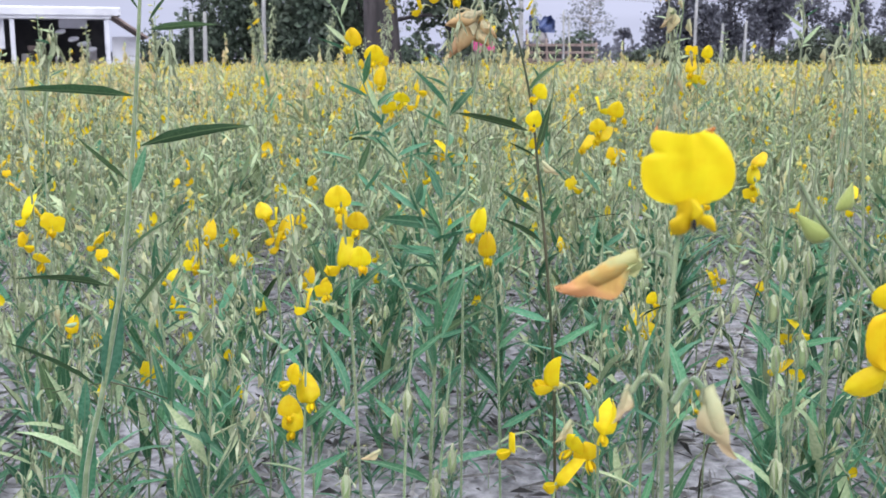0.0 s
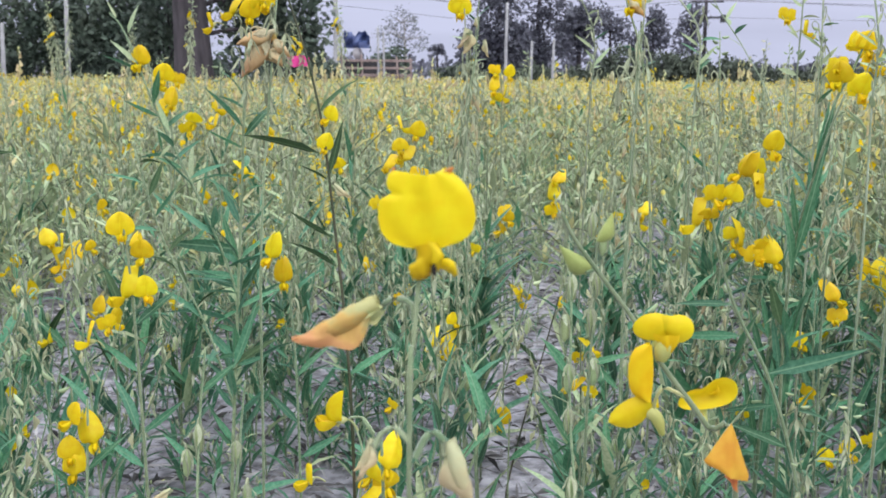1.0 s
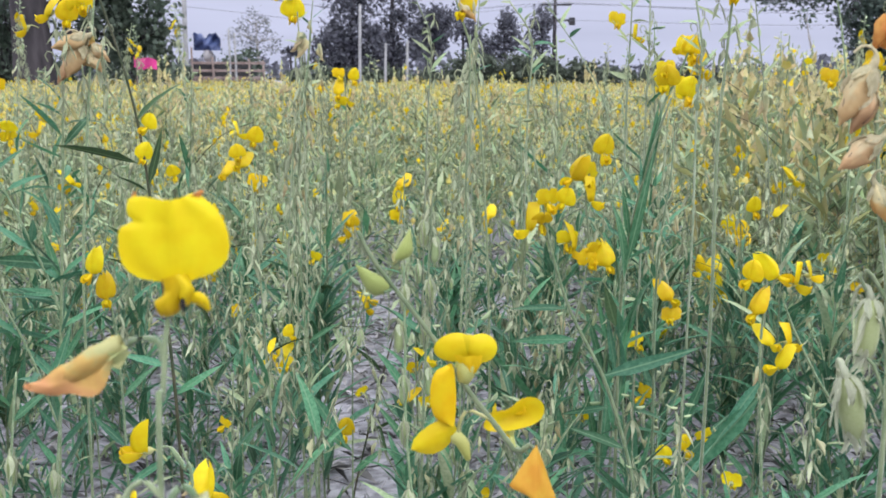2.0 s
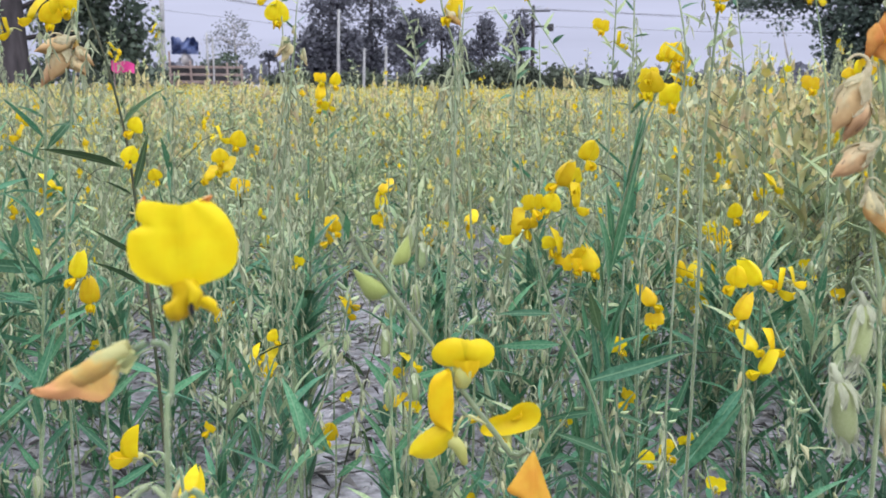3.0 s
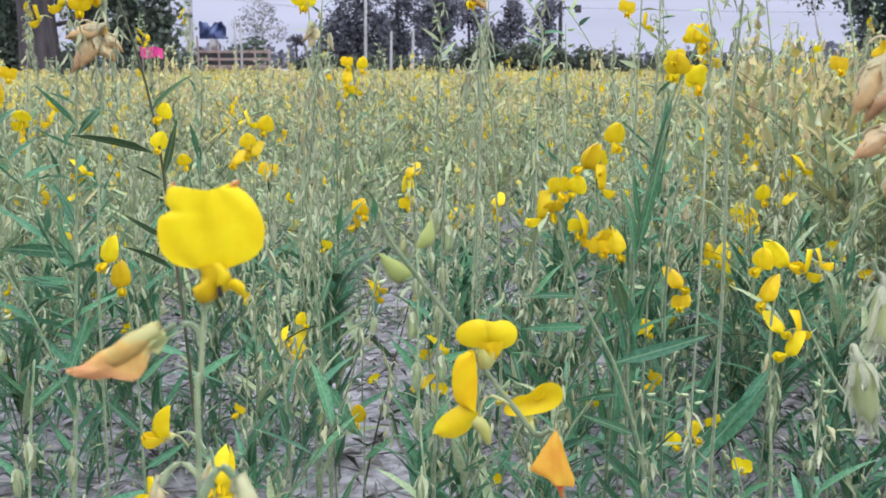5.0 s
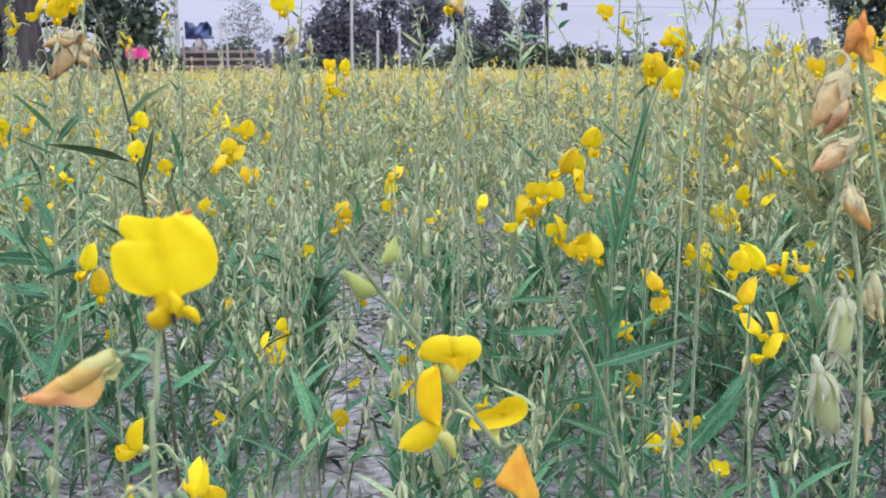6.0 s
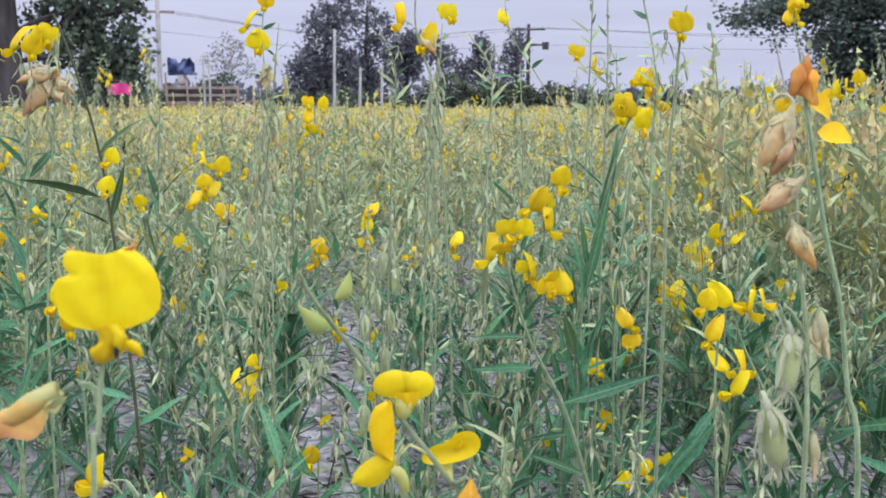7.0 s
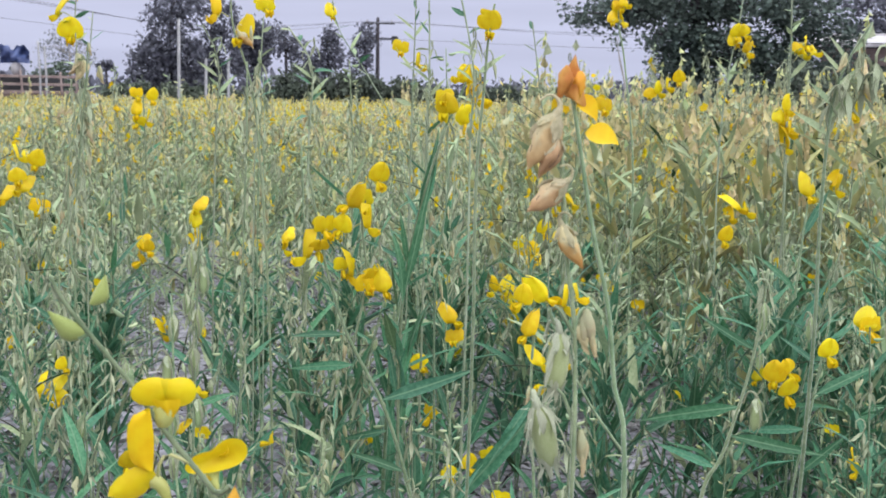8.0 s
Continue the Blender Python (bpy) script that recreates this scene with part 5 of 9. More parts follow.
# the broad dark tree and the house beyond it
tree("broad_tree", "broad dark tree with layered branches at the field edge", site(29.95, 33),
     ([(0, 0, -0.1), (0.2, 0, 1.5), (0, 0, 3.6), (0.1, 0, 5.5)], 0.22, 0.12),
     [(2.7, 0, 1.2, 1.0, 1.0, 0.9, 130), (2.9, 0, 3.2, 1.0, 1.0, 1.0, 130), (3.7, 0.6, 2.0, 0.9, 1.0, 1.3, 130), (-2.9, 0, 3.05, 0.9, 1.0, 0.32, 60), (-1.9, 0, 3.2, 0.9, 1.2, 0.45, 90), (-0.3, 0, 1.6, 0.85, 1.2, 0.45, 110), (-0.4, -0.3, 2.4, 0.95, 1.2, 0.40, 110), (0.6, 0, 1.3, 1.4, 1.2, 0.5, 140), (1.0, -0.4, 2.2, 1.5, 1.2, 0.42, 140), (2.2, 0, 1.8, 1.1, 1.2, 0.5, 110), (-0.6, 0, 3.3, 1.6, 1.3, 0.45, 140), (1.5, -0.2, 3.2, 1.6, 1.3, 0.45, 150), (0.4, 0, 4.1, 2.1, 1.4, 0.45, 150), (0.2, 0, 5.0, 2.4, 1.6, 0.7, 180)],
     0.125, 14, 0.16, TREE_BROAD, 41, flat=0.5, twigs=6)
tree("sapling", "slim pale-stemmed sapling before the dark tree", site(26.86, 30), ([(-0.35, 0, -0.1), (-0.12, 0, 0.8), (-0.3, 0, 1.7)], 0.035, 0.025), [(-0.4, 0, 2.1, 0.3, 0.3, 0.3, 8)], 0.12, 5, 0.1, TREE_LEAF, 42, BARK_PALE)
bush("bush", "dark bush at the foot of the broad tree", site(31.8, 32), [(-0.9, 0, 0.5, 1.1, 0.8, 0.7, 120), (0.9, 0, 0.5, 1.4, 0.8, 0.7, 130)], 0.14, 11, 0.14, TREE_BROAD, 43)
bush("bush", "brownish green bush before the house", site(36.95, 30), [(-0.6, 0, 0.7, 0.9, 0.7, 0.8, 110), (0.9, 0, 0.8, 1.0, 0.7, 0.9, 120)], 0.15, 9, 0.14, HEDGE, 44)
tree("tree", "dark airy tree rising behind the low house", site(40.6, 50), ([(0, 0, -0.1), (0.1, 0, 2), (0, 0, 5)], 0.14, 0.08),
     [(-2.0, 0, 4.2, 1.6, 1.2, 1.2, 150), (0.8, 0, 4.6, 1.8, 1.2, 1.3, 170), (2.8, 0, 4.0, 1.4, 1.2, 1.4, 120)], 0.2, 9, 0.2, TREE_HAZED, 45)
bush("bush", "dark tall bush at the house corner", site(38.0, 36), [(-0.3, 0, 0.9, 0.9, 0.7, 1.0, 130), (0.9, 0, 0.7, 0.9, 0.7, 0.8, 100)], 0.16, 9, 0.14, TREE_LEAF, 46)
house = thing("house", "low dark timber house with a grey roof behind bushes", "house", site(39.63, 42))
part("wall", [(box(-2.6, 3.4, 0, 4, 0, 2.75), TIMBER)], house, "dark timber wall", smooth=False)
part("roof", [(moved(box(-3.0, 3.8, -0.7, 2.4, 0, 0.10), pose(0, 0, 2.65, 9, 0, 0)), STONE), (moved(box(-3.0, 3.8, -2.6, 0.7, 0, 0.10), pose(0, 4.6, 2.65, -9, 0, 0)), STONE)], house, "grey sheet roof", smooth=False)
part("eave_board", [(box(-2.9, 3.7, -0.66, -0.6, 2.5, 2.68), DARK)], house, smooth=False)
win = part("window", [(box(-0.9, 0.4, -0.05, 0.0, 1.0, 2.0), TIMBER)], house, smooth=False)
part("pane", [(box(-0.8, 0.3, -0.07, -0.055, 1.1, 1.9), DARK)], win, smooth=False)

# poles and wires
pole_1 = thing("utility_pole", "slim grey utility pole before the sky", "pole", site(-5.23, 50))
part("shaft", [(tube([(0, 0, -0.2), (0, 0, 3), (0, 0, 6.2)], (0.13, 0.11, 0.09), 10), CONCRETE)], pole_1)
part("crossarm", [(box(-0.7, 0.7, -0.05, 0.05, 4.4, 4.5), TIMBER)], pole_1, smooth=False)
pole_2 = thing("utility_pole", "dark utility pole with two crossarms", "pole", site(13.69, 60))
part("shaft", [(tube([(0, 0, -0.2), (0, 0, 2.4), (0, 0, 4.7)], (0.13, 0.11, 0.09), 10), BARK)], pole_2)
part("crossarm", [(box(-0.75, 0.9, -0.05, 0.05, 4.38, 4.48), DARK)], pole_2, smooth=False)
part("crossarm", [(box(-0.6, 1.1, -0.05, 0.05, 3.55, 3.66), DARK)], pole_2, smooth=False)
for px in (-0.6, 0.0, 0.75):
    part("insulator", [(tube([(px, 0, 4.48), (px, 0, 4.55), (px, 0, 4.62)], (0.03, 0.05, 0.02), 6), STONE)], pole_2)
part("transformer_box", [(box(0.75, 1.1, -0.15, 0.15, 3.35, 3.75, 0.03), DARK)], pole_2, smooth=False)


def wire(a, b, sag, r=0.011):
    mid = a.lerp(b, 0.5) - Vector((0, 0, sag))
    ob = new("overhead_wire", mesh_of("overhead_wire", [(tube(smooth_line([a, mid, b], 24), (r, r), 4), WIRE)]))
    return tagged(ob, "thin grey overhead wire between poles", "wire", "overhead wires")


for off, z1, z2, sag in ((-0.55, 4.5, 4.5, 0.75), (0.0, 4.5, 4.55, 0.85), (0.55, 4.5, 4.5, 0.95), (0.0, 3.6, 3.62, 0.6)):
    a, b = site(-5.23, 50) @ Vector((off, 0, z1)), site(13.69, 60) @ Vector((off, 0, z2))
    c, d = site(-24.85, 60) @ Vector((off, 0, z1 + 0.6)), site(42.1, 62) @ Vector((off, 0, z2 + 0.3))
    wire(a, b, sag)
    wire(c, a, sag * 0.8)
    wire(b, d, sag * 0.9)


# woods in the bluish-grey leaf colour that has the haze painted in
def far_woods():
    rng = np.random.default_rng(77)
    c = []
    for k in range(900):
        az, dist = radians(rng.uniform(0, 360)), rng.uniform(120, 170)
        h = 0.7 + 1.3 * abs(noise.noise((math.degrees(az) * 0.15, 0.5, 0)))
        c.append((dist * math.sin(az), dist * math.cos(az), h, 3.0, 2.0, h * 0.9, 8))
    ob = new("far_woods", mesh_of("far_woods", [(leaves_at(clump_points(rng, c, 5, 0.5), 0.9, rng), TREE_HAZED)]))
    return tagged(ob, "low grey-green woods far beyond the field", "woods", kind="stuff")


far_woods()


# ---- the plants that stand out, near to far ----
# the near plant with the large flower
p = Hemp((0.078, 0.355, 0), "slender plant with one large open yellow flower and withered ones")
p.stem([(0.078, 0.355, -0.01), (0.079, 0.35, 0.275), (0.079, 0.345, 0.55), (0.08, 0.349, 0.577), (0.081, 0.351, 0.592), (0.082, 0.353, 0.6)], 0.001, 0.0007)
p.flower((0.084, 0.353, 0.606), 0.0282, 4, 14, -1, 2, 'old')
p.put("petal", ME["torn_tip"], Matrix.Translation((0.0915, 0.3545, 0.630)) @ pose(0, 0, 0, 0, 60, 10) @ Matrix.Scale(0.008, 4), label="curled brown petal edge")
p.put("petal", ME["torn_tip"], Matrix.Translation((0.0745, 0.3545, 0.630)) @ pose(0, 0, 0, 10, 20, 40) @ Matrix.Scale(0.0055, 4), label="curled brown petal edge")
p.stalk([(0.08, 0.351, 0.586), (0.079, 0.352, 0.591), (0.074, 0.352, 0.592), (0.071, 0.353, 0.59)], 0.0009)
p.withered((0.071, 0.352, 0.589), (0.045, 0.354, 0.578), "withered", -10, 1.12)
p.stalk([(0.081, 0.332, 0.551), (0.084, 0.333, 0.557), (0.087, 0.333, 0.558), (0.09, 0.332, 0.554)], 0.0011)
p.withered((0.089, 0.332, 0.556), (0.098, 0.328, 0.536), "withered_beige", 0, 1.05)
p.stalk([(0.079, 0.345, 0.551), (0.075, 0.346, 0.555), (0.071, 0.347, 0.553), (0.069, 0.346, 0.549)], 0.0009)
p.withered((0.069, 0.347, 0.551), (0.064, 0.345, 0.539), "withered_beige", 40, 0.9)

# the leaning plant with the flower pair
p = Hemp((0.226, 0.483, 0), "leaning plant with yellow flowers, an orange fading one and green buds")
p.stem([(0.226, 0.483, -0.01), (0.217, 0.478, 0.244), (0.212, 0.473, 0.489), (0.2, 0.478, 0.512), (0.182, 0.485, 0.536), (0.169, 0.49, 0.556), (0.147, 0.497, 0.585), (0.14, 0.5, 0.598)], 0.0016, 0.0009)
p.lobed((0.182, 0.486, 0.552), 0.0258, 0, 4, 2)
p.sideways((0.177, 0.483, 0.5215), 0.0245, (0.160, 0.481, 0.512), (0.183, 0.484, 0.506), (0.183, 0.482, 0.5272), (0.192, 0.481, 0.523))
p.open_bowl((0.2025, 0.488, 0.522), 0.0262, -17, (0.203, 0.489, 0.508))
p.stalk([(0.2, 0.478, 0.512), (0.203, 0.477, 0.509), (0.205, 0.476, 0.501)], 0.0009)
p.fading((0.2070, 0.468, 0.4945), 0.0215, 6, -4, 0)
p.bud((0.154, 0.496, 0.576), (0.138, 0.497, 0.5835))
p.bud((0.1545, 0.497, 0.587), (0.162, 0.498, 0.598))
p.stalk([(0.151, 0.496, 0.578), (0.153, 0.495, 0.575), (0.15, 0.495, 0.574)], 0.0009)
p.shred((0.139, 0.5, 0.596), 0.008, 0)
p.shred((0.141, 0.5, 0.594), 0.008, 70)

# the plant with withered orange top flower
p = Hemp((0.382, 0.476, 0), "tall plant with a withered orange top flower and yellow petals")
p.stem([(0.382, 0.476, -0.01), (0.38, 0.471, 0.249), (0.378, 0.466, 0.498), (0.375, 0.474, 0.546), (0.373, 0.479, 0.58), (0.367, 0.486, 0.616), (0.361, 0.494, 0.664), (0.36, 0.496, 0.673)], 0.0013, 0.0009)
p.put("withered_flower", ME["fading_brown"], Matrix.Translation((0.360, 0.495, 0.6695)) @ Matrix.Scale(0.0215, 4), label="orange-brown withered flower")
p.shred((0.36, 0.498, 0.687), 0.008, 0)
p.petal((0.361, 0.495, 0.672), (0.373, 0.491, 0.662), 0.42)
p.petal((0.365, 0.492, 0.656), (0.382, 0.487, 0.653), 0.44)
p.petal((0.355, 0.497, 0.67), (0.349, 0.497, 0.666), 0.5)
p.petal((0.356, 0.496, 0.668), (0.357, 0.495, 0.664), 0.6)

# the plant with the swollen pods
p = Hemp((0.349, 0.477, 0), "plant with withered peach flowers and two swollen green pods")
p.stem([(0.349, 0.477, -0.01), (0.351, 0.472, 0.25), (0.353, 0.467, 0.5), (0.356, 0.474, 0.549), (0.356, 0.478, 0.578), (0.354, 0.482, 0.6), (0.353, 0.487, 0.634), (0.352, 0.491, 0.665)], 0.0012, 0.0009)
p.withered((0.3500, 0.489, 0.664), (0.3405, 0.491, 0.6395), "withered_peach", 0, 1.0)
p.withered((0.3500, 0.487, 0.654), (0.3440, 0.489, 0.636), "withered_peach", 60, 1.0)
p.stalk([(0.354, 0.486, 0.631), (0.359, 0.486, 0.64), (0.356, 0.487, 0.64), (0.353, 0.487, 0.636)], 0.0009)
p.withered((0.3540, 0.486, 0.635), (0.3385, 0.489, 0.621), "withered_peach", -20, 1.0)
p.withered((0.3515, 0.483, 0.616), (0.3580, 0.479, 0.597), "withered_orange", 20, 0.95)
p.stalk([(0.356, 0.476, 0.568), (0.35, 0.48, 0.58), (0.346, 0.481, 0.579), (0.348, 0.479, 0.573)], 0.0009)
p.pod((0.35, 0.478, 0.569), 0.0265, 20, 0, 3, True)
p.stalk([(0.356, 0.477, 0.571), (0.36, 0.477, 0.58), (0.365, 0.476, 0.579)], 0.0009)
p.withered((0.361, 0.477, 0.580), (0.365, 0.473, 0.559), "withered_beige", 60, 1.2)
p.withered((0.359, 0.477, 0.577), (0.3615, 0.474, 0.56), "withered_beige", 0, 1.1)
p.stalk([(0.355, 0.471, 0.529), (0.35, 0.475, 0.544), (0.342, 0.477, 0.546), (0.34, 0.477, 0.541)], 0.0009)
p.pod((0.34, 0.476, 0.537), 0.03, -10, 6, -14, True)
p.withered((0.358, 0.47, 0.528), (0.358, 0.467, 0.507), "withered_beige", 30, 1.1)
p.stalk([(0.354, 0.47, 0.52), (0.356, 0.471, 0.529), (0.358, 0.47, 0.527)], 0.0009)

# the plant with the flower spray
p = Hemp((0.586, 1.085, 0), "plant with a spray of yellow flowers on a pale stem")
p.stem([(0.586, 1.085, -0.01), (0.587, 1.08, 0.112), (0.587, 1.075, 0.224), (0.588, 1.093, 0.329), (0.59, 1.102, 0.387), (0.598, 1.111, 0.445)], 0.0022, 0.0012)
p.flower((0.582, 1.114, 0.453), 0.026, -60, 15, 10, 0)
p.flower((0.609, 1.112, 0.456), 0.03, 30, 5, -35, 1)
p.flower((0.628, 1.108, 0.449), 0.028, 60, 20, 10, 0)
p.bloom((0.586, 1.108, 0.419), 0.022, -60, 30, 7, 1)
p.bloom((0.6, 1.101, 0.387), 0.022, 20, 0, 1, 1)
p.bloom((0.643, 1.107, 0.456), 0.022, 60, 0, 22, 0)
p.flower((0.607, 1.096, 0.364), 0.026, -75, 0, 10, 1)
p.flower((0.62, 1.099, 0.387), 0.022, 70, 10, 0, 1)
p.stem([(0.693, 1.072, 0.283), (0.654, 1.087, 0.341), (0.626, 1.1, 0.399), (0.61, 1.109, 0.445)], 0.0017, 0.001, name="branch")
p.withered((0.588, 1.099, 0.364), (0.582, 1.096, 0.344), "withered_beige", 0, 1.0)
p.shred((0.593, 1.096, 0.349), 0.022, 0)
p.shred((0.596, 1.093, 0.335), 0.022, 70)
p.shred((0.591, 1.09, 0.312), 0.022, 140)
p.shred((0.593, 1.079, 0.249), 0.022, 210)
p.shred((0.597, 1.076, 0.237), 0.022, 280)
p.leaf((0.591, 1.096, 0.352), (0.537, 1.091, 0.283), 0.13, -50, "leaf", 0)
p.leaf((0.59, 1.094, 0.335), (0.487, 1.088, 0.225), 0.13, -67, "leaf", 1)

# the plant with the loose flower cluster
p = Hemp((0.472, 1.12, 0), "plant with a loose yellow flower cluster on a bent stem")
p.stem([(0.472, 1.12, -0.01), (0.467, 1.115, 0.108), (0.464, 1.11, 0.216), (0.456, 1.12, 0.27), (0.434, 1.135, 0.346), (0.4, 1.151, 0.417), (0.38, 1.165, 0.487), (0.372, 1.175, 0.54), (0.364, 1.184, 0.587)], 0.0028, 0.0012)
p.leaf((0.397, 1.152, 0.419), (0.338, 1.16, 0.421), 0.14, -50, "leaf", 0)
p.leaf((0.406, 1.145, 0.387), (0.335, 1.154, 0.388), 0.14, -67, "leaf", 1)
p.leaf((0.433, 1.136, 0.349), (0.534, 1.128, 0.375), 0.14, 59, "leaf", 2)
p.leaf((0.456, 1.12, 0.273), (0.392, 1.133, 0.3), 0.14, -51, "leaf", 0)
p.leaf((0.439, 1.13, 0.317), (0.386, 1.135, 0.31), 0.14, -68, "leaf", 1)
p.flower((0.379, 1.172, 0.528), 0.025, 20, 30, 0, 3)
p.flower((0.396, 1.17, 0.528), 0.022, -30, 20, 20, 0)
p.flower((0.359, 1.171, 0.501), 0.028, -75, 10, -10, 1)
p.flower((0.372, 1.17, 0.507), 0.022, 0, 60, 0, 0)
p.flower((0.406, 1.174, 0.554), 0.026, -50, 20, 30, 1)
p.flower((0.419, 1.172, 0.554), 0.026, 0, 30, -10, 3)
p.flower((0.437, 1.174, 0.58), 0.026, 20, 30, 10, 0)
p.flower((0.425, 1.167, 0.531), 0.024, 60, 20, 0, 1)
p.bloom((0.404, 1.162, 0.481), 0.022, 80, 40, 2, 1)
p.bloom((0.398, 1.163, 0.487), 0.022, 0, 40, 5, 3)
p.bloom((0.421, 1.157, 0.466), 0.022, 0, 20, -20, 0)
p.bloom((0.44, 1.154, 0.464), 0.022, 0, 30, -13, 1)
p.bloom((0.424, 1.158, 0.475), 0.022, 40, 50, 19, 3)
p.stem([(0.405, 1.149, 0.405), (0.421, 1.158, 0.475), (0.419, 1.169, 0.54), (0.432, 1.175, 0.584)], 0.0014, 0.0009, name="branch")
p.shred((0.407, 1.164, 0.499), 0.02, 0)
p.shred((0.416, 1.161, 0.487), 0.02, 70)
p.shred((0.431, 1.162, 0.502), 0.02, 140)
p.shred((0.437, 1.163, 0.513), 0.02, 210)

# the tall leafy plant
p = Hemp((0.46, 1.272, 0), "tall leafy plant with long upright leaves and yellow flowers on top")
p.stem([(0.46, 1.272, -0.01), (0.463, 1.267, 0.076), (0.465, 1.262, 0.153), (0.48, 1.288, 0.315), (0.495, 1.302, 0.409), (0.52, 1.313, 0.496), (0.554, 1.329, 0.617), (0.574, 1.333, 0.657), (0.589, 1.337, 0.691)], 0.003, 0.0015, mat=STEM)
p.flower((0.563, 1.334, 0.65), 0.03, -40, 20, 0, 0)
p.flower((0.585, 1.329, 0.637), 0.03, 10, 30, 10, 0)
p.flower((0.593, 1.336, 0.687), 0.028, 0, 30, 0, 0)
p.bloom((0.603, 1.332, 0.669), 0.022, 60, 30, -20, 2)
p.bloom((0.581, 1.338, 0.692), 0.022, -70, 0, 19, 0)
p.bloom((0.598, 1.331, 0.664), 0.022, 30, 0, -24, 2)
p.bloom((0.56, 1.336, 0.665), 0.022, -30, 15, -6, 3)
p.leaf((0.531, 1.317, 0.53), (0.556, 1.332, 0.634), 0.085, 60, "leaf", 0)
p.leaf((0.524, 1.315, 0.51), (0.538, 1.323, 0.57), 0.085, 80, "leaf", 1)
p.leaf((0.51, 1.308, 0.456), (0.528, 1.32, 0.543), 0.085, 70, "leaf", 2)
p.leaf((0.502, 1.304, 0.429), (0.483, 1.315, 0.479), 0.085, -60, "leaf", 0)
p.leaf((0.488, 1.296, 0.369), (0.509, 1.307, 0.449), 0.085, 70, "leaf", 1)
p.leaf((0.484, 1.292, 0.342), (0.472, 1.304, 0.409), 0.085, -60, "leaf", 2)
p.leaf((0.48, 1.286, 0.302), (0.458, 1.304, 0.396), 0.085, -60, "leaf", 0)
p.leaf((0.476, 1.282, 0.275), (0.516, 1.299, 0.409), 0.085, 60, "leaf", 1)
p.leaf((0.472, 1.275, 0.235), (0.477, 1.294, 0.349), 0.085, 70, "leaf", 2)
p.leaf((0.47, 1.271, 0.208), (0.453, 1.291, 0.315), 0.085, -60, "leaf", 0)
p.leaf((0.468, 1.267, 0.182), (0.497, 1.285, 0.309), 0.085, 60, "leaf", 1)
p.leaf((0.48, 1.288, 0.315), (0.529, 1.297, 0.409), 0.085, 60, "leaf", 2)

p.leafy([(0.468, 1.27, 0.20), (0.48, 1.288, 0.315), (0.495, 1.302, 0.409), (0.52, 1.313, 0.496), (0.554, 1.329, 0.617)], 14, 0.0, 0.9, 0.10, 0.085, "leaf", 8)

# its leafy neighbour
p = Hemp((0.459, 1.19, 0), "tall leafy plant with long upright green leaves")
p.stem([(0.459, 1.19, -0.01), (0.461, 1.185, 0.113), (0.463, 1.18, 0.225), (0.47, 1.202, 0.39), (0.482, 1.213, 0.485), (0.506, 1.222, 0.573), (0.529, 1.227, 0.636)], 0.0026, 0.0012)
p.leaf((0.495, 1.218, 0.535), (0.523, 1.227, 0.63), 0.105, 70, "leaf", 0)
p.leaf((0.489, 1.216, 0.51), (0.515, 1.223, 0.592), 0.105, 70, "leaf", 1)
p.leaf((0.482, 1.212, 0.479), (0.477, 1.222, 0.542), 0.105, -60, "leaf", 2)
p.leaf((0.474, 1.203, 0.403), (0.456, 1.21, 0.428), 0.105, -60, "leaf", 0)
p.leaf((0.473, 1.2, 0.378), (0.459, 1.209, 0.425), 0.105, -80, "leaf", 1)
p.leaf((0.469, 1.196, 0.346), (0.49, 1.204, 0.428), 0.105, 70, "leaf", 2)
p.leaf((0.467, 1.194, 0.327), (0.455, 1.206, 0.403), 0.105, -70, "leaf", 0)
p.leaf((0.465, 1.189, 0.289), (0.483, 1.198, 0.378), 0.105, 60, "leaf", 1)
p.leaf((0.465, 1.185, 0.264), (0.454, 1.198, 0.34), 0.105, -60, "leaf", 2)
p.leaf((0.474, 1.195, 0.316), (0.469, 1.205, 0.409), 0.2, 70, "leaf", 0)
p.leaf((0.478, 1.195, 0.378), (0.484, 1.185, 0.451), 0.24, 60, "leaf", 1)
p.leaf((0.464, 1.195, 0.387), (0.453, 1.205, 0.431), 0.28, -60, "leaf_dark", 2)
p.leaf((0.489, 1.195, 0.388), (0.491, 1.185, 0.441), 0.16, 50, "leaf_dark", 0)
p.leaf((0.471, 1.195, 0.44), (0.478, 1.205, 0.53), 0.13, 70, "leaf", 1)
p.leaf((0.466, 1.195, 0.43), (0.447, 1.185, 0.499), 0.14, -60, "leaf_dark", 2)
p.leaf((0.474, 1.195, 0.456), (0.507, 1.205, 0.585), 0.075, 60, "leaf", 0)
p.leaf((0.468, 1.195, 0.379), (0.467, 1.185, 0.416), 0.24, -40, "leaf", 1)

# the dark-stemmed plant
p = Hemp((0.016, 1.064, 0), "thin dark-stemmed plant with narrow leaves")
p.stem([(0.016, 1.064, -0.01), (0.01, 1.059, 0.169), (0.006, 1.054, 0.337), (-0.003, 1.071, 0.44), (-0.013, 1.086, 0.522), (-0.023, 1.1, 0.599), (-0.037, 1.112, 0.661), (-0.056, 1.124, 0.72), (-0.067, 1.13, 0.748)], 0.0019, 0.001, mat=STEM_DARK)
p.leaf((-0.025, 1.097, 0.578), (-0.103, 1.112, 0.601), 0.13, 50, "leaf_dark", 0)
p.leaf((-0.029, 1.103, 0.615), (0.007, 1.106, 0.662), 0.13, 40, "leaf_dark", 1)
p.leaf((-0.013, 1.082, 0.498), (-0.059, 1.092, 0.519), 0.13, 59, "leaf_dark", 2)
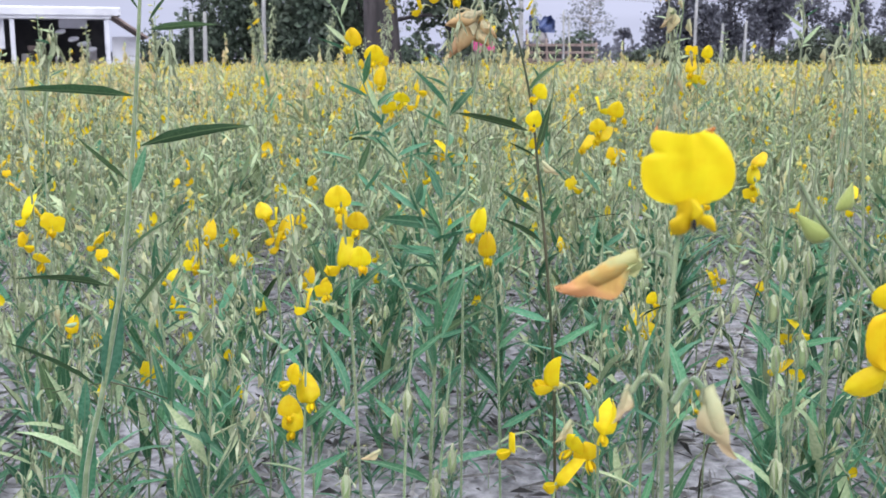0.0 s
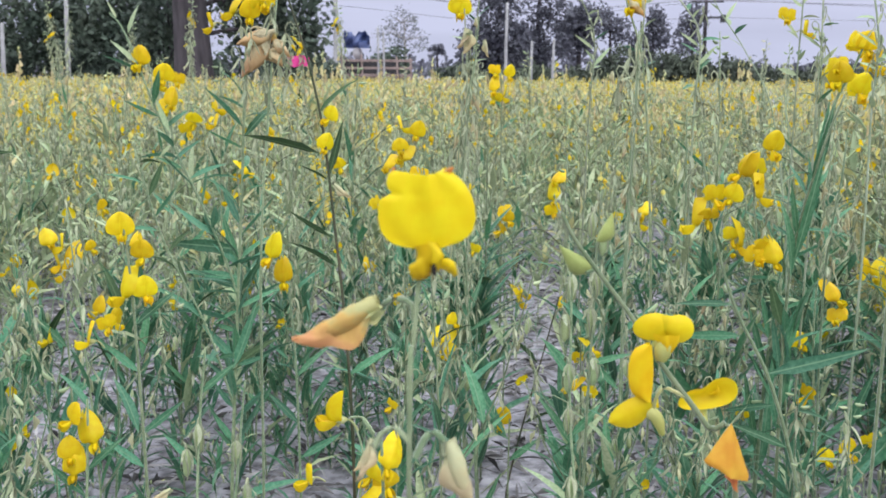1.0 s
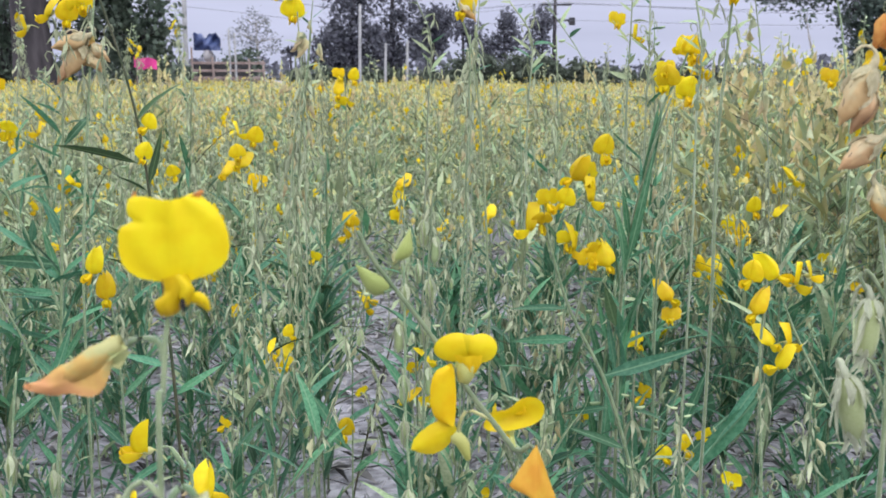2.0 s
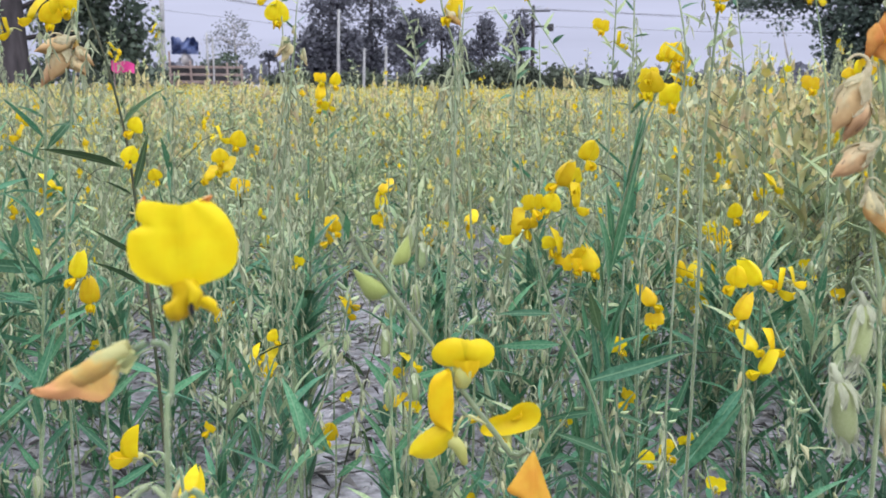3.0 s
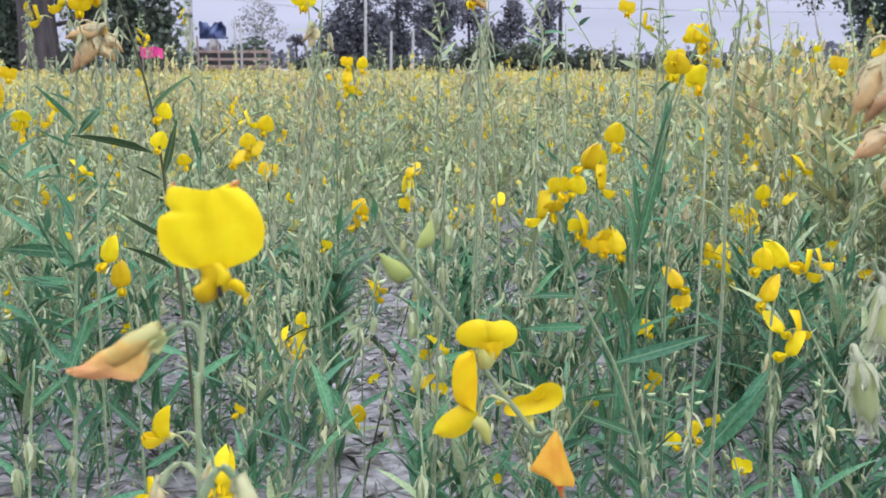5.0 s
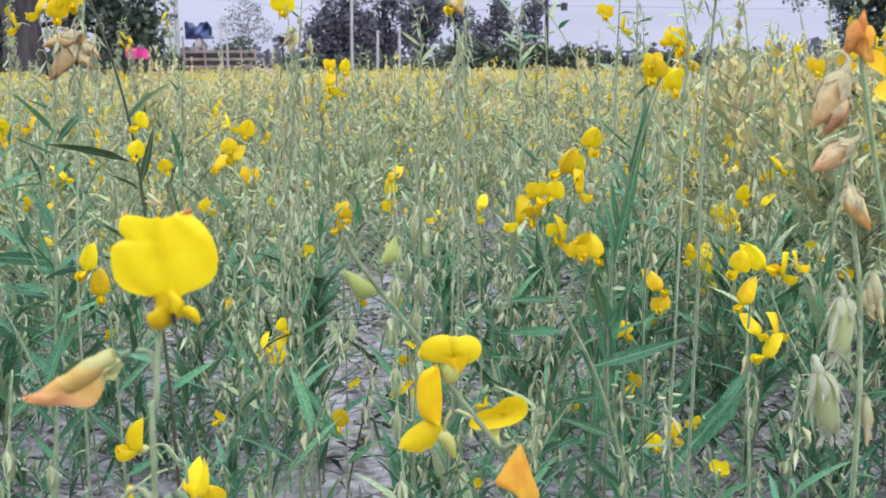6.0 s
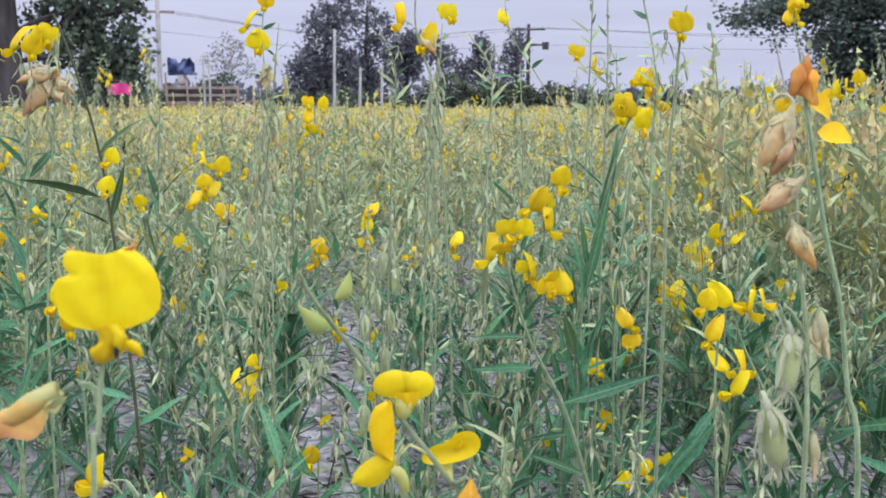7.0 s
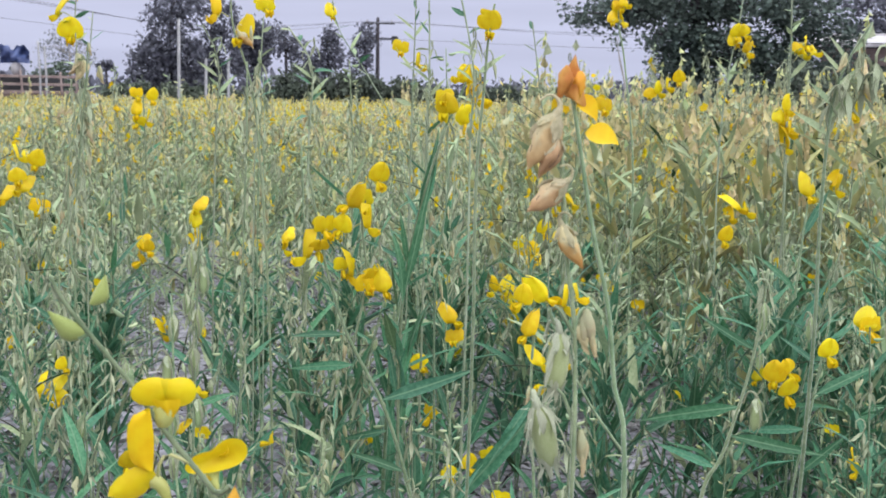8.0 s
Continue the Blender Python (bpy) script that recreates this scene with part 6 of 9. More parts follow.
p.leaf((-0.018, 1.092, 0.553), (-0.045, 1.098, 0.569), 0.13, 51, "leaf_dark", 0)
p.leaf((-0.009, 1.077, 0.47), (-0.052, 1.088, 0.501), 0.13, 68, "leaf_dark", 1)
p.leaf((-0.017, 1.092, 0.558), (-0.003, 1.099, 0.61), 0.13, 60, "leaf_dark", 2)
p.leaf((0.0, 1.063, 0.393), (-0.051, 1.073, 0.408), 0.14, -50, "leaf", 0)
p.leaf((0.003, 1.059, 0.367), (0.047, 1.058, 0.399), 0.14, 67, "leaf", 1)
p.withered((-0.013, 1.09, 0.548), (0.005, 1.086, 0.536), "withered_beige", 0, 1.0)
p.bloom((-0.017, 1.101, 0.612), 0.018, -30, 20, 22, 0)
p.bloom((-0.023, 1.097, 0.584), 0.017, 20, 20, 23, 2)

# the bushy plant
p = Hemp((-0.169, 1.354, 0), "upright bushy plant with many green leaves and yellow top flowers")
p.stem([(-0.169, 1.354, -0.01), (-0.168, 1.349, 0.07), (-0.168, 1.344, 0.139), (-0.165, 1.364, 0.264), (-0.161, 1.386, 0.401), (-0.157, 1.408, 0.538), (-0.155, 1.424, 0.641), (-0.152, 1.439, 0.73)], 0.003, 0.0013)
p.bloom((-0.17, 1.44, 0.73), 0.027, -70, 15, -6, 1)
p.bloom((-0.149, 1.437, 0.724), 0.027, 10, 30, 3, 2)
p.bloom((-0.131, 1.439, 0.742), 0.027, 30, 30, 20, 3)
p.bloom((-0.138, 1.439, 0.738), 0.027, 60, 15, -25, 0)
p.leaf((-0.16, 1.388, 0.415), (-0.202, 1.397, 0.452), 0.15, -50, "leaf", 0)
p.leaf((-0.16, 1.389, 0.422), (-0.118, 1.393, 0.466), 0.15, 40, "leaf", 1)
p.leaf((-0.161, 1.386, 0.401), (-0.23, 1.391, 0.404), 0.15, -59, "leaf", 2)
p.leaf((-0.161, 1.379, 0.36), (-0.196, 1.379, 0.343), 0.15, -51, "leaf", 0)
p.leaf((-0.161, 1.375, 0.333), (-0.199, 1.379, 0.345), 0.15, -68, "leaf", 1)
p.leaf((-0.161, 1.372, 0.319), (-0.127, 1.378, 0.37), 0.15, 40, "leaf", 2)
p.leaf((-0.163, 1.379, 0.36), (-0.106, 1.381, 0.394), 0.15, 30, "leaf", 0)
p.leaf((-0.163, 1.37, 0.305), (-0.2, 1.372, 0.298), 0.15, -69, "leaf", 1)
p.leaf((-0.163, 1.368, 0.291), (-0.12, 1.367, 0.305), 0.15, 61, "leaf", 2)
p.leaf((-0.165, 1.364, 0.264), (-0.203, 1.372, 0.298), 0.15, -53, "leaf", 0)
p.leaf((-0.165, 1.359, 0.237), (-0.196, 1.367, 0.271), 0.15, -70, "leaf", 1)
p.leaf((-0.165, 1.357, 0.223), (-0.12, 1.361, 0.264), 0.15, 40, "leaf", 2)
p.leaf((-0.165, 1.353, 0.195), (-0.197, 1.361, 0.236), 0.15, -54, "leaf", 0)
p.leaf((-0.161, 1.391, 0.435), (-0.265, 1.4, 0.447), 0.15, -71, "leaf", 1)
p.leaf((-0.16, 1.383, 0.387), (-0.22, 1.391, 0.408), 0.15, -63, "leaf", 2)
p.stem([(-0.161, 1.381, 0.374), (-0.18, 1.391, 0.428), (-0.212, 1.405, 0.497), (-0.264, 1.425, 0.599), (-0.308, 1.444, 0.702), (-0.329, 1.45, 0.729)], 0.0016, 0.001, name="branch")
p.flower((-0.288, 1.437, 0.666), 0.028, -20, 20, 0, 0)
p.flower((-0.259, 1.432, 0.646), 0.026, 10, 30, 10, 0)
p.flower((-0.25, 1.426, 0.614), 0.024, 30, 10, 20, 1)
p.bloom((-0.219, 1.421, 0.593), 0.022, 0, 60, 7, 0)
p.bloom((-0.197, 1.439, 0.713), 0.022, -70, 30, 3, 0)
p.leaf((-0.291, 1.437, 0.664), (-0.329, 1.445, 0.698), 0.13, -50, "leaf_pale", 0)
p.leaf((-0.305, 1.444, 0.702), (-0.294, 1.45, 0.743), 0.13, 60, "leaf_pale", 1)
p.leaf((-0.319, 1.448, 0.722), (-0.332, 1.453, 0.743), 0.13, -59, "leaf_pale", 2)
p.leaf((-0.25, 1.421, 0.579), (-0.271, 1.43, 0.627), 0.13, -60, "leaf_pale", 0)
p.leaf((-0.247, 1.418, 0.565), (-0.271, 1.416, 0.544), 0.13, -68, "leaf_pale", 1)
p.leaf((-0.233, 1.412, 0.534), (-0.268, 1.417, 0.551), 0.15, -50, "leaf", 0)
p.leaf((-0.206, 1.402, 0.483), (-0.185, 1.393, 0.435), 0.15, 60, "leaf", 1)

p.leafy([(-0.168, 1.344, 0.10), (-0.165, 1.364, 0.264), (-0.161, 1.386, 0.401), (-0.157, 1.408, 0.538), (-0.155, 1.424, 0.66)], 34, 0.0, 1.0, 0.085, 0.13, "leaf", 3)
p.leafy([(-0.161, 1.381, 0.374), (-0.212, 1.405, 0.497), (-0.264, 1.425, 0.599), (-0.308, 1.444, 0.702)], 14, 0.05, 0.9, 0.07, 0.13, "leaf", 4)
p.stem([(-0.166, 1.36, 0.24), (-0.20, 1.37, 0.34), (-0.255, 1.385, 0.45), (-0.29, 1.40, 0.56)], 0.0016, 0.0009, name="branch")
p.leafy([(-0.166, 1.36, 0.24), (-0.20, 1.37, 0.34), (-0.255, 1.385, 0.45), (-0.29, 1.40, 0.56)], 14, 0.1, 1.0, 0.075, 0.13, "leaf_dark", 5)

# the plant with peach withered flowers
p = Hemp((-0.125, 1.314, 0), "plant with a cluster of peach-coloured withered flowers")
p.stem([(-0.125, 1.314, -0.01), (-0.122, 1.309, 0.208), (-0.12, 1.304, 0.416), (-0.116, 1.325, 0.545), (-0.109, 1.342, 0.655), (-0.106, 1.349, 0.7), (-0.102, 1.357, 0.751)], 0.0018, 0.0011)
p.withered((-0.118, 1.345, 0.695), (-0.128, 1.340, 0.655), "withered_peach", 0, 1.25)
p.withered((-0.110, 1.346, 0.702), (-0.146, 1.340, 0.684), "withered_peach", 50, 1.2)
p.withered((-0.126, 1.346, 0.682), (-0.140, 1.343, 0.648), "withered_peach", 30, 1.0)
for k in range(14):
    p.shred((-0.118 - 0.028 * math.sin(2.4 * k), 1.345 + 0.02 * math.cos(2.4 * k), 0.628 + 0.0075 * k), 0.024, 137 * k)
p.withered((-0.102, 1.35, 0.703), (-0.115, 1.348, 0.687), "withered", 30, 1.2)
p.withered((-0.108, 1.347, 0.684), (-0.097, 1.343, 0.661), "withered_peach", 60, 1.2)
p.withered((-0.105, 1.348, 0.693), (-0.089, 1.344, 0.671), "withered_peach", 20, 1.1)
p.shred((-0.118, 1.341, 0.642), 0.018, 0)
p.shred((-0.109, 1.337, 0.623), 0.018, 70)

# the plant with long spreading leaves
p = Hemp((-0.362, 0.786, 0), "tall plant with long spreading green leaves")
p.stem([(-0.362, 0.786, -0.01), (-0.353, 0.781, 0.153), (-0.348, 0.776, 0.306), (-0.336, 0.794, 0.391), (-0.325, 0.809, 0.466), (-0.322, 0.817, 0.505), (-0.319, 0.827, 0.558), (-0.317, 0.838, 0.619), (-0.316, 0.849, 0.682), (-0.316, 0.857, 0.722)], 0.0026, 0.0014)
p.leaf((-0.317, 0.838, 0.62), (-0.417, 0.824, 0.632), 0.10, 50, "leaf_dark", 0)
p.leaf((-0.313, 0.832, 0.581), (-0.221, 0.852, 0.61), 0.10, -67, "leaf_dark", 1)
p.leaf((-0.32, 0.825, 0.553), (-0.367, 0.824, 0.585), 0.10, 59, "leaf_dark", 2)
p.leaf((-0.322, 0.815, 0.498), (-0.282, 0.828, 0.532), 0.10, 20, "leaf_dark", 0)
p.leaf((-0.332, 0.809, 0.471), (-0.404, 0.8, 0.489), 0.10, 68, "leaf_dark", 1)
p.leaf((-0.317, 0.807, 0.448), (-0.273, 0.823, 0.496), 0.10, 20, "leaf_dark", 2)
p.leaf((-0.337, 0.793, 0.391), (-0.411, 0.789, 0.435), 0.10, 52, "leaf_dark", 0)
p.leaf((-0.309, 0.849, 0.672), (-0.251, 0.86, 0.682), 0.10, -69, "leaf_dark", 1)
p.leaf((-0.316, 0.85, 0.687), (-0.335, 0.851, 0.709), 0.10, 61, "leaf_dark", 2)
p.leaf((-0.309, 0.85, 0.678), (-0.293, 0.857, 0.704), 0.10, -53, "leaf_dark", 0)
p.leaf((-0.334, 0.794, 0.391), (-0.323, 0.81, 0.47), 0.2, 75, "leaf", 0)
p.leaf((-0.35, 0.775, 0.298), (-0.342, 0.789, 0.368), 0.2, 80, "leaf", 0)
p.leaf((-0.317, 0.824, 0.545), (-0.308, 0.833, 0.583), 0.2, 60, "leaf", 0)
p.shred((-0.41, 0.825, 0.634), 0.02, 0)

# the small plant with a flower in side view
p = Hemp((0.061, 0.681, 0), "small plant with one yellow flower in side view")
p.stem([(0.061, 0.681, -0.01), (0.057, 0.676, 0.21), (0.055, 0.671, 0.421), (0.05, 0.675, 0.437), (0.043, 0.677, 0.448)], 0.0012, 0.0009)
p.stalk([(0.05, 0.675, 0.44), (0.043, 0.678, 0.449), (0.035, 0.679, 0.449)], 0.0009)
p.flower((0.027, 0.68, 0.447), 0.0215, -82, -5, 12, 4)
p.bloom((0.058, 0.671, 0.421), 0.016, 20, 30, 25, 1)

# the plant with two orange-yellow flowers
p = Hemp((-0.055, 1.178, 0), "plant with two orange-yellow flowers")
p.stem([(-0.055, 1.178, -0.01), (-0.057, 1.173, 0.081), (-0.058, 1.168, 0.161), (-0.066, 1.198, 0.338), (-0.076, 1.212, 0.426), (-0.089, 1.218, 0.466)], 0.002, 0.001)
p.flower((-0.094, 1.215, 0.456), 0.026, -20, 20, 10, 1)
p.flower((-0.08, 1.212, 0.429), 0.026, 10, 20, 0, 1)
p.shred((-0.068, 1.211, 0.413), 0.018, 0)
p.shred((-0.065, 1.21, 0.401), 0.018, 70)
p.shred((-0.061, 1.208, 0.388), 0.018, 140)
p.leaf((-0.066, 1.196, 0.325), (-0.029, 1.209, 0.363), 0.15, 30, "leaf", 0)
p.leaf((-0.062, 1.188, 0.275), (-0.097, 1.189, 0.313), 0.15, -67, "leaf", 1)
p.leaf((-0.061, 1.181, 0.238), (-0.014, 1.193, 0.263), 0.15, 59, "leaf", 2)

# the plant with five yellow flowers
p = Hemp((-0.174, 1.024, 0), "plant with five yellow flowers")
p.stem([(-0.174, 1.024, -0.01), (-0.178, 1.019, 0.108), (-0.181, 1.014, 0.217), (-0.196, 1.044, 0.396), (-0.203, 1.055, 0.468), (-0.212, 1.064, 0.524)], 0.0022, 0.001)
p.flower((-0.212, 1.061, 0.504), 0.026, 20, 10, 0, 0)
p.flower((-0.192, 1.06, 0.482), 0.022, 0, 25, 0, 0)
p.flower((-0.208, 1.051, 0.446), 0.028, -40, 5, -5, 1)
p.flower((-0.189, 1.054, 0.446), 0.024, 30, 10, 0, 0)
p.bloom((-0.222, 1.043, 0.418), 0.018, 0, 30, -24, 3)
p.bloom((-0.239, 1.038, 0.404), 0.022, -70, 0, -19, 2)
p.leaf((-0.198, 1.047, 0.418), (-0.159, 1.06, 0.454), 0.15, 50, "leaf", 0)
p.leaf((-0.193, 1.04, 0.374), (-0.23, 1.04, 0.407), 0.15, -67, "leaf", 1)
p.leaf((-0.189, 1.031, 0.318), (-0.151, 1.042, 0.346), 0.15, 59, "leaf", 2)
p.leaf((-0.187, 1.025, 0.285), (-0.228, 1.024, 0.318), 0.15, -51, "leaf", 0)

# the low plant with small flowers
p = Hemp((-0.233, 0.996, 0), "plant with small yellow flowers over grey soil")
p.stem([(-0.233, 0.996, -0.01), (-0.233, 0.991, 0.113), (-0.233, 0.986, 0.225), (-0.233, 1.002, 0.314), (-0.234, 1.01, 0.357)], 0.0018, 0.001)
p.bloom((-0.247, 1.004, 0.338), 0.022, -40, 10, 21, 2)
p.bloom((-0.228, 1.004, 0.319), 0.024, 10, 20, -21, 1)
p.bloom((-0.245, 0.996, 0.291), 0.022, 10, 20, 2, 1)
p.bloom((-0.249, 0.998, 0.305), 0.022, 25, 0, 4, 2)
p.leaf((-0.234, 0.998, 0.292), (-0.201, 1.009, 0.324), 0.15, 50, "leaf", 0)
p.leaf((-0.234, 0.994, 0.27), (-0.271, 0.994, 0.303), 0.15, -67, "leaf", 1)
p.leaf((-0.233, 0.99, 0.248), (-0.188, 1.002, 0.27), 0.15, 59, "leaf", 2)

# the plant with clustered flowers
p = Hemp((-0.379, 1.393, 0), "plant with clustered yellow flowers")
p.stem([(-0.379, 1.393, -0.01), (-0.38, 1.388, 0.025), (-0.38, 1.383, 0.049), (-0.388, 1.414, 0.227), (-0.401, 1.44, 0.382), (-0.406, 1.45, 0.443)], 0.0022, 0.001)
p.bloom((-0.417, 1.446, 0.432), 0.024, 25, 0, -16, 1)
p.bloom((-0.402, 1.448, 0.428), 0.024, -70, 15, -24, 0)
p.bloom((-0.405, 1.443, 0.405), 0.024, -70, 30, -24, 2)
p.bloom((-0.39, 1.447, 0.409), 0.024, 0, 15, 4, 1)
p.bloom((-0.399, 1.442, 0.393), 0.024, -70, 30, -19, 1)
p.bloom((-0.357, 1.44, 0.343), 0.024, -30, 0, 4, 2)
p.bloom((-0.335, 1.441, 0.328), 0.024, 60, 15, 16, 2)
p.bloom((-0.418, 1.424, 0.308), 0.024, -70, 15, 24, 3)
p.leaf((-0.394, 1.426, 0.297), (-0.438, 1.427, 0.343), 0.15, -50, "leaf", 0)
p.leaf((-0.389, 1.416, 0.235), (-0.343, 1.43, 0.274), 0.15, 67, "leaf", 1)
p.leaf((-0.386, 1.408, 0.189), (-0.435, 1.407, 0.227), 0.15, -59, "leaf", 2)

# the plant with low flowers
p = Hemp((-0.495, 1.375, 0), "plant with yellow flowers low on thin stems")
p.stem([(-0.495, 1.375, -0.01), (-0.495, 1.37, 0.025), (-0.495, 1.365, 0.049), (-0.496, 1.39, 0.189), (-0.498, 1.417, 0.343), (-0.498, 1.43, 0.416)], 0.0022, 0.001)
p.bloom((-0.513, 1.423, 0.389), 0.022, 60, 15, -4, 3)
p.bloom((-0.495, 1.428, 0.401), 0.022, 0, 30, 3, 1)
p.bloom((-0.516, 1.418, 0.362), 0.022, 60, 15, -4, 3)
p.bloom((-0.507, 1.42, 0.368), 0.022, 0, 0, -5, 0)
p.bloom((-0.57, 1.383, 0.216), 0.03, 0, 10, 9, 3)
p.bloom((-0.564, 1.396, 0.285), 0.022, -70, 0, 25, 3)
p.leaf((-0.497, 1.409, 0.297), (-0.546, 1.409, 0.343), 0.15, -50, "leaf", 0)
p.leaf((-0.497, 1.398, 0.235), (-0.452, 1.412, 0.274), 0.15, 67, "leaf", 1)
p.leaf((-0.497, 1.387, 0.174), (-0.543, 1.388, 0.22), 0.15, -59, "leaf", 2)

# the plant with pale withered heads
p = Hemp((-0.602, 1.166, 0), "plant with pale withered heads and yellow flowers")
p.stem([(-0.602, 1.166, -0.01), (-0.604, 1.161, 0.065), (-0.605, 1.156, 0.129), (-0.617, 1.187, 0.317), (-0.626, 1.208, 0.438), (-0.637, 1.223, 0.531), (-0.646, 1.24, 0.638)], 0.0024, 0.001)
p.bloom((-0.638, 1.21, 0.461), 0.024, -30, 20, -15, 1)
p.bloom((-0.607, 1.212, 0.448), 0.028, 40, 20, 23, 3)
p.bloom((-0.616, 1.204, 0.408), 0.022, 0, 60, 7, 0)
p.bloom((-0.639, 1.204, 0.428), 0.022, 90, 15, -7, 0)
p.shred((-0.645, 1.231, 0.585), 0.03, 0)
p.shred((-0.639, 1.226, 0.551), 0.03, 70)
p.shred((-0.64, 1.22, 0.518), 0.03, 140)
p.shred((-0.653, 1.238, 0.631), 0.03, 210)
p.pod((-0.622, 1.195, 0.364), 0.03, 0, 0, 0)
p.pod((-0.607, 1.187, 0.304), 0.03, 40, 0, 0)
p.pod((-0.618, 1.192, 0.344), 0.026, 90, 0, 0)
p.pod((-0.604, 1.167, 0.19), 0.03, 0, 0, 0)
p.withered((-0.598, 1.198, 0.357), (-0.594, 1.194, 0.331), "withered_beige", 0, 1.0)

# the low plant with one flower
p = Hemp((0.184, 1.432, 0), "low plant with a single yellow flower")
p.stem([(0.184, 1.432, -0.01), (0.185, 1.427, 0.057), (0.185, 1.422, 0.113), (0.186, 1.431, 0.173), (0.187, 1.438, 0.217)], 0.0016, 0.001)
p.bloom((0.175, 1.436, 0.195), 0.026, 0, 20, 12, 2)
p.leaf((0.186, 1.431, 0.173), (0.128, 1.447, 0.217), 0.15, -50, "leaf", 0)
p.leaf((0.185, 1.427, 0.144), (0.23, 1.426, 0.181), 0.15, 67, "leaf", 1)

# the plant strung with curled stalks
p = Hemp((0.139, 1.275, 0), "plant strung with curled dry stalks and pale yellow flowers")
p.stem([(0.139, 1.275, -0.01), (0.137, 1.27, 0.089), (0.136, 1.265, 0.178), (0.128, 1.291, 0.334), (0.123, 1.307, 0.424), (0.12, 1.32, 0.502)], 0.0018, 0.001)
p.shred((0.117, 1.318, 0.489), 0.018, 0)
p.shred((0.12, 1.314, 0.469), 0.018, 70)
p.shred((0.119, 1.31, 0.444), 0.018, 140)
p.shred((0.124, 1.307, 0.424), 0.018, 210)
p.shred((0.126, 1.302, 0.399), 0.018, 280)
p.shred((0.129, 1.299, 0.379), 0.018, 350)
p.shred((0.125, 1.296, 0.36), 0.018, 60)
p.shred((0.129, 1.291, 0.334), 0.018, 130)
p.bloom((0.096, 1.297, 0.34), 0.018, -40, 0, 17, 1)
p.bloom((0.105, 1.294, 0.328), 0.018, 0, 0, -20, 0)
p.bloom((0.083, 1.298, 0.337), 0.018, -60, 30, -9, 1)
p.bloom((0.109, 1.299, 0.363), 0.018, 20, 15, -7, 0)
p.bloom((0.093, 1.295, 0.324), 0.018, 90, 0, 7, 2)
p.pod((0.125, 1.288, 0.308), 0.026, 0, 0, 0)
p.pod((0.126, 1.281, 0.27), 0.026, 80, 0, 0)
p.leaf((0.132, 1.285, 0.296), (0.175, 1.268, 0.232), 0.15, 50, "leaf", 0)
p.leaf((0.134, 1.278, 0.257), (0.098, 1.287, 0.282), 0.15, -67, "leaf", 1)

# the farther plant with a flower cluster
p = Hemp((0.249, 2.676, 0), "plant with a cluster of yellow flowers at its top")
p.stem([(0.249, 2.676, -0.01), (0.248, 2.671, 0.138), (0.248, 2.666, 0.275), (0.246, 2.688, 0.41), (0.246, 2.714, 0.572), (0.244, 2.728, 0.66)], 0.003, 0.0014)
p.bloom((0.229, 2.73, 0.657), 0.032, 25, 30, 3, 3)
p.bloom((0.263, 2.724, 0.649), 0.032, 25, 30, 8, 2)
p.bloom((0.229, 2.724, 0.615), 0.032, -30, 30, -14, 1)
p.bloom((0.249, 2.718, 0.599), 0.032, 90, 30, 7, 2)
p.bloom((0.232, 2.719, 0.592), 0.032, -30, 30, 18, 3)
p.leaf((0.246, 2.714, 0.572), (0.219, 2.724, 0.612), 0.15, -50, "leaf", 0)
p.leaf((0.246, 2.705, 0.518), (0.286, 2.706, 0.559), 0.15, 67, "leaf", 1)

# the tall plant with one top flower
p = Hemp((0.453, 0.928, 0), "tall plant with one large yellow flower on top")
p.stem([(0.453, 0.928, -0.01), (0.457, 0.923, 0.233), (0.46, 0.918, 0.466), (0.466, 0.935, 0.596), (0.475, 0.945, 0.678), (0.48, 0.95, 0.721), (0.486, 0.953, 0.75)], 0.0017, 0.001)
p.flower((0.48, 0.951, 0.727), 0.022, -10, 20, 5, 2)
p.shred((0.469, 0.952, 0.721), 0.018, 0)
p.shred((0.483, 0.947, 0.702), 0.018, 70)
p.shred((0.473, 0.946, 0.683), 0.018, 140)
p.leaf((0.471, 0.95, 0.707), (0.449, 0.955, 0.721), 0.13, -50, "leaf_pale", 0)
p.leaf((0.468, 0.947, 0.688), (0.497, 0.946, 0.712), 0.13, 67, "leaf_pale", 1)

# the tall plant with fading flowers
p = Hemp((0.332, 1.247, 0), "tall plant with fading orange and yellow top flowers")
p.stem([(0.332, 1.247, -0.01), (0.331, 1.242, 0.167), (0.331, 1.237, 0.334), (0.329, 1.263, 0.514), (0.32, 1.286, 0.667), (0.3, 1.3, 0.744), (0.299, 1.306, 0.789)], 0.0018, 0.001)
p.flower((0.282, 1.304, 0.756), 0.024, -60, 20, -20, 1)
p.flower((0.336, 1.297, 0.764), 0.024, 20, 20, 0, 3)
p.flower((0.309, 1.296, 0.73), 0.028, -30, 10, 10, 1)
p.withered((0.317, 1.297, 0.744), (0.321, 1.293, 0.719), "withered_beige", 0, 1.0)
p.withered((0.306, 1.298, 0.738), (0.319, 1.293, 0.72), "withered_orange", 0, 1.0)
p.shred((0.323, 1.288, 0.687), 0.024, 0)
p.shred((0.324, 1.285, 0.667), 0.024, 70)

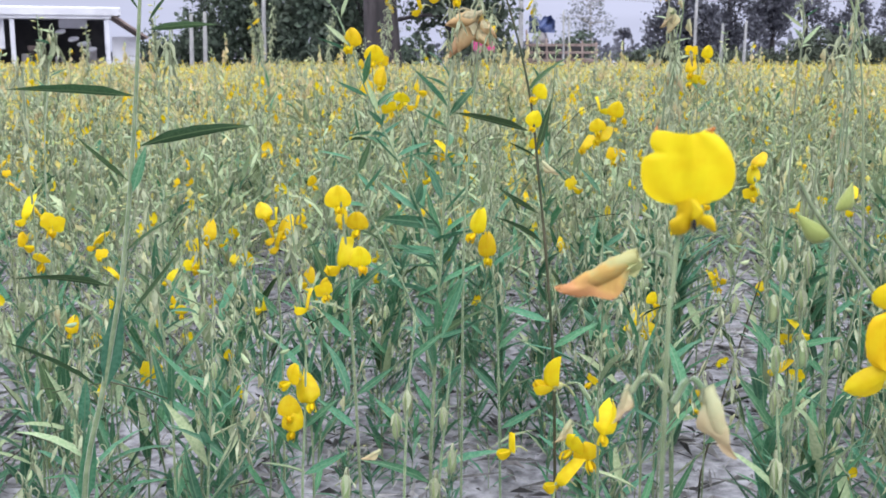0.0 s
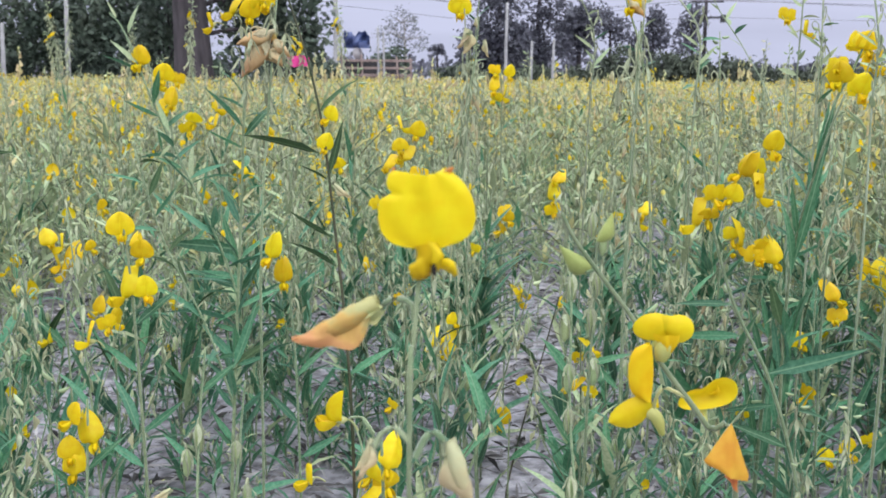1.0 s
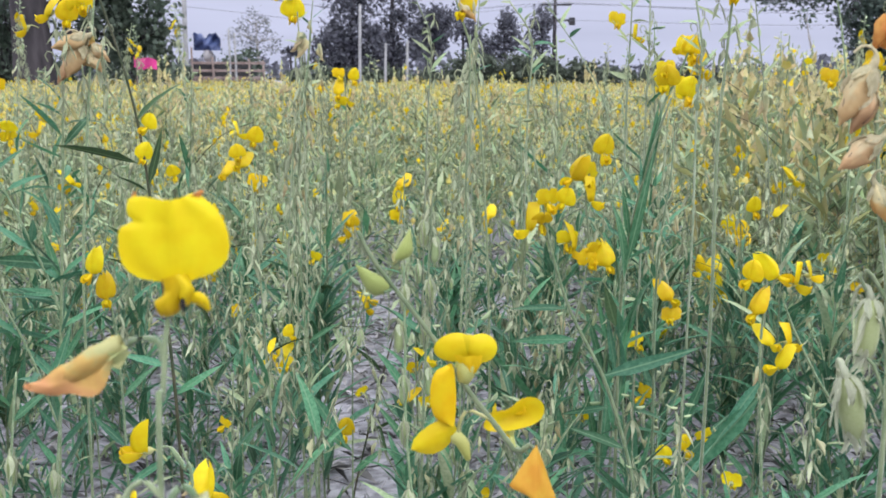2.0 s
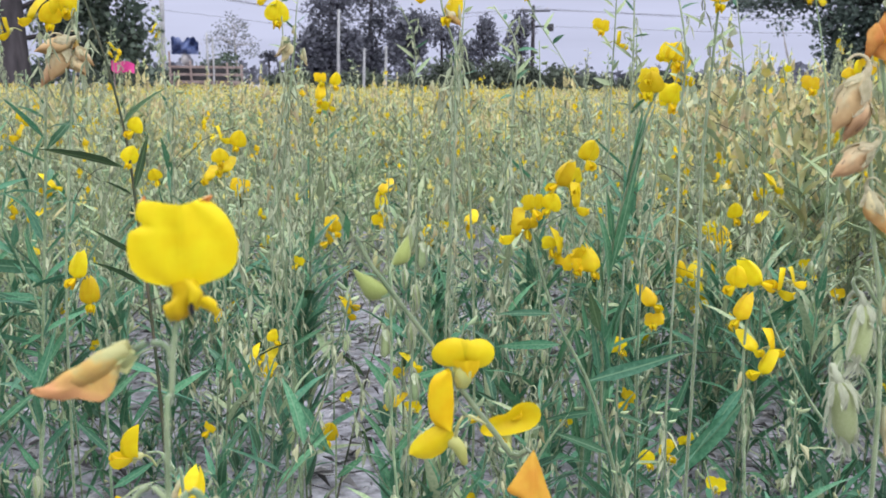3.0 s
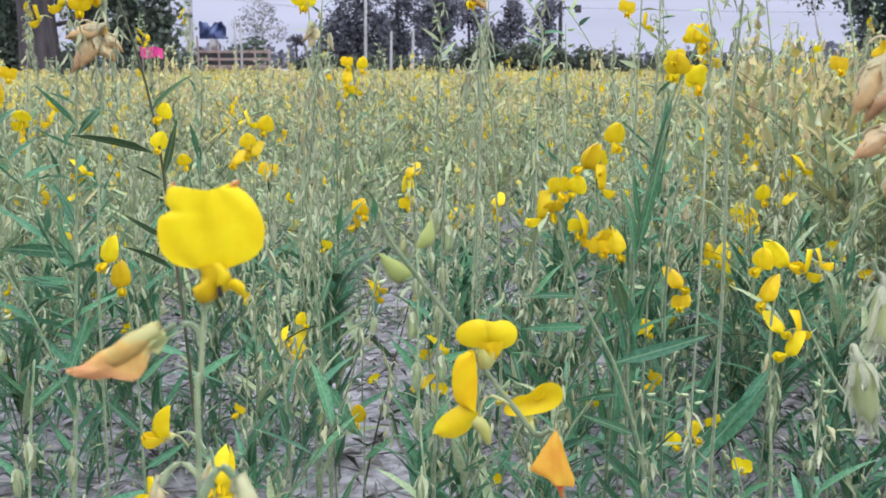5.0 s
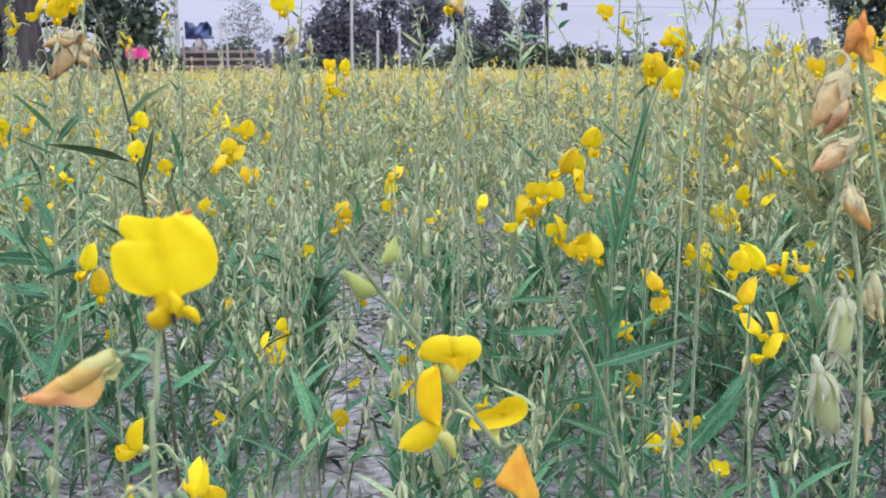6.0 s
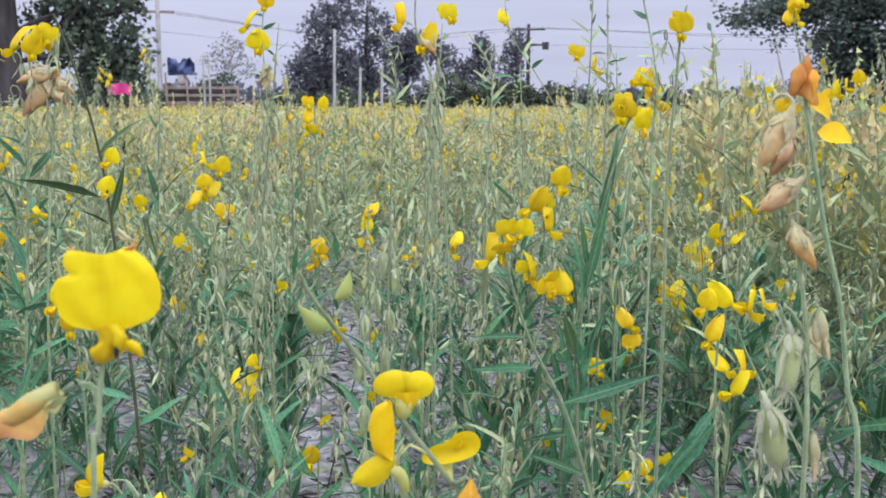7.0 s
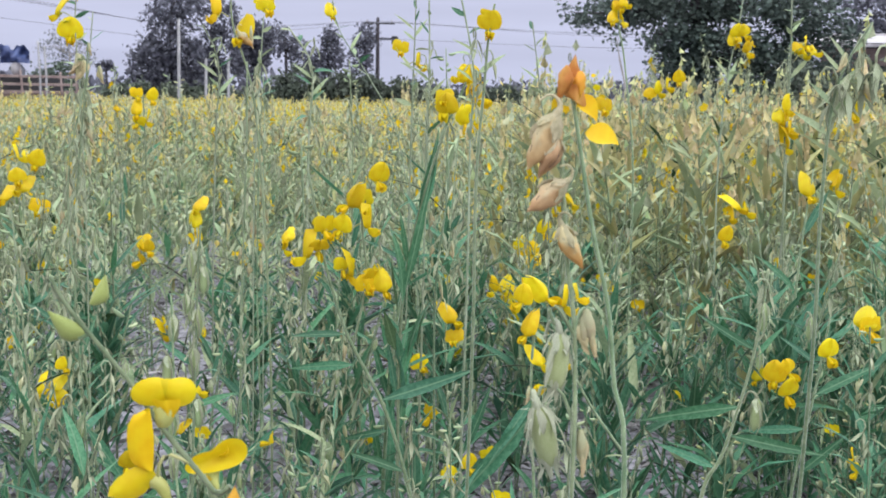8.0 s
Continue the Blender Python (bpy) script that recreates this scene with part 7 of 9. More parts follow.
# the thin plant with dry leaves
p = Hemp((0.131, 1.536, 0), "tall thin plant with a yellow top flower and dry leaves")
p.stem([(0.131, 1.536, -0.01), (0.131, 1.531, 0.132), (0.131, 1.526, 0.263), (0.132, 1.558, 0.496), (0.129, 1.583, 0.666), (0.125, 1.596, 0.759), (0.131, 1.604, 0.822)], 0.0025, 0.00135, mat=STEM_PALE)
p.leafy([(0.129, 1.583, 0.666), (0.125, 1.596, 0.759), (0.131, 1.604, 0.822)], 9, 0.0, 1.0, 0.026, 0.26, "leaf_pale", 101)
p.flower((0.118, 1.595, 0.74), 0.033, 5, 20, 5, 0)
p.bloom((0.129, 1.601, 0.798), 0.024, 0, 30, 15, 2)
p.bloom((0.104, 1.601, 0.769), 0.022, -80, 20, -12, 1)
p.withered((0.132, 1.589, 0.717), (0.126, 1.585, 0.682), "withered_beige", 0, 1.5)
p.withered((0.135, 1.588, 0.715), (0.116, 1.588, 0.69), "withered_beige", 50, 1.4)
p.withered((0.14, 1.59, 0.732), (0.145, 1.587, 0.715), "withered_beige", 0, 1.0)
p.shred((0.134, 1.583, 0.674), 0.03, 0)
p.shred((0.139, 1.579, 0.651), 0.03, 70)
p.shred((0.134, 1.576, 0.628), 0.03, 140)

# a tall pale plant
p = Hemp((0.637, 1.678, 0), "tall pale plant with few buds against the sky")
p.stem([(0.637, 1.678, -0.01), (0.627, 1.673, 0.193), (0.621, 1.668, 0.386), (0.599, 1.701, 0.597), (0.557, 1.721, 0.693), (0.51, 1.74, 0.772), (0.499, 1.753, 0.851)], 0.00225, 0.00108, mat=STEM_PALE)
p.leafy([(0.557, 1.721, 0.693), (0.51, 1.74, 0.772), (0.499, 1.753, 0.851)], 9, 0.0, 1.0, 0.026, 0.26, "leaf_pale", 102)
p.bloom((0.5, 1.744, 0.79), 0.02, 0, 20, -5, 1)
p.leaf((0.51, 1.74, 0.772), (0.498, 1.746, 0.798), 0.15, -50, "leaf_pale", 0)
p.leaf((0.527, 1.732, 0.737), (0.545, 1.734, 0.772), 0.15, 60, "leaf_pale", 1)

# a tall pale plant with flowers
p = Hemp((0.532, 1.441, 0), "tall pale plant with small yellow flowers")
p.stem([(0.532, 1.441, -0.01), (0.538, 1.436, 0.213), (0.541, 1.431, 0.427), (0.553, 1.461, 0.652), (0.558, 1.47, 0.727), (0.564, 1.483, 0.825)], 0.0025, 0.00135, mat=STEM_PALE)
p.leafy([(0.553, 1.461, 0.652), (0.558, 1.47, 0.727), (0.564, 1.483, 0.825)], 9, 0.0, 1.0, 0.026, 0.26, "leaf_pale", 103)
p.bloom((0.539, 1.473, 0.729), 0.022, 0, 25, 12, 3)
p.bloom((0.563, 1.467, 0.711), 0.022, 60, 20, -18, 0)
p.bloom((0.627, 1.454, 0.69), 0.026, 10, 20, -15, 2)
p.bloom((0.644, 1.448, 0.667), 0.03, 40, 20, -21, 3)
p.bloom((0.596, 1.453, 0.649), 0.028, -30, 20, 5, 2)
p.bloom((0.627, 1.446, 0.634), 0.03, 20, 20, -22, 2)
p.leaf((0.558, 1.474, 0.757), (0.533, 1.482, 0.78), 0.13, -50, "leaf_pale", 0)
p.leaf((0.558, 1.473, 0.746), (0.578, 1.474, 0.776), 0.13, 67, "leaf_pale", 1)
p.leaf((0.554, 1.468, 0.705), (0.532, 1.475, 0.731), 0.13, -59, "leaf_pale", 2)

# a tall seed stalk
p = Hemp((0.295, 1.63, 0), "tall pale grey-green seed stalk rising over the crop")
p.stem([(0.295, 1.63, -0.01), (0.299, 1.625, 0.201), (0.302, 1.62, 0.402), (0.311, 1.646, 0.6), (0.318, 1.66, 0.708), (0.298, 1.671, 0.766)], 0.00275, 0.00162, mat=STEM_PALE)
p.leafy([(0.311, 1.646, 0.6), (0.318, 1.66, 0.708), (0.298, 1.671, 0.766)], 9, 0.0, 1.0, 0.026, 0.26, "leaf_pale", 104)
p.shred((0.323, 1.664, 0.741), 0.018, 0)
p.shred((0.313, 1.662, 0.719), 0.018, 70)
p.shred((0.322, 1.658, 0.698), 0.018, 140)
p.shred((0.312, 1.656, 0.676), 0.018, 210)
p.shred((0.322, 1.652, 0.655), 0.018, 280)
p.shred((0.311, 1.651, 0.633), 0.018, 350)
p.shred((0.321, 1.646, 0.612), 0.018, 60)
p.leaf((0.317, 1.658, 0.691), (0.289, 1.666, 0.716), 0.15, -50, "leaf_pale", 0)
p.leaf((0.317, 1.654, 0.667), (0.342, 1.655, 0.7), 0.15, 67, "leaf_pale", 1)

# a tall seed stalk
p = Hemp((0.376, 1.317, 0), "tall pale grey-green seed stalk rising over the crop")
p.stem([(0.376, 1.317, -0.01), (0.38, 1.312, 0.226), (0.383, 1.307, 0.452), (0.39, 1.328, 0.614), (0.396, 1.339, 0.701), (0.37, 1.35, 0.748)], 0.00275, 0.00162, mat=STEM_PALE)
p.leafy([(0.39, 1.328, 0.614), (0.396, 1.339, 0.701), (0.37, 1.35, 0.748)], 9, 0.0, 1.0, 0.026, 0.26, "leaf_pale", 105)
p.shred((0.4, 1.342, 0.728), 0.018, 0)
p.shred((0.392, 1.341, 0.71), 0.018, 70)
p.shred((0.4, 1.338, 0.693), 0.018, 140)
p.shred((0.391, 1.337, 0.675), 0.018, 210)
p.shred((0.399, 1.333, 0.658), 0.018, 280)
p.shred((0.391, 1.332, 0.641), 0.018, 350)
p.shred((0.398, 1.328, 0.623), 0.018, 60)
p.leaf((0.396, 1.338, 0.688), (0.373, 1.344, 0.708), 0.15, -50, "leaf_pale", 0)
p.leaf((0.395, 1.335, 0.667), (0.416, 1.335, 0.694), 0.15, 67, "leaf_pale", 1)

# a tall seed stalk
p = Hemp((0.527, 1.342, 0), "tall pale grey-green seed stalk rising over the crop")
p.stem([(0.527, 1.342, -0.01), (0.532, 1.337, 0.222), (0.535, 1.332, 0.444), (0.543, 1.354, 0.612), (0.549, 1.366, 0.702), (0.551, 1.38, 0.807)], 0.00275, 0.00162, mat=STEM_PALE)
p.leafy([(0.543, 1.354, 0.612), (0.549, 1.366, 0.702), (0.551, 1.38, 0.807)], 9, 0.0, 1.0, 0.026, 0.26, "leaf_pale", 106)
p.shred((0.554, 1.369, 0.73), 0.018, 0)
p.shred((0.545, 1.368, 0.712), 0.018, 70)
p.shred((0.553, 1.364, 0.694), 0.018, 140)
p.shred((0.544, 1.363, 0.676), 0.018, 210)
p.shred((0.552, 1.359, 0.658), 0.018, 280)
p.shred((0.543, 1.358, 0.64), 0.018, 350)
p.shred((0.551, 1.354, 0.621), 0.018, 60)
p.leaf((0.549, 1.364, 0.688), (0.525, 1.371, 0.709), 0.15, -50, "leaf_pale", 0)
p.leaf((0.548, 1.361, 0.668), (0.57, 1.362, 0.695), 0.15, 67, "leaf_pale", 1)

# a tall seed stalk
p = Hemp((0.534, 1.191, 0), "tall pale grey-green seed stalk rising over the crop")
p.stem([(0.534, 1.191, -0.01), (0.539, 1.186, 0.234), (0.542, 1.181, 0.469), (0.549, 1.201, 0.618), (0.555, 1.211, 0.699), (0.541, 1.226, 0.792)], 0.00275, 0.00162, mat=STEM_PALE)
p.leafy([(0.549, 1.201, 0.618), (0.555, 1.211, 0.699), (0.541, 1.226, 0.792)], 9, 0.0, 1.0, 0.026, 0.26, "leaf_pale", 107)
p.shred((0.559, 1.214, 0.724), 0.018, 0)
p.shred((0.551, 1.213, 0.708), 0.018, 70)
p.shred((0.558, 1.209, 0.691), 0.018, 140)
p.shred((0.55, 1.208, 0.675), 0.018, 210)
p.shred((0.557, 1.205, 0.659), 0.018, 280)
p.shred((0.55, 1.204, 0.643), 0.018, 350)
p.shred((0.557, 1.201, 0.627), 0.018, 60)
p.leaf((0.554, 1.209, 0.687), (0.533, 1.215, 0.705), 0.15, -50, "leaf_pale", 0)
p.leaf((0.554, 1.207, 0.668), (0.573, 1.207, 0.693), 0.15, 67, "leaf_pale", 1)

# the leafy plant with flowers
p = Hemp((0.794, 0.962, 0), "leafy plant with yellow flowers beside grey soil")
p.stem([(0.794, 0.962, -0.01), (0.808, 0.957, 0.136), (0.816, 0.952, 0.271), (0.841, 0.959, 0.375), (0.86, 0.966, 0.455)], 0.0022, 0.001)
p.flower((0.856, 0.961, 0.415), 0.024, 0, 25, 0, 0)
p.bloom((0.817, 0.97, 0.397), 0.022, 10, 20, -23, 0)
p.bloom((0.803, 0.973, 0.389), 0.024, -40, 15, 0, 2)
p.bloom((0.815, 0.968, 0.375), 0.024, 0, 40, -2, 2)
p.bloom((0.898, 0.952, 0.441), 0.024, 0, 30, 0, 3)
p.bloom((0.892, 0.954, 0.444), 0.024, -40, 0, 8, 1)
p.leaf((0.841, 0.959, 0.375), (0.908, 0.944, 0.41), 0.14, 50, "leaf", 0)
p.leaf((0.832, 0.957, 0.341), (0.769, 0.977, 0.34), 0.14, -67, "leaf", 1)
p.leaf((0.823, 0.953, 0.295), (0.873, 0.944, 0.336), 0.14, 59, "leaf", 2)
p.leaf((0.847, 0.962, 0.404), (0.81, 0.978, 0.437), 0.14, -51, "leaf", 0)

# the slanting plant with pods
p = Hemp((0.677, 0.946, 0), "leafy plant with hanging pods on a slanting stem")
p.stem([(0.677, 0.946, -0.01), (0.693, 0.941, 0.144), (0.703, 0.936, 0.288), (0.725, 0.936, 0.333), (0.754, 0.94, 0.42), (0.772, 0.948, 0.507)], 0.0026, 0.0012)
p.pod((0.767, 0.945, 0.477), 0.03, 0, 0, 0)
p.pod((0.81, 0.93, 0.464), 0.024, 0, 0, 0)
p.pod((0.758, 0.934, 0.385), 0.034, 30, 0, 0)
p.pod((0.762, 0.94, 0.431), 0.02, 0, 0, 0)
p.leaf((0.754, 0.94, 0.42), (0.786, 0.936, 0.459), 0.13, 30, "leaf", 0)
p.leaf((0.742, 0.937, 0.377), (0.647, 0.965, 0.364), 0.13, -67, "leaf", 1)
p.leaf((0.731, 0.937, 0.349), (0.814, 0.908, 0.329), 0.13, 59, "leaf", 2)
p.leaf((0.763, 0.944, 0.464), (0.792, 0.94, 0.497), 0.13, 51, "leaf", 0)
p.leaf((0.719, 0.935, 0.317), (0.663, 0.957, 0.343), 0.13, -68, "leaf", 1)
p.leaf((0.757, 0.941, 0.431), (0.702, 0.963, 0.463), 0.13, -60, "leaf", 2)
p.shred((0.767, 0.948, 0.496), 0.025, 0)
p.shred((0.771, 0.945, 0.488), 0.025, 70)

# the upright plant with flowers
p = Hemp((1.043, 1.292, 0), "plant with yellow flowers and upright stem")
p.stem([(1.043, 1.292, -0.01), (1.045, 1.287, 0.063), (1.046, 1.282, 0.126), (1.06, 1.31, 0.344), (1.079, 1.325, 0.484), (1.096, 1.334, 0.577)], 0.0026, 0.0012)
p.bloom((1.088, 1.331, 0.542), 0.027, 0, 25, 2, 1)
p.bloom((1.125, 1.321, 0.55), 0.024, 40, 30, -4, 2)
p.bloom((1.118, 1.324, 0.558), 0.024, 90, 30, -20, 2)
p.bloom((0.982, 1.359, 0.509), 0.024, 90, 15, -21, 0)
p.bloom((0.994, 1.357, 0.521), 0.024, 60, 0, -6, 1)
p.bloom((0.974, 1.357, 0.478), 0.024, 0, 30, 15, 2)
p.bloom((1.005, 1.353, 0.517), 0.024, 60, 15, -7, 3)
p.leaf((1.079, 1.325, 0.484), (1.118, 1.324, 0.554), 0.13, 50, "leaf", 0)
p.leaf((1.069, 1.317, 0.406), (1.026, 1.339, 0.467), 0.13, -50, "leaf", 1)
p.leaf((1.06, 1.31, 0.344), (1.114, 1.305, 0.422), 0.13, 40, "leaf", 2)
p.leaf((1.059, 1.304, 0.298), (1.008, 1.328, 0.359), 0.13, -51, "leaf", 0)

# a tall pale plant with top flowers
p = Hemp((1.162, 1.71, 0), "tall pale plant with yellow top flowers")
p.stem([(1.162, 1.71, -0.01), (1.168, 1.705, 0.176), (1.171, 1.7, 0.353), (1.184, 1.726, 0.549), (1.202, 1.742, 0.697), (1.223, 1.749, 0.785), (1.238, 1.756, 0.864)], 0.0035, 0.00189, mat=STEM_PALE)
p.leafy([(1.202, 1.742, 0.697), (1.223, 1.749, 0.785), (1.238, 1.756, 0.864)], 9, 0.0, 1.0, 0.026, 0.26, "leaf_pale", 108)
p.bloom((1.235, 1.745, 0.783), 0.026, 0, 20, -13, 0)
p.bloom((1.22, 1.747, 0.766), 0.026, -20, 0, -15, 2)
p.bloom((1.238, 1.739, 0.754), 0.026, 20, 30, -9, 0)
p.bloom((1.218, 1.749, 0.78), 0.026, 0, 30, 14, 2)
p.leaf((1.207, 1.742, 0.706), (1.184, 1.755, 0.745), 0.15, -50, "leaf_pale", 0)
p.leaf((1.202, 1.742, 0.697), (1.227, 1.742, 0.746), 0.15, 67, "leaf_pale", 1)

# a tall pale plant with a flower knot
p = Hemp((1.218, 1.603, 0), "tall pale plant with a knot of yellow flowers")
p.stem([(1.218, 1.603, -0.01), (1.226, 1.598, 0.232), (1.231, 1.593, 0.464), (1.245, 1.619, 0.669), (1.252, 1.63, 0.762), (1.256, 1.643, 0.855)], 0.00375, 0.00216, mat=STEM_PALE)
p.leafy([(1.245, 1.619, 0.669), (1.252, 1.63, 0.762), (1.256, 1.643, 0.855)], 9, 0.0, 1.0, 0.026, 0.26, "leaf_pale", 109)
p.bloom((1.261, 1.626, 0.753), 0.024, -30, 0, 16, 3)
p.bloom((1.275, 1.624, 0.762), 0.024, 60, 30, 24, 3)
p.bloom((1.288, 1.617, 0.749), 0.024, 30, 0, -10, 3)
p.bloom((1.27, 1.622, 0.744), 0.024, 90, 0, -4, 3)
p.leaf((1.249, 1.623, 0.706), (1.288, 1.618, 0.753), 0.14, 50, "leaf_pale", 0)
p.leaf((1.253, 1.633, 0.781), (1.276, 1.631, 0.814), 0.14, 60, "leaf_pale", 1)

# the pale bushy plant
p = Hemp((0.771, 0.894, 0), "pale dry bushy plant with curled leaves")
p.stem([(0.771, 0.894, -0.01), (0.777, 0.889, 0.227), (0.781, 0.884, 0.454), (0.789, 0.897, 0.557), (0.802, 0.909, 0.661), (0.818, 0.911, 0.707), (0.841, 0.909, 0.744)], 0.0022, 0.001)
p.leaf((0.818, 0.911, 0.707), (0.804, 0.919, 0.733), 0.17, -50, "leaf_pale", 0)
p.leaf((0.823, 0.91, 0.715), (0.844, 0.908, 0.744), 0.17, 67, "leaf_pale", 1)
p.leaf((0.813, 0.911, 0.697), (0.793, 0.92, 0.717), 0.17, -59, "leaf_pale", 2)
p.leaf((0.807, 0.91, 0.681), (0.833, 0.906, 0.708), 0.17, 51, "leaf_pale", 0)
p.leaf((0.804, 0.909, 0.666), (0.787, 0.918, 0.691), 0.17, -68, "leaf_pale", 1)
p.leaf((0.812, 0.91, 0.692), (0.837, 0.902, 0.687), 0.17, 60, "leaf_pale", 2)
p.leaf((0.801, 0.908, 0.655), (0.822, 0.905, 0.682), 0.17, 52, "leaf_pale", 0)
p.leaf((0.799, 0.907, 0.64), (0.772, 0.919, 0.665), 0.17, -69, "leaf_pale", 1)
p.shred((0.818, 0.909, 0.697), 0.032, 0)
p.shred((0.807, 0.911, 0.687), 0.032, 70)
p.shred((0.828, 0.907, 0.702), 0.032, 140)
p.shred((0.802, 0.91, 0.671), 0.032, 210)
p.shred((0.817, 0.907, 0.681), 0.032, 280)
p.shred((0.833, 0.908, 0.718), 0.032, 350)
p.shred((0.837, 0.903, 0.697), 0.032, 60)
p.shred((0.812, 0.907, 0.671), 0.032, 130)
p.shred((0.83, 0.903, 0.682), 0.032, 200)
p.shred((0.843, 0.903, 0.708), 0.032, 270)
p.withered((0.818, 0.912, 0.715), (0.808, 0.912, 0.697), "withered_beige", 0, 0.9)
p.withered((0.832, 0.904, 0.692), (0.837, 0.899, 0.671), "withered_beige", 40, 0.9)

# a plant with a tall flower head
p = Hemp((1.144, 1.96, 0), "plant with a tall head of yellow flowers over the crop")
p.stem([(1.144, 1.96, -0.01), (1.138, 1.955, 0.267), (1.134, 1.95, 0.534), (1.124, 1.984, 0.739), (1.115, 1.998, 0.815), (1.122, 2.006, 0.88)], 0.0026, 0.0012)
p.bloom((1.117, 2.001, 0.842), 0.026, 0, 15, -3, 3)
p.bloom((1.105, 2.001, 0.815), 0.026, -30, 15, -1, 1)
p.bloom((1.12, 1.997, 0.817), 0.026, 90, 30, 19, 1)
p.bloom((1.127, 1.999, 0.848), 0.026, 25, 0, -7, 0)
p.bloom((1.185, 1.956, 0.681), 0.026, 25, 15, -5, 2)
p.bloom((1.201, 1.953, 0.692), 0.026, 60, 15, -24, 0)
p.bloom((1.224, 1.947, 0.703), 0.026, -30, 30, -3, 2)
p.bloom((1.169, 1.96, 0.673), 0.026, -30, 0, 0, 0)

# the plant with a column of flowers
p = Hemp((1.096, 1.397, 0), "plant with a column of yellow flowers")
p.stem([(1.096, 1.397, -0.01), (1.099, 1.392, 0.119), (1.101, 1.387, 0.239), (1.112, 1.419, 0.471), (1.118, 1.437, 0.603), (1.121, 1.447, 0.678)], 0.002, 0.001)
p.bloom((1.121, 1.444, 0.657), 0.026, 25, 15, 10, 2)
p.bloom((1.114, 1.444, 0.64), 0.026, -30, 0, -3, 1)
p.bloom((1.124, 1.438, 0.624), 0.026, 60, 15, -23, 0)
p.bloom((1.117, 1.441, 0.632), 0.026, 60, 15, 8, 2)
p.bloom((1.119, 1.436, 0.603), 0.026, 90, 30, -11, 1)
p.bloom((1.216, 1.414, 0.656), 0.03, 0, 50, 6, 0)
p.bloom((1.233, 1.414, 0.688), 0.026, 20, 30, -14, 1)

# a plant strung with pods
p = Hemp((0.221, 1.022, 0), "plant strung with green pods")
p.stem([(0.221, 1.022, -0.01), (0.225, 1.017, 0.153), (0.227, 1.012, 0.307), (0.233, 1.028, 0.424), (0.237, 1.038, 0.5), (0.241, 1.044, 0.551)], 0.0018, 0.001)
p.pod((0.233, 1.044, 0.53), 0.026, 0, 0, 0)
p.pod((0.243, 1.038, 0.515), 0.026, 60, 0, 0)
p.pod((0.237, 1.035, 0.477), 0.028, 20, 0, 0)
p.pod((0.232, 1.031, 0.442), 0.03, 0, 0, 0)
p.pod((0.235, 1.023, 0.396), 0.028, 50, 0, 0)
p.pod((0.227, 1.04, 0.49), 0.02, 0, 0, 0)
p.shred((0.238, 1.044, 0.541), 0.016, 0)
p.shred((0.241, 1.041, 0.525), 0.016, 70)
p.shred((0.234, 1.032, 0.454), 0.016, 140)
p.leaf((0.233, 1.028, 0.424), (0.202, 1.041, 0.449), 0.15, -50, "leaf", 0)
p.leaf((0.23, 1.023, 0.389), (0.269, 1.014, 0.404), 0.15, 67, "leaf", 1)

# a plant strung with pods
p = Hemp((0.224, 1.012, 0), "plant strung with green pods")
p.stem([(0.224, 1.012, -0.01), (0.221, 1.007, 0.124), (0.219, 1.002, 0.249), (0.213, 1.018, 0.343), (0.214, 1.033, 0.425), (0.214, 1.044, 0.487)], 0.0018, 0.001)
p.pod((0.215, 1.042, 0.471), 0.028, 0, 0, 0)
p.pod((0.209, 1.034, 0.435), 0.028, 60, 0, 0)
p.pod((0.212, 1.026, 0.389), 0.03, 20, 0, 0)
p.pod((0.212, 1.019, 0.348), 0.026, 0, 0, 0)
p.pod((0.215, 1.008, 0.286), 0.032, 0, 0, 0)
p.leaf((0.214, 1.024, 0.374), (0.188, 1.027, 0.415), 0.17, -50, "leaf", 0)
p.leaf((0.215, 1.015, 0.322), (0.247, 1.025, 0.353), 0.17, 67, "leaf", 1)
p.leaf((0.225, 1.029, 0.394), (0.24, 1.035, 0.415), 0.17, 59, "leaf", 2)

# a plant strung with pods
p = Hemp((-0.134, 1.003, 0), "plant strung with green pods")
p.stem([(-0.134, 1.003, -0.01), (-0.133, 0.998, 0.115), (-0.133, 0.993, 0.229), (-0.132, 1.011, 0.328), (-0.127, 1.025, 0.403)], 0.002, 0.001)
p.pod((-0.133, 1.012, 0.333), 0.03, 0, 0, 0)
p.pod((-0.143, 1.006, 0.311), 0.028, 40, 0, 0)
p.pod((-0.098, 1.014, 0.317), 0.026, 0, 0, 0)
p.pod((-0.19, 0.988, 0.252), 0.03, 0, 0, 0)
p.pod((-0.104, 1.001, 0.249), 0.03, 0, 0, 0)
p.pod((-0.089, 1.009, 0.276), 0.026, 0, 0, 0)
p.stem([(-0.101, 0.998, 0.229), (-0.096, 1.013, 0.306), (-0.091, 1.025, 0.371)], 0.0016, 0.001, name="branch")
p.leaf((-0.132, 1.017, 0.36), (-0.097, 1.028, 0.392), 0.15, 50, "leaf", 0)
p.leaf((-0.132, 1.005, 0.295), (-0.166, 1.005, 0.328), 0.15, -67, "leaf", 1)
p.leaf((-0.102, 1.025, 0.382), (-0.077, 1.04, 0.441), 0.15, 30, "leaf", 2)
p.withered((-0.156, 0.997, 0.274), (-0.175, 0.993, 0.266), "withered_beige", 0, 1.0)

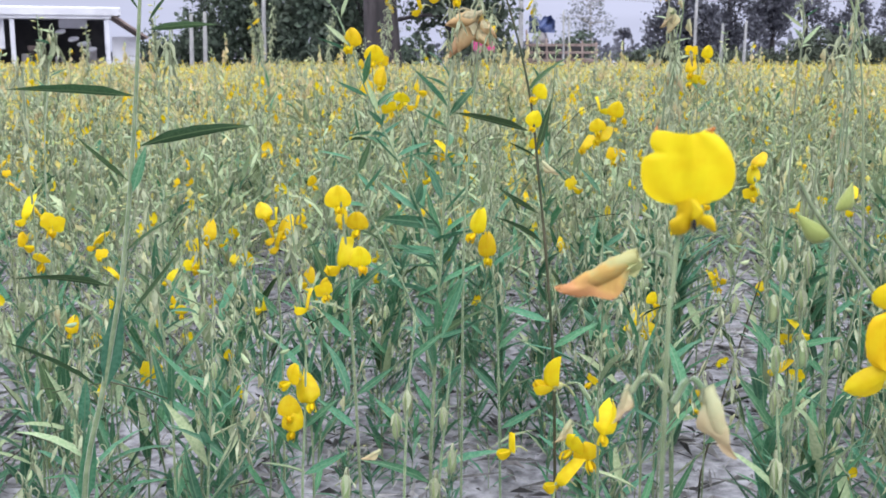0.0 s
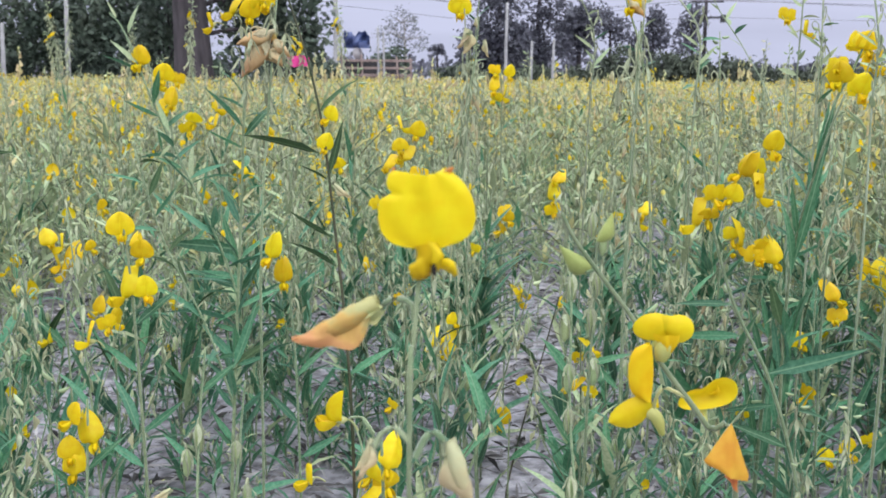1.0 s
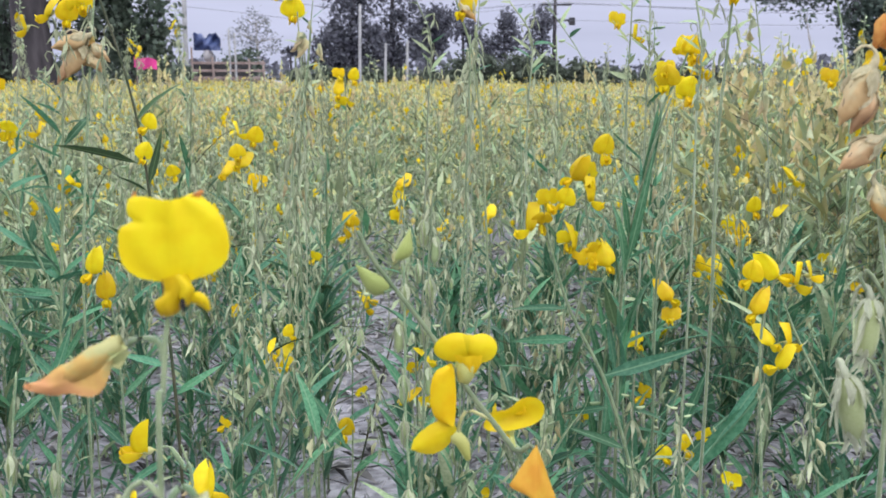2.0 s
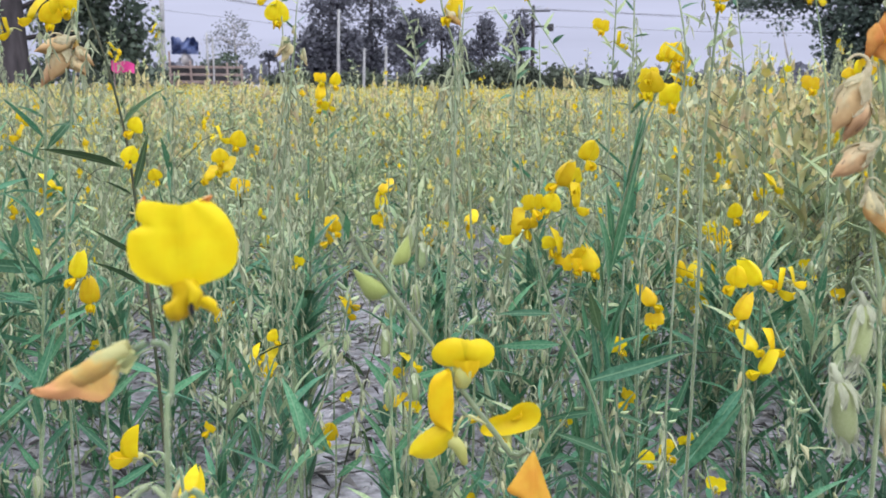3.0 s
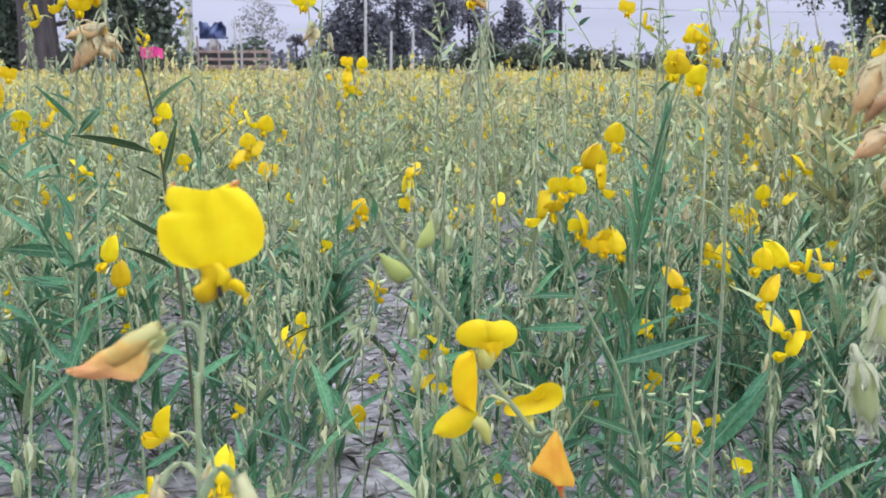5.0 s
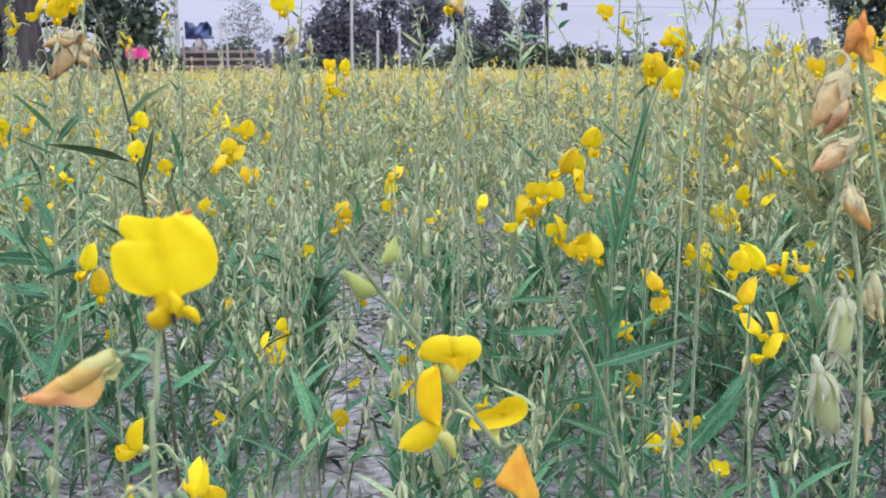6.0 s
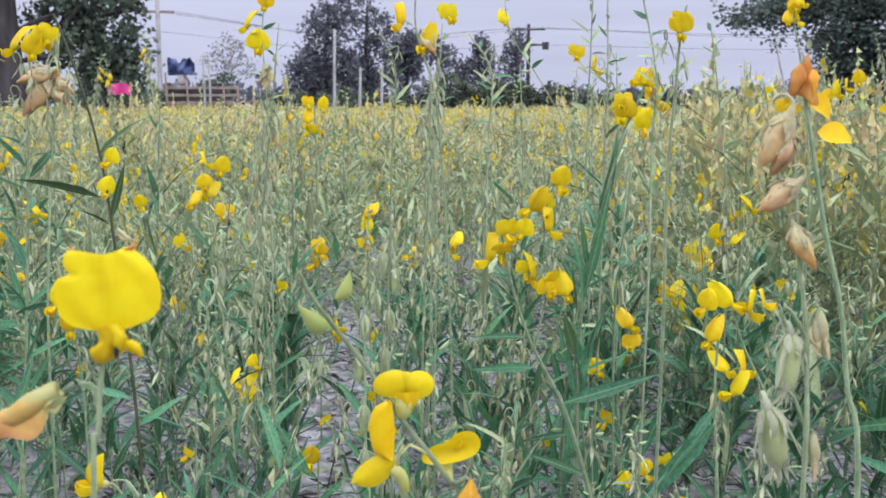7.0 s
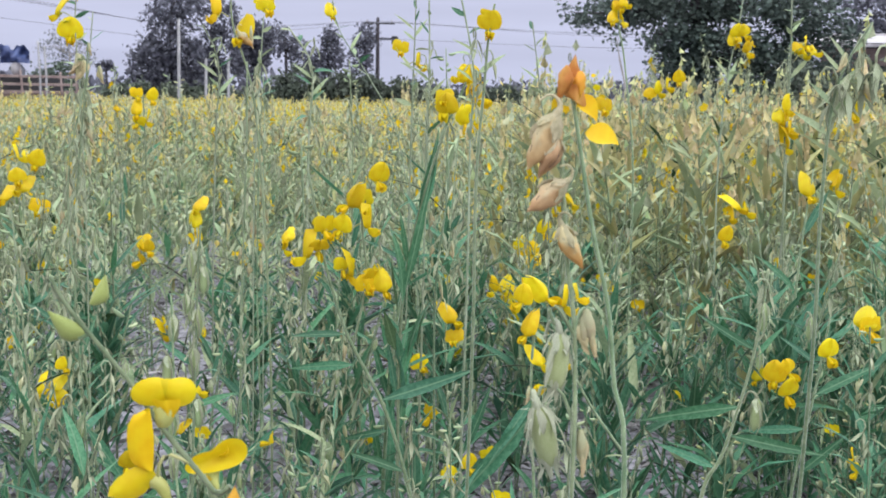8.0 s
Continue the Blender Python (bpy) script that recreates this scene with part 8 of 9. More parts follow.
# the plant with a withered flower
p = Hemp((0.004, 1.026, 0), "plant with yellow flowers under a withered one")
p.stem([(0.004, 1.026, -0.01), (0.008, 1.021, 0.115), (0.01, 1.016, 0.229), (0.015, 1.021, 0.252), (0.019, 1.03, 0.295), (0.01, 1.034, 0.328)], 0.0016, 0.001)
p.withered((0.027, 1.032, 0.303), (0.011, 1.026, 0.282), "withered_beige", 0, 1.1)
p.bloom((0.026, 1.027, 0.276), 0.024, -30, 30, 23, 0)
p.bloom((0.042, 1.028, 0.266), 0.026, 10, 25, -17, 0)
p.bloom((0.015, 1.02, 0.244), 0.026, -70, 10, 1, 1)
p.bloom((-0.032, 1.018, 0.276), 0.024, -70, 15, 9, 0)

# a slanting bare stem
p = Hemp((0.184, 1.508, 0), "slanting dark bare stem with few leaves")
p.stem([(0.184, 1.508, -0.01), (0.188, 1.503, 0.042), (0.19, 1.498, 0.083), (0.211, 1.509, 0.169), (0.239, 1.521, 0.27), (0.26, 1.53, 0.347)], 0.0018, 0.001, mat=STEM_DARK)
p.leaf((0.211, 1.509, 0.169), (0.261, 1.506, 0.197), 0.15, -50, "leaf_dark", 0)
p.leaf((0.231, 1.52, 0.254), (0.193, 1.532, 0.301), 0.15, 67, "leaf_dark", 1)

# the plant with a column of flowers
p = Hemp((0.848, 1.819, 0), "plant with a column of yellow flowers")
p.stem([(0.848, 1.819, -0.01), (0.848, 1.814, 0.019), (0.848, 1.809, 0.039), (0.847, 1.842, 0.235), (0.843, 1.858, 0.333)], 0.002, 0.001)
p.bloom((0.841, 1.856, 0.318), 0.03, -30, 15, 5, 1)
p.bloom((0.851, 1.851, 0.294), 0.03, 25, 0, -10, 2)
p.bloom((0.852, 1.847, 0.269), 0.03, -70, 0, 17, 2)
p.bloom((0.878, 1.853, 0.323), 0.03, 60, 0, 2, 2)
p.bloom((0.869, 1.866, 0.396), 0.03, 0, 30, 11, 2)
p.bloom((0.895, 1.861, 0.387), 0.03, 0, 30, -19, 2)
p.bloom((0.893, 1.858, 0.367), 0.03, -30, 0, 3, 1)
p.bloom((0.822, 1.86, 0.323), 0.03, -70, 15, -17, 2)
p.bloom((0.916, 1.865, 0.426), 0.03, 0, 30, -4, 2)
p.leaf((0.847, 1.842, 0.235), (0.803, 1.857, 0.293), 0.15, -50, "leaf", 0)
p.leaf((0.847, 1.835, 0.196), (0.891, 1.839, 0.255), 0.15, 67, "leaf", 1)

# the plant with pale yellow heads
p = Hemp((0.222, 2.111, 0), "plant with pale yellow flower heads")
p.stem([(0.222, 2.111, -0.01), (0.222, 2.106, 0.051), (0.222, 2.101, 0.101), (0.222, 2.134, 0.296), (0.221, 2.15, 0.393)], 0.002, 0.001)
p.bloom((0.221, 2.149, 0.384), 0.03, -30, 0, -18, 3)
p.bloom((0.228, 2.146, 0.371), 0.03, 25, 15, 2, 0)
p.bloom((0.215, 2.144, 0.352), 0.03, -70, 30, 23, 3)
p.bloom((0.323, 2.146, 0.447), 0.03, -30, 0, 0, 1)
p.bloom((0.319, 2.142, 0.415), 0.03, -30, 30, -21, 1)
p.bloom((0.316, 2.137, 0.388), 0.03, 0, 30, -16, 3)
p.bloom((0.257, 2.119, 0.231), 0.03, 90, 15, -6, 3)
p.bloom((0.251, 2.117, 0.215), 0.03, 90, 30, -12, 1)
p.bloom((0.488, 2.116, 0.388), 0.03, -30, 0, -9, 1)
p.bloom((0.482, 2.114, 0.372), 0.03, 60, 30, 8, 0)
p.bloom((0.4, 2.123, 0.367), 0.03, -70, 0, -23, 3)
p.bloom((0.416, 2.119, 0.35), 0.03, -70, 0, -10, 0)

# the plant with spread flowers
p = Hemp((0.044, 1.782, 0), "plant with yellow flowers spread on thin stems")
p.stem([(0.044, 1.782, -0.01), (0.043, 1.777, 0.07), (0.043, 1.772, 0.14), (0.041, 1.803, 0.32), (0.035, 1.829, 0.473), (0.032, 1.843, 0.554)], 0.002, 0.001)
p.bloom((0.029, 1.845, 0.565), 0.028, 90, 0, 6, 0)
p.bloom((0.054, 1.84, 0.554), 0.028, 0, 25, 15, 2)
p.bloom((0.028, 1.839, 0.529), 0.028, 0, 15, -6, 0)
p.bloom((0.032, 1.836, 0.514), 0.028, -30, 0, 4, 1)
p.bloom((0.057, 1.828, 0.484), 0.03, 0, 20, 12, 3)
p.bloom((0.008, 1.837, 0.5), 0.028, -30, 0, -19, 1)
p.bloom((-0.011, 1.829, 0.437), 0.028, 60, 15, -17, 3)
p.bloom((-0.073, 1.847, 0.5), 0.024, 0, 50, -16, 2)
p.leaf((0.036, 1.821, 0.428), (-0.001, 1.834, 0.473), 0.13, -50, "leaf", 0)
p.leaf((0.04, 1.806, 0.338), (0.097, 1.806, 0.383), 0.13, 67, "leaf", 1)

# the plant with low flowers near the soil
p = Hemp((0.567, 1.307, 0), "plant with low yellow flowers near the soil")
p.stem([(0.567, 1.307, -0.01), (0.57, 1.302, 0.067), (0.572, 1.297, 0.134), (0.58, 1.306, 0.191), (0.584, 1.312, 0.233)], 0.0016, 0.001)
p.bloom((0.566, 1.307, 0.191), 0.022, 0, 10, -12, 0)
p.bloom((0.591, 1.306, 0.202), 0.026, 20, 20, -1, 0)
p.bloom((0.578, 1.334, 0.362), 0.024, -30, 0, -11, 3)
p.bloom((0.543, 1.323, 0.268), 0.024, -70, 30, 3, 3)
p.bloom((0.534, 1.335, 0.33), 0.024, 0, 15, -24, 0)
p.bloom((0.577, 1.339, 0.386), 0.024, 25, 15, -18, 1)
p.bloom((0.616, 1.305, 0.216), 0.02, 0, 40, -20, 3)
p.leaf((0.578, 1.304, 0.177), (0.648, 1.307, 0.247), 0.13, 50, "leaf", 0)
p.leaf((0.576, 1.3, 0.157), (0.542, 1.31, 0.191), 0.13, -67, "leaf", 1)
p.leaf((0.584, 1.31, 0.219), (0.628, 1.318, 0.303), 0.13, 30, "leaf", 2)

# a plant with pale yellow flowers
p = Hemp((-0.35, 1.842, 0), "plant with pale yellow flowers on thin stems")
p.stem([(-0.35, 1.842, -0.01), (-0.351, 1.837, 0.098), (-0.351, 1.832, 0.196), (-0.353, 1.868, 0.413), (-0.364, 1.896, 0.575), (-0.372, 1.911, 0.665)], 0.002, 0.001)
p.bloom((-0.386, 1.907, 0.631), 0.026, 90, 15, -4, 3)
p.bloom((-0.375, 1.899, 0.588), 0.026, 25, 0, 2, 2)
p.bloom((-0.333, 1.889, 0.557), 0.026, 0, 50, -23, 3)
p.bloom((-0.284, 1.889, 0.593), 0.026, 90, 15, -18, 3)
p.bloom((-0.287, 1.885, 0.566), 0.026, -70, 0, -8, 0)
p.bloom((-0.354, 1.905, 0.638), 0.026, 25, 30, 12, 3)
p.leaf((-0.361, 1.883, 0.503), (-0.31, 1.885, 0.548), 0.13, 50, "leaf", 0)
p.leaf((-0.353, 1.868, 0.413), (-0.402, 1.881, 0.458), 0.13, -67, "leaf", 1)
p.leaf((-0.351, 1.855, 0.341), (-0.294, 1.858, 0.395), 0.13, 59, "leaf", 2)

# a tall thin plant with peach heads
p = Hemp((0.736, 1.432, 0), "tall thin plant with dry peach heads")
p.stem([(0.736, 1.432, -0.01), (0.74, 1.427, 0.185), (0.742, 1.422, 0.371), (0.748, 1.445, 0.513), (0.747, 1.461, 0.61), (0.74, 1.476, 0.7), (0.734, 1.489, 0.774)], 0.00225, 0.00122, mat=STEM_PALE)
p.leafy([(0.747, 1.461, 0.61), (0.74, 1.476, 0.7), (0.734, 1.489, 0.774)], 9, 0.0, 1.0, 0.026, 0.26, "leaf_pale", 110)
p.withered((0.745, 1.466, 0.64), (0.746, 1.459, 0.597), "withered_beige", 0, 1.0)
p.withered((0.742, 1.465, 0.632), (0.736, 1.462, 0.606), "withered_beige", 40, 0.9)
p.shred((0.752, 1.451, 0.554), 0.028, 0)
p.shred((0.755, 1.448, 0.535), 0.028, 70)
p.shred((0.747, 1.445, 0.513), 0.028, 140)
p.shred((0.743, 1.439, 0.476), 0.028, 210)
p.shred((0.744, 1.437, 0.461), 0.028, 280)
p.bloom((0.832, 1.458, 0.655), 0.026, 0, 20, 10, 3)
p.leaf((0.74, 1.475, 0.692), (0.716, 1.482, 0.714), 0.13, -50, "leaf_pale", 0)
p.leaf((0.746, 1.47, 0.662), (0.769, 1.471, 0.688), 0.13, 67, "leaf_pale", 1)

# a plant strung with curled stalks
p = Hemp((0.288, 1.203, 0), "plant strung with pale curled stalks")
p.stem([(0.288, 1.203, -0.01), (0.289, 1.198, 0.098), (0.29, 1.193, 0.196), (0.296, 1.225, 0.395), (0.303, 1.244, 0.518), (0.309, 1.26, 0.617), (0.312, 1.274, 0.704)], 0.0018, 0.001)
p.shred((0.31, 1.268, 0.667), 0.02, 0)
p.shred((0.303, 1.264, 0.641), 0.02, 70)
p.shred((0.309, 1.259, 0.615), 0.02, 140)
p.shred((0.303, 1.256, 0.589), 0.02, 210)
p.shred((0.309, 1.251, 0.563), 0.02, 280)
p.shred((0.302, 1.247, 0.537), 0.02, 350)
p.shred((0.308, 1.242, 0.511), 0.02, 60)
p.shred((0.301, 1.239, 0.485), 0.02, 130)
p.shred((0.307, 1.234, 0.459), 0.02, 200)
p.shred((0.3, 1.231, 0.433), 0.02, 270)
p.shred((0.306, 1.226, 0.407), 0.02, 340)
p.shred((0.3, 1.222, 0.381), 0.02, 50)
p.shred((0.306, 1.217, 0.355), 0.02, 120)
p.leaf((0.295, 1.221, 0.37), (0.332, 1.222, 0.407), 0.13, 50, "leaf", 0)
p.leaf((0.292, 1.211, 0.308), (0.257, 1.221, 0.345), 0.13, -67, "leaf", 1)
p.leaf((0.291, 1.205, 0.271), (0.337, 1.206, 0.308), 0.13, 59, "leaf", 2)

# a plant strung with curled stalks
p = Hemp((0.145, 1.378, 0), "plant strung with pale curled stalks")
p.stem([(0.145, 1.378, -0.01), (0.141, 1.373, 0.111), (0.139, 1.368, 0.221), (0.13, 1.388, 0.332), (0.118, 1.41, 0.458), (0.116, 1.428, 0.569), (0.135, 1.442, 0.666)], 0.0018, 0.001)
p.shred((0.125, 1.44, 0.645), 0.022, 0)
p.shred((0.117, 1.436, 0.619), 0.022, 70)
p.shred((0.125, 1.431, 0.592), 0.022, 140)
p.shred((0.117, 1.428, 0.566), 0.022, 210)
p.shred((0.126, 1.422, 0.54), 0.022, 280)
p.shred((0.118, 1.419, 0.513), 0.022, 350)
p.shred((0.127, 1.413, 0.487), 0.022, 60)
p.shred((0.119, 1.41, 0.46), 0.022, 130)
p.shred((0.127, 1.405, 0.434), 0.022, 200)
p.shred((0.119, 1.401, 0.407), 0.022, 270)
p.shred((0.128, 1.396, 0.381), 0.022, 340)
p.shred((0.12, 1.393, 0.355), 0.022, 50)
p.leaf((0.13, 1.388, 0.332), (0.172, 1.387, 0.36), 0.13, 50, "leaf", 0)
p.leaf((0.133, 1.378, 0.277), (0.095, 1.387, 0.304), 0.13, -67, "leaf", 1)

# a tall dry plant with large husks
p = Hemp((0.1, 1.57, 0), "tall dry plant hung with large pale husks")
p.stem([(0.1, 1.57, -0.01), (0.105, 1.565, 0.217), (0.108, 1.56, 0.435), (0.115, 1.575, 0.528), (0.13, 1.586, 0.605), (0.139, 1.598, 0.69), (0.148, 1.611, 0.775)], 0.002, 0.00135, mat=STEM_PALE)
p.leafy([(0.13, 1.586, 0.605), (0.139, 1.598, 0.69), (0.148, 1.611, 0.775)], 9, 0.0, 1.0, 0.026, 0.26, "leaf_pale", 111)
p.withered((0.153, 1.599, 0.702), (0.159, 1.594, 0.678), "withered_beige", 0, 1.0)
p.withered((0.107, 1.596, 0.651), (0.098, 1.594, 0.632), "withered_beige", 30, 1.0)
p.withered((0.119, 1.594, 0.647), (0.107, 1.593, 0.636), "withered_beige", 0, 0.9)
p.withered((0.138, 1.589, 0.632), (0.136, 1.585, 0.609), "withered_beige", 60, 0.9)
p.withered((0.141, 1.582, 0.589), (0.133, 1.579, 0.57), "withered_beige", 0, 0.8)
p.shred((0.131, 1.597, 0.674), 0.03, 0)
p.shred((0.138, 1.592, 0.651), 0.03, 70)
p.shred((0.126, 1.587, 0.613), 0.03, 140)
p.shred((0.122, 1.58, 0.566), 0.03, 210)
p.shred((0.11, 1.579, 0.551), 0.03, 280)
p.shred((0.106, 1.576, 0.528), 0.03, 350)

# a tall dry plant with pale husks
p = Hemp((0.333, 1.457, 0), "tall dry plant hung with pale husks")
p.stem([(0.333, 1.457, -0.01), (0.337, 1.452, 0.269), (0.34, 1.447, 0.538), (0.346, 1.459, 0.617), (0.352, 1.471, 0.689), (0.359, 1.483, 0.768)], 0.002, 0.00135, mat=STEM_PALE)
p.leafy([(0.346, 1.459, 0.617), (0.352, 1.471, 0.689), (0.359, 1.483, 0.768)], 9, 0.0, 1.0, 0.026, 0.26, "leaf_pale", 112)
p.withered((0.349, 1.471, 0.693), (0.346, 1.468, 0.671), "withered_beige", 20, 1.0)
p.withered((0.314, 1.47, 0.66), (0.317, 1.467, 0.642), "withered_beige", 0, 1.1)
p.shred((0.353, 1.474, 0.711), 0.028, 0)
p.shred((0.345, 1.465, 0.653), 0.028, 70)
p.shred((0.347, 1.46, 0.624), 0.028, 140)

def husk_bunch(base, foot, top, n, size, seed, label):
    """A drying plant whose stem is hung with a bunch of cream husks between foot and top."""
    r = random.Random(seed)
    q = Hemp(base, label)
    foot, top = Vector(foot), Vector(top)
    q.stem([Vector(base) - Vector((0, 0, 0.01)), foot.lerp(Vector(base), 0.5), foot, top, top + Vector((0.004, 0.004, 0.05))], 0.0017, 0.0009)
    for k in range(n):
        u, a = (k + r.random()) / n, k * 2.4
        at = foot.lerp(top, u) + Vector((math.cos(a), math.sin(a), 0)) * r.uniform(0.006, 0.024)
        if r.random() < 0.45:
            q.withered(at, at + Vector((0.004 * math.cos(a), 0.004 * math.sin(a), -size * r.uniform(0.8, 1.2))), "withered_beige", r.uniform(-60, 60), r.uniform(0.7, 1.0))
        else:
            q.shred(at, size * r.uniform(0.9, 1.4), math.degrees(a))
    return q


husk_bunch((0.395, 1.265, 0), (0.400, 1.255, 0.26), (0.408, 1.25, 0.41), 26, 0.019, 51, "drying plant hung with a bunch of cream husks")
husk_bunch((0.520, 1.215, 0), (0.512, 1.205, 0.44), (0.522, 1.20, 0.55), 16, 0.017, 52, "drying plant hung with pale curled husks")
husk_bunch((0.125, 1.50, 0), (0.118, 1.50, 0.47), (0.138, 1.50, 0.68), 18, 0.022, 53, "tall drying plant hung with pale curled husks")
husk_bunch((0.372, 1.62, 0), (0.364, 1.61, 0.40), (0.368, 1.60, 0.60), 16, 0.021, 54, "tall drying plant hung with pale curled husks")

# a tall dry plant with curled husks
p = Hemp((0.382, 1.712, 0), "tall dry plant hung with curled husks")
p.stem([(0.382, 1.712, -0.01), (0.385, 1.707, 0.277), (0.387, 1.702, 0.553), (0.391, 1.717, 0.635), (0.391, 1.729, 0.701)], 0.002, 0.00135, mat=STEM_PALE)
p.leafy([(0.387, 1.702, 0.553), (0.391, 1.717, 0.635), (0.391, 1.729, 0.701)], 9, 0.0, 1.0, 0.026, 0.26, "leaf_pale", 113)
p.shred((0.383, 1.725, 0.684), 0.036, 0)
p.shred((0.376, 1.718, 0.651), 0.036, 70)
p.shred((0.37, 1.713, 0.631), 0.036, 140)
p.shred((0.392, 1.723, 0.668), 0.036, 210)
p.shred((0.364, 1.713, 0.637), 0.036, 280)
p.withered((0.372, 1.718, 0.655), (0.365, 1.711, 0.627), "withered_beige", 0, 1.0)

# a tall dry plant with curled husks
p = Hemp((-0.722, 1.419, 0), "tall dry plant hung with curled husks")
p.stem([(-0.722, 1.419, -0.01), (-0.721, 1.414, 0.248), (-0.721, 1.409, 0.497), (-0.72, 1.428, 0.605), (-0.718, 1.438, 0.659), (-0.715, 1.445, 0.69)], 0.002, 0.00135, mat=STEM_PALE)
p.leafy([(-0.72, 1.428, 0.605), (-0.718, 1.438, 0.659), (-0.715, 1.445, 0.69)], 9, 0.0, 1.0, 0.026, 0.26, "leaf_pale", 114)
p.shred((-0.72, 1.442, 0.681), 0.03, 0)
p.shred((-0.714, 1.442, 0.673), 0.03, 70)
p.shred((-0.725, 1.437, 0.655), 0.03, 140)
p.shred((-0.71, 1.441, 0.667), 0.03, 210)
p.withered((-0.722, 1.442, 0.682), (-0.716, 1.439, 0.663), "withered_beige", 0, 1.0)
p.stem([(-0.555, 1.436, 0.497), (-0.554, 1.459, 0.628), (-0.554, 1.466, 0.667), (-0.556, 1.47, 0.69)], 0.00175, 0.00135, mat=STEM_PALE, name="branch")
p.shred((-0.556, 1.468, 0.674), 0.03, 0)
p.shred((-0.559, 1.465, 0.663), 0.03, 70)
p.shred((-0.552, 1.465, 0.655), 0.03, 140)
p.shred((-0.555, 1.462, 0.644), 0.03, 210)


# ---- the crop: single plants near the path, sown rows beyond ----
rng = random.Random(21)
FRONT = (-40, 49)


# bare furrows and patches in the crop: x, y, half-lengths across and along
BARE = ((0.26, 2.15, 0.10, 0.60), (0.62, 2.2, 0.10, 0.30), (-0.60, 1.75, 0.10, 0.22), (-0.38, 2.45, 0.08, 0.32), (1.14, 1.74, 0.10, 0.15), (0.21, 1.45, 0.05, 0.28), (0.42, 1.60, 0.05, 0.25))


def bare_soil(x, y):
    return any(((x - a) / c) ** 2 + ((y - b) / d) ** 2 < 1 for a, b, c, d in BARE)


def free(x, y, gap):
    return not bare_soil(x, y) and all((x - q[0]) ** 2 + (y - q[1]) ** 2 > gap * gap for q in taken)


taken = []
LABELS = {
    "flower": "slender grey-green sunn hemp plant with small yellow flowers",
    "dry": "slender sunn hemp plant hung with curled dry husks",
    "leafy": "leafy green sunn hemp plant with narrow leaves",
}
variants = []
for k in range(20):
    style = ("flower", "leafy", "dry", "leafy")[k % 4] if k < 17 else "dry"
    height = rng.uniform(0.40, 0.56) if k < 17 else rng.uniform(0.62, 0.74)
    rec = recipe(rng, height, {"flower": 0.11, "dry": 0.02, "leafy": 0.02}[style], {"flower": 0.6, "dry": 0.75, "leafy": 0.5}[style], {"flower": 0.85, "dry": 0.7, "leafy": 1.5}[style], 0.04 if style == "leafy" else 0.09)
    variants.append((style, rec))

LEAFY = [k for k, v in enumerate(variants) if v[0] == "leafy"]
DRY = [k for k, v in enumerate(variants[:17]) if v[0] == "dry"]
protos = [None] * len(variants)
for _ in range(6000):
    if len(taken) >= 160:
        break
    az, r = radians(rng.uniform(*FRONT)), math.sqrt(rng.uniform(1.0 ** 2, 2.2 ** 2))
    x, y = EYE_X + r * math.sin(az), EYE_Y + r * math.cos(az)
    if not free(x, y, 0.06) or (noise.noise((x * 2.3, y * 2.3, 9)) < -0.1):
        continue
    taken.append((x, y))
    k = rng.randrange(len(variants))
    if variants[k][0] != "leafy" and az > 0.15 and rng.random() < 0.65:
        k = rng.choice(LEAFY)
    elif variants[k][0] == "leafy" and az < 0.0 and rng.random() < 0.6:
        k = rng.choice(DRY)
    size = rng.uniform(0.82, 1.12) * (0.9 if r < 1.5 else 1.0)
    m = pose(x, y, 0, 0, 0, rng.uniform(0, 360)) @ Matrix.Scale(size, 4)
    if protos[k] is None:
        protos[k] = plant_thing([e for i, e in enumerate(variants[k][1]) if e[0] != "shred" or i % 5 > 1], LABELS[variants[k][0]], "sunn hemp plants of the crop")
        protos[k].matrix_basis = m
    else:
        ob = copy_thing(protos[k], pose(0, 0, 0))
        ob.matrix_basis = m

mids = [flattened(rec, rng) for _, rec in variants[:18]]
thin = [flattened(rec, rng, 0.8, 1.15, 3, LOW) for _, rec in variants[:18]]


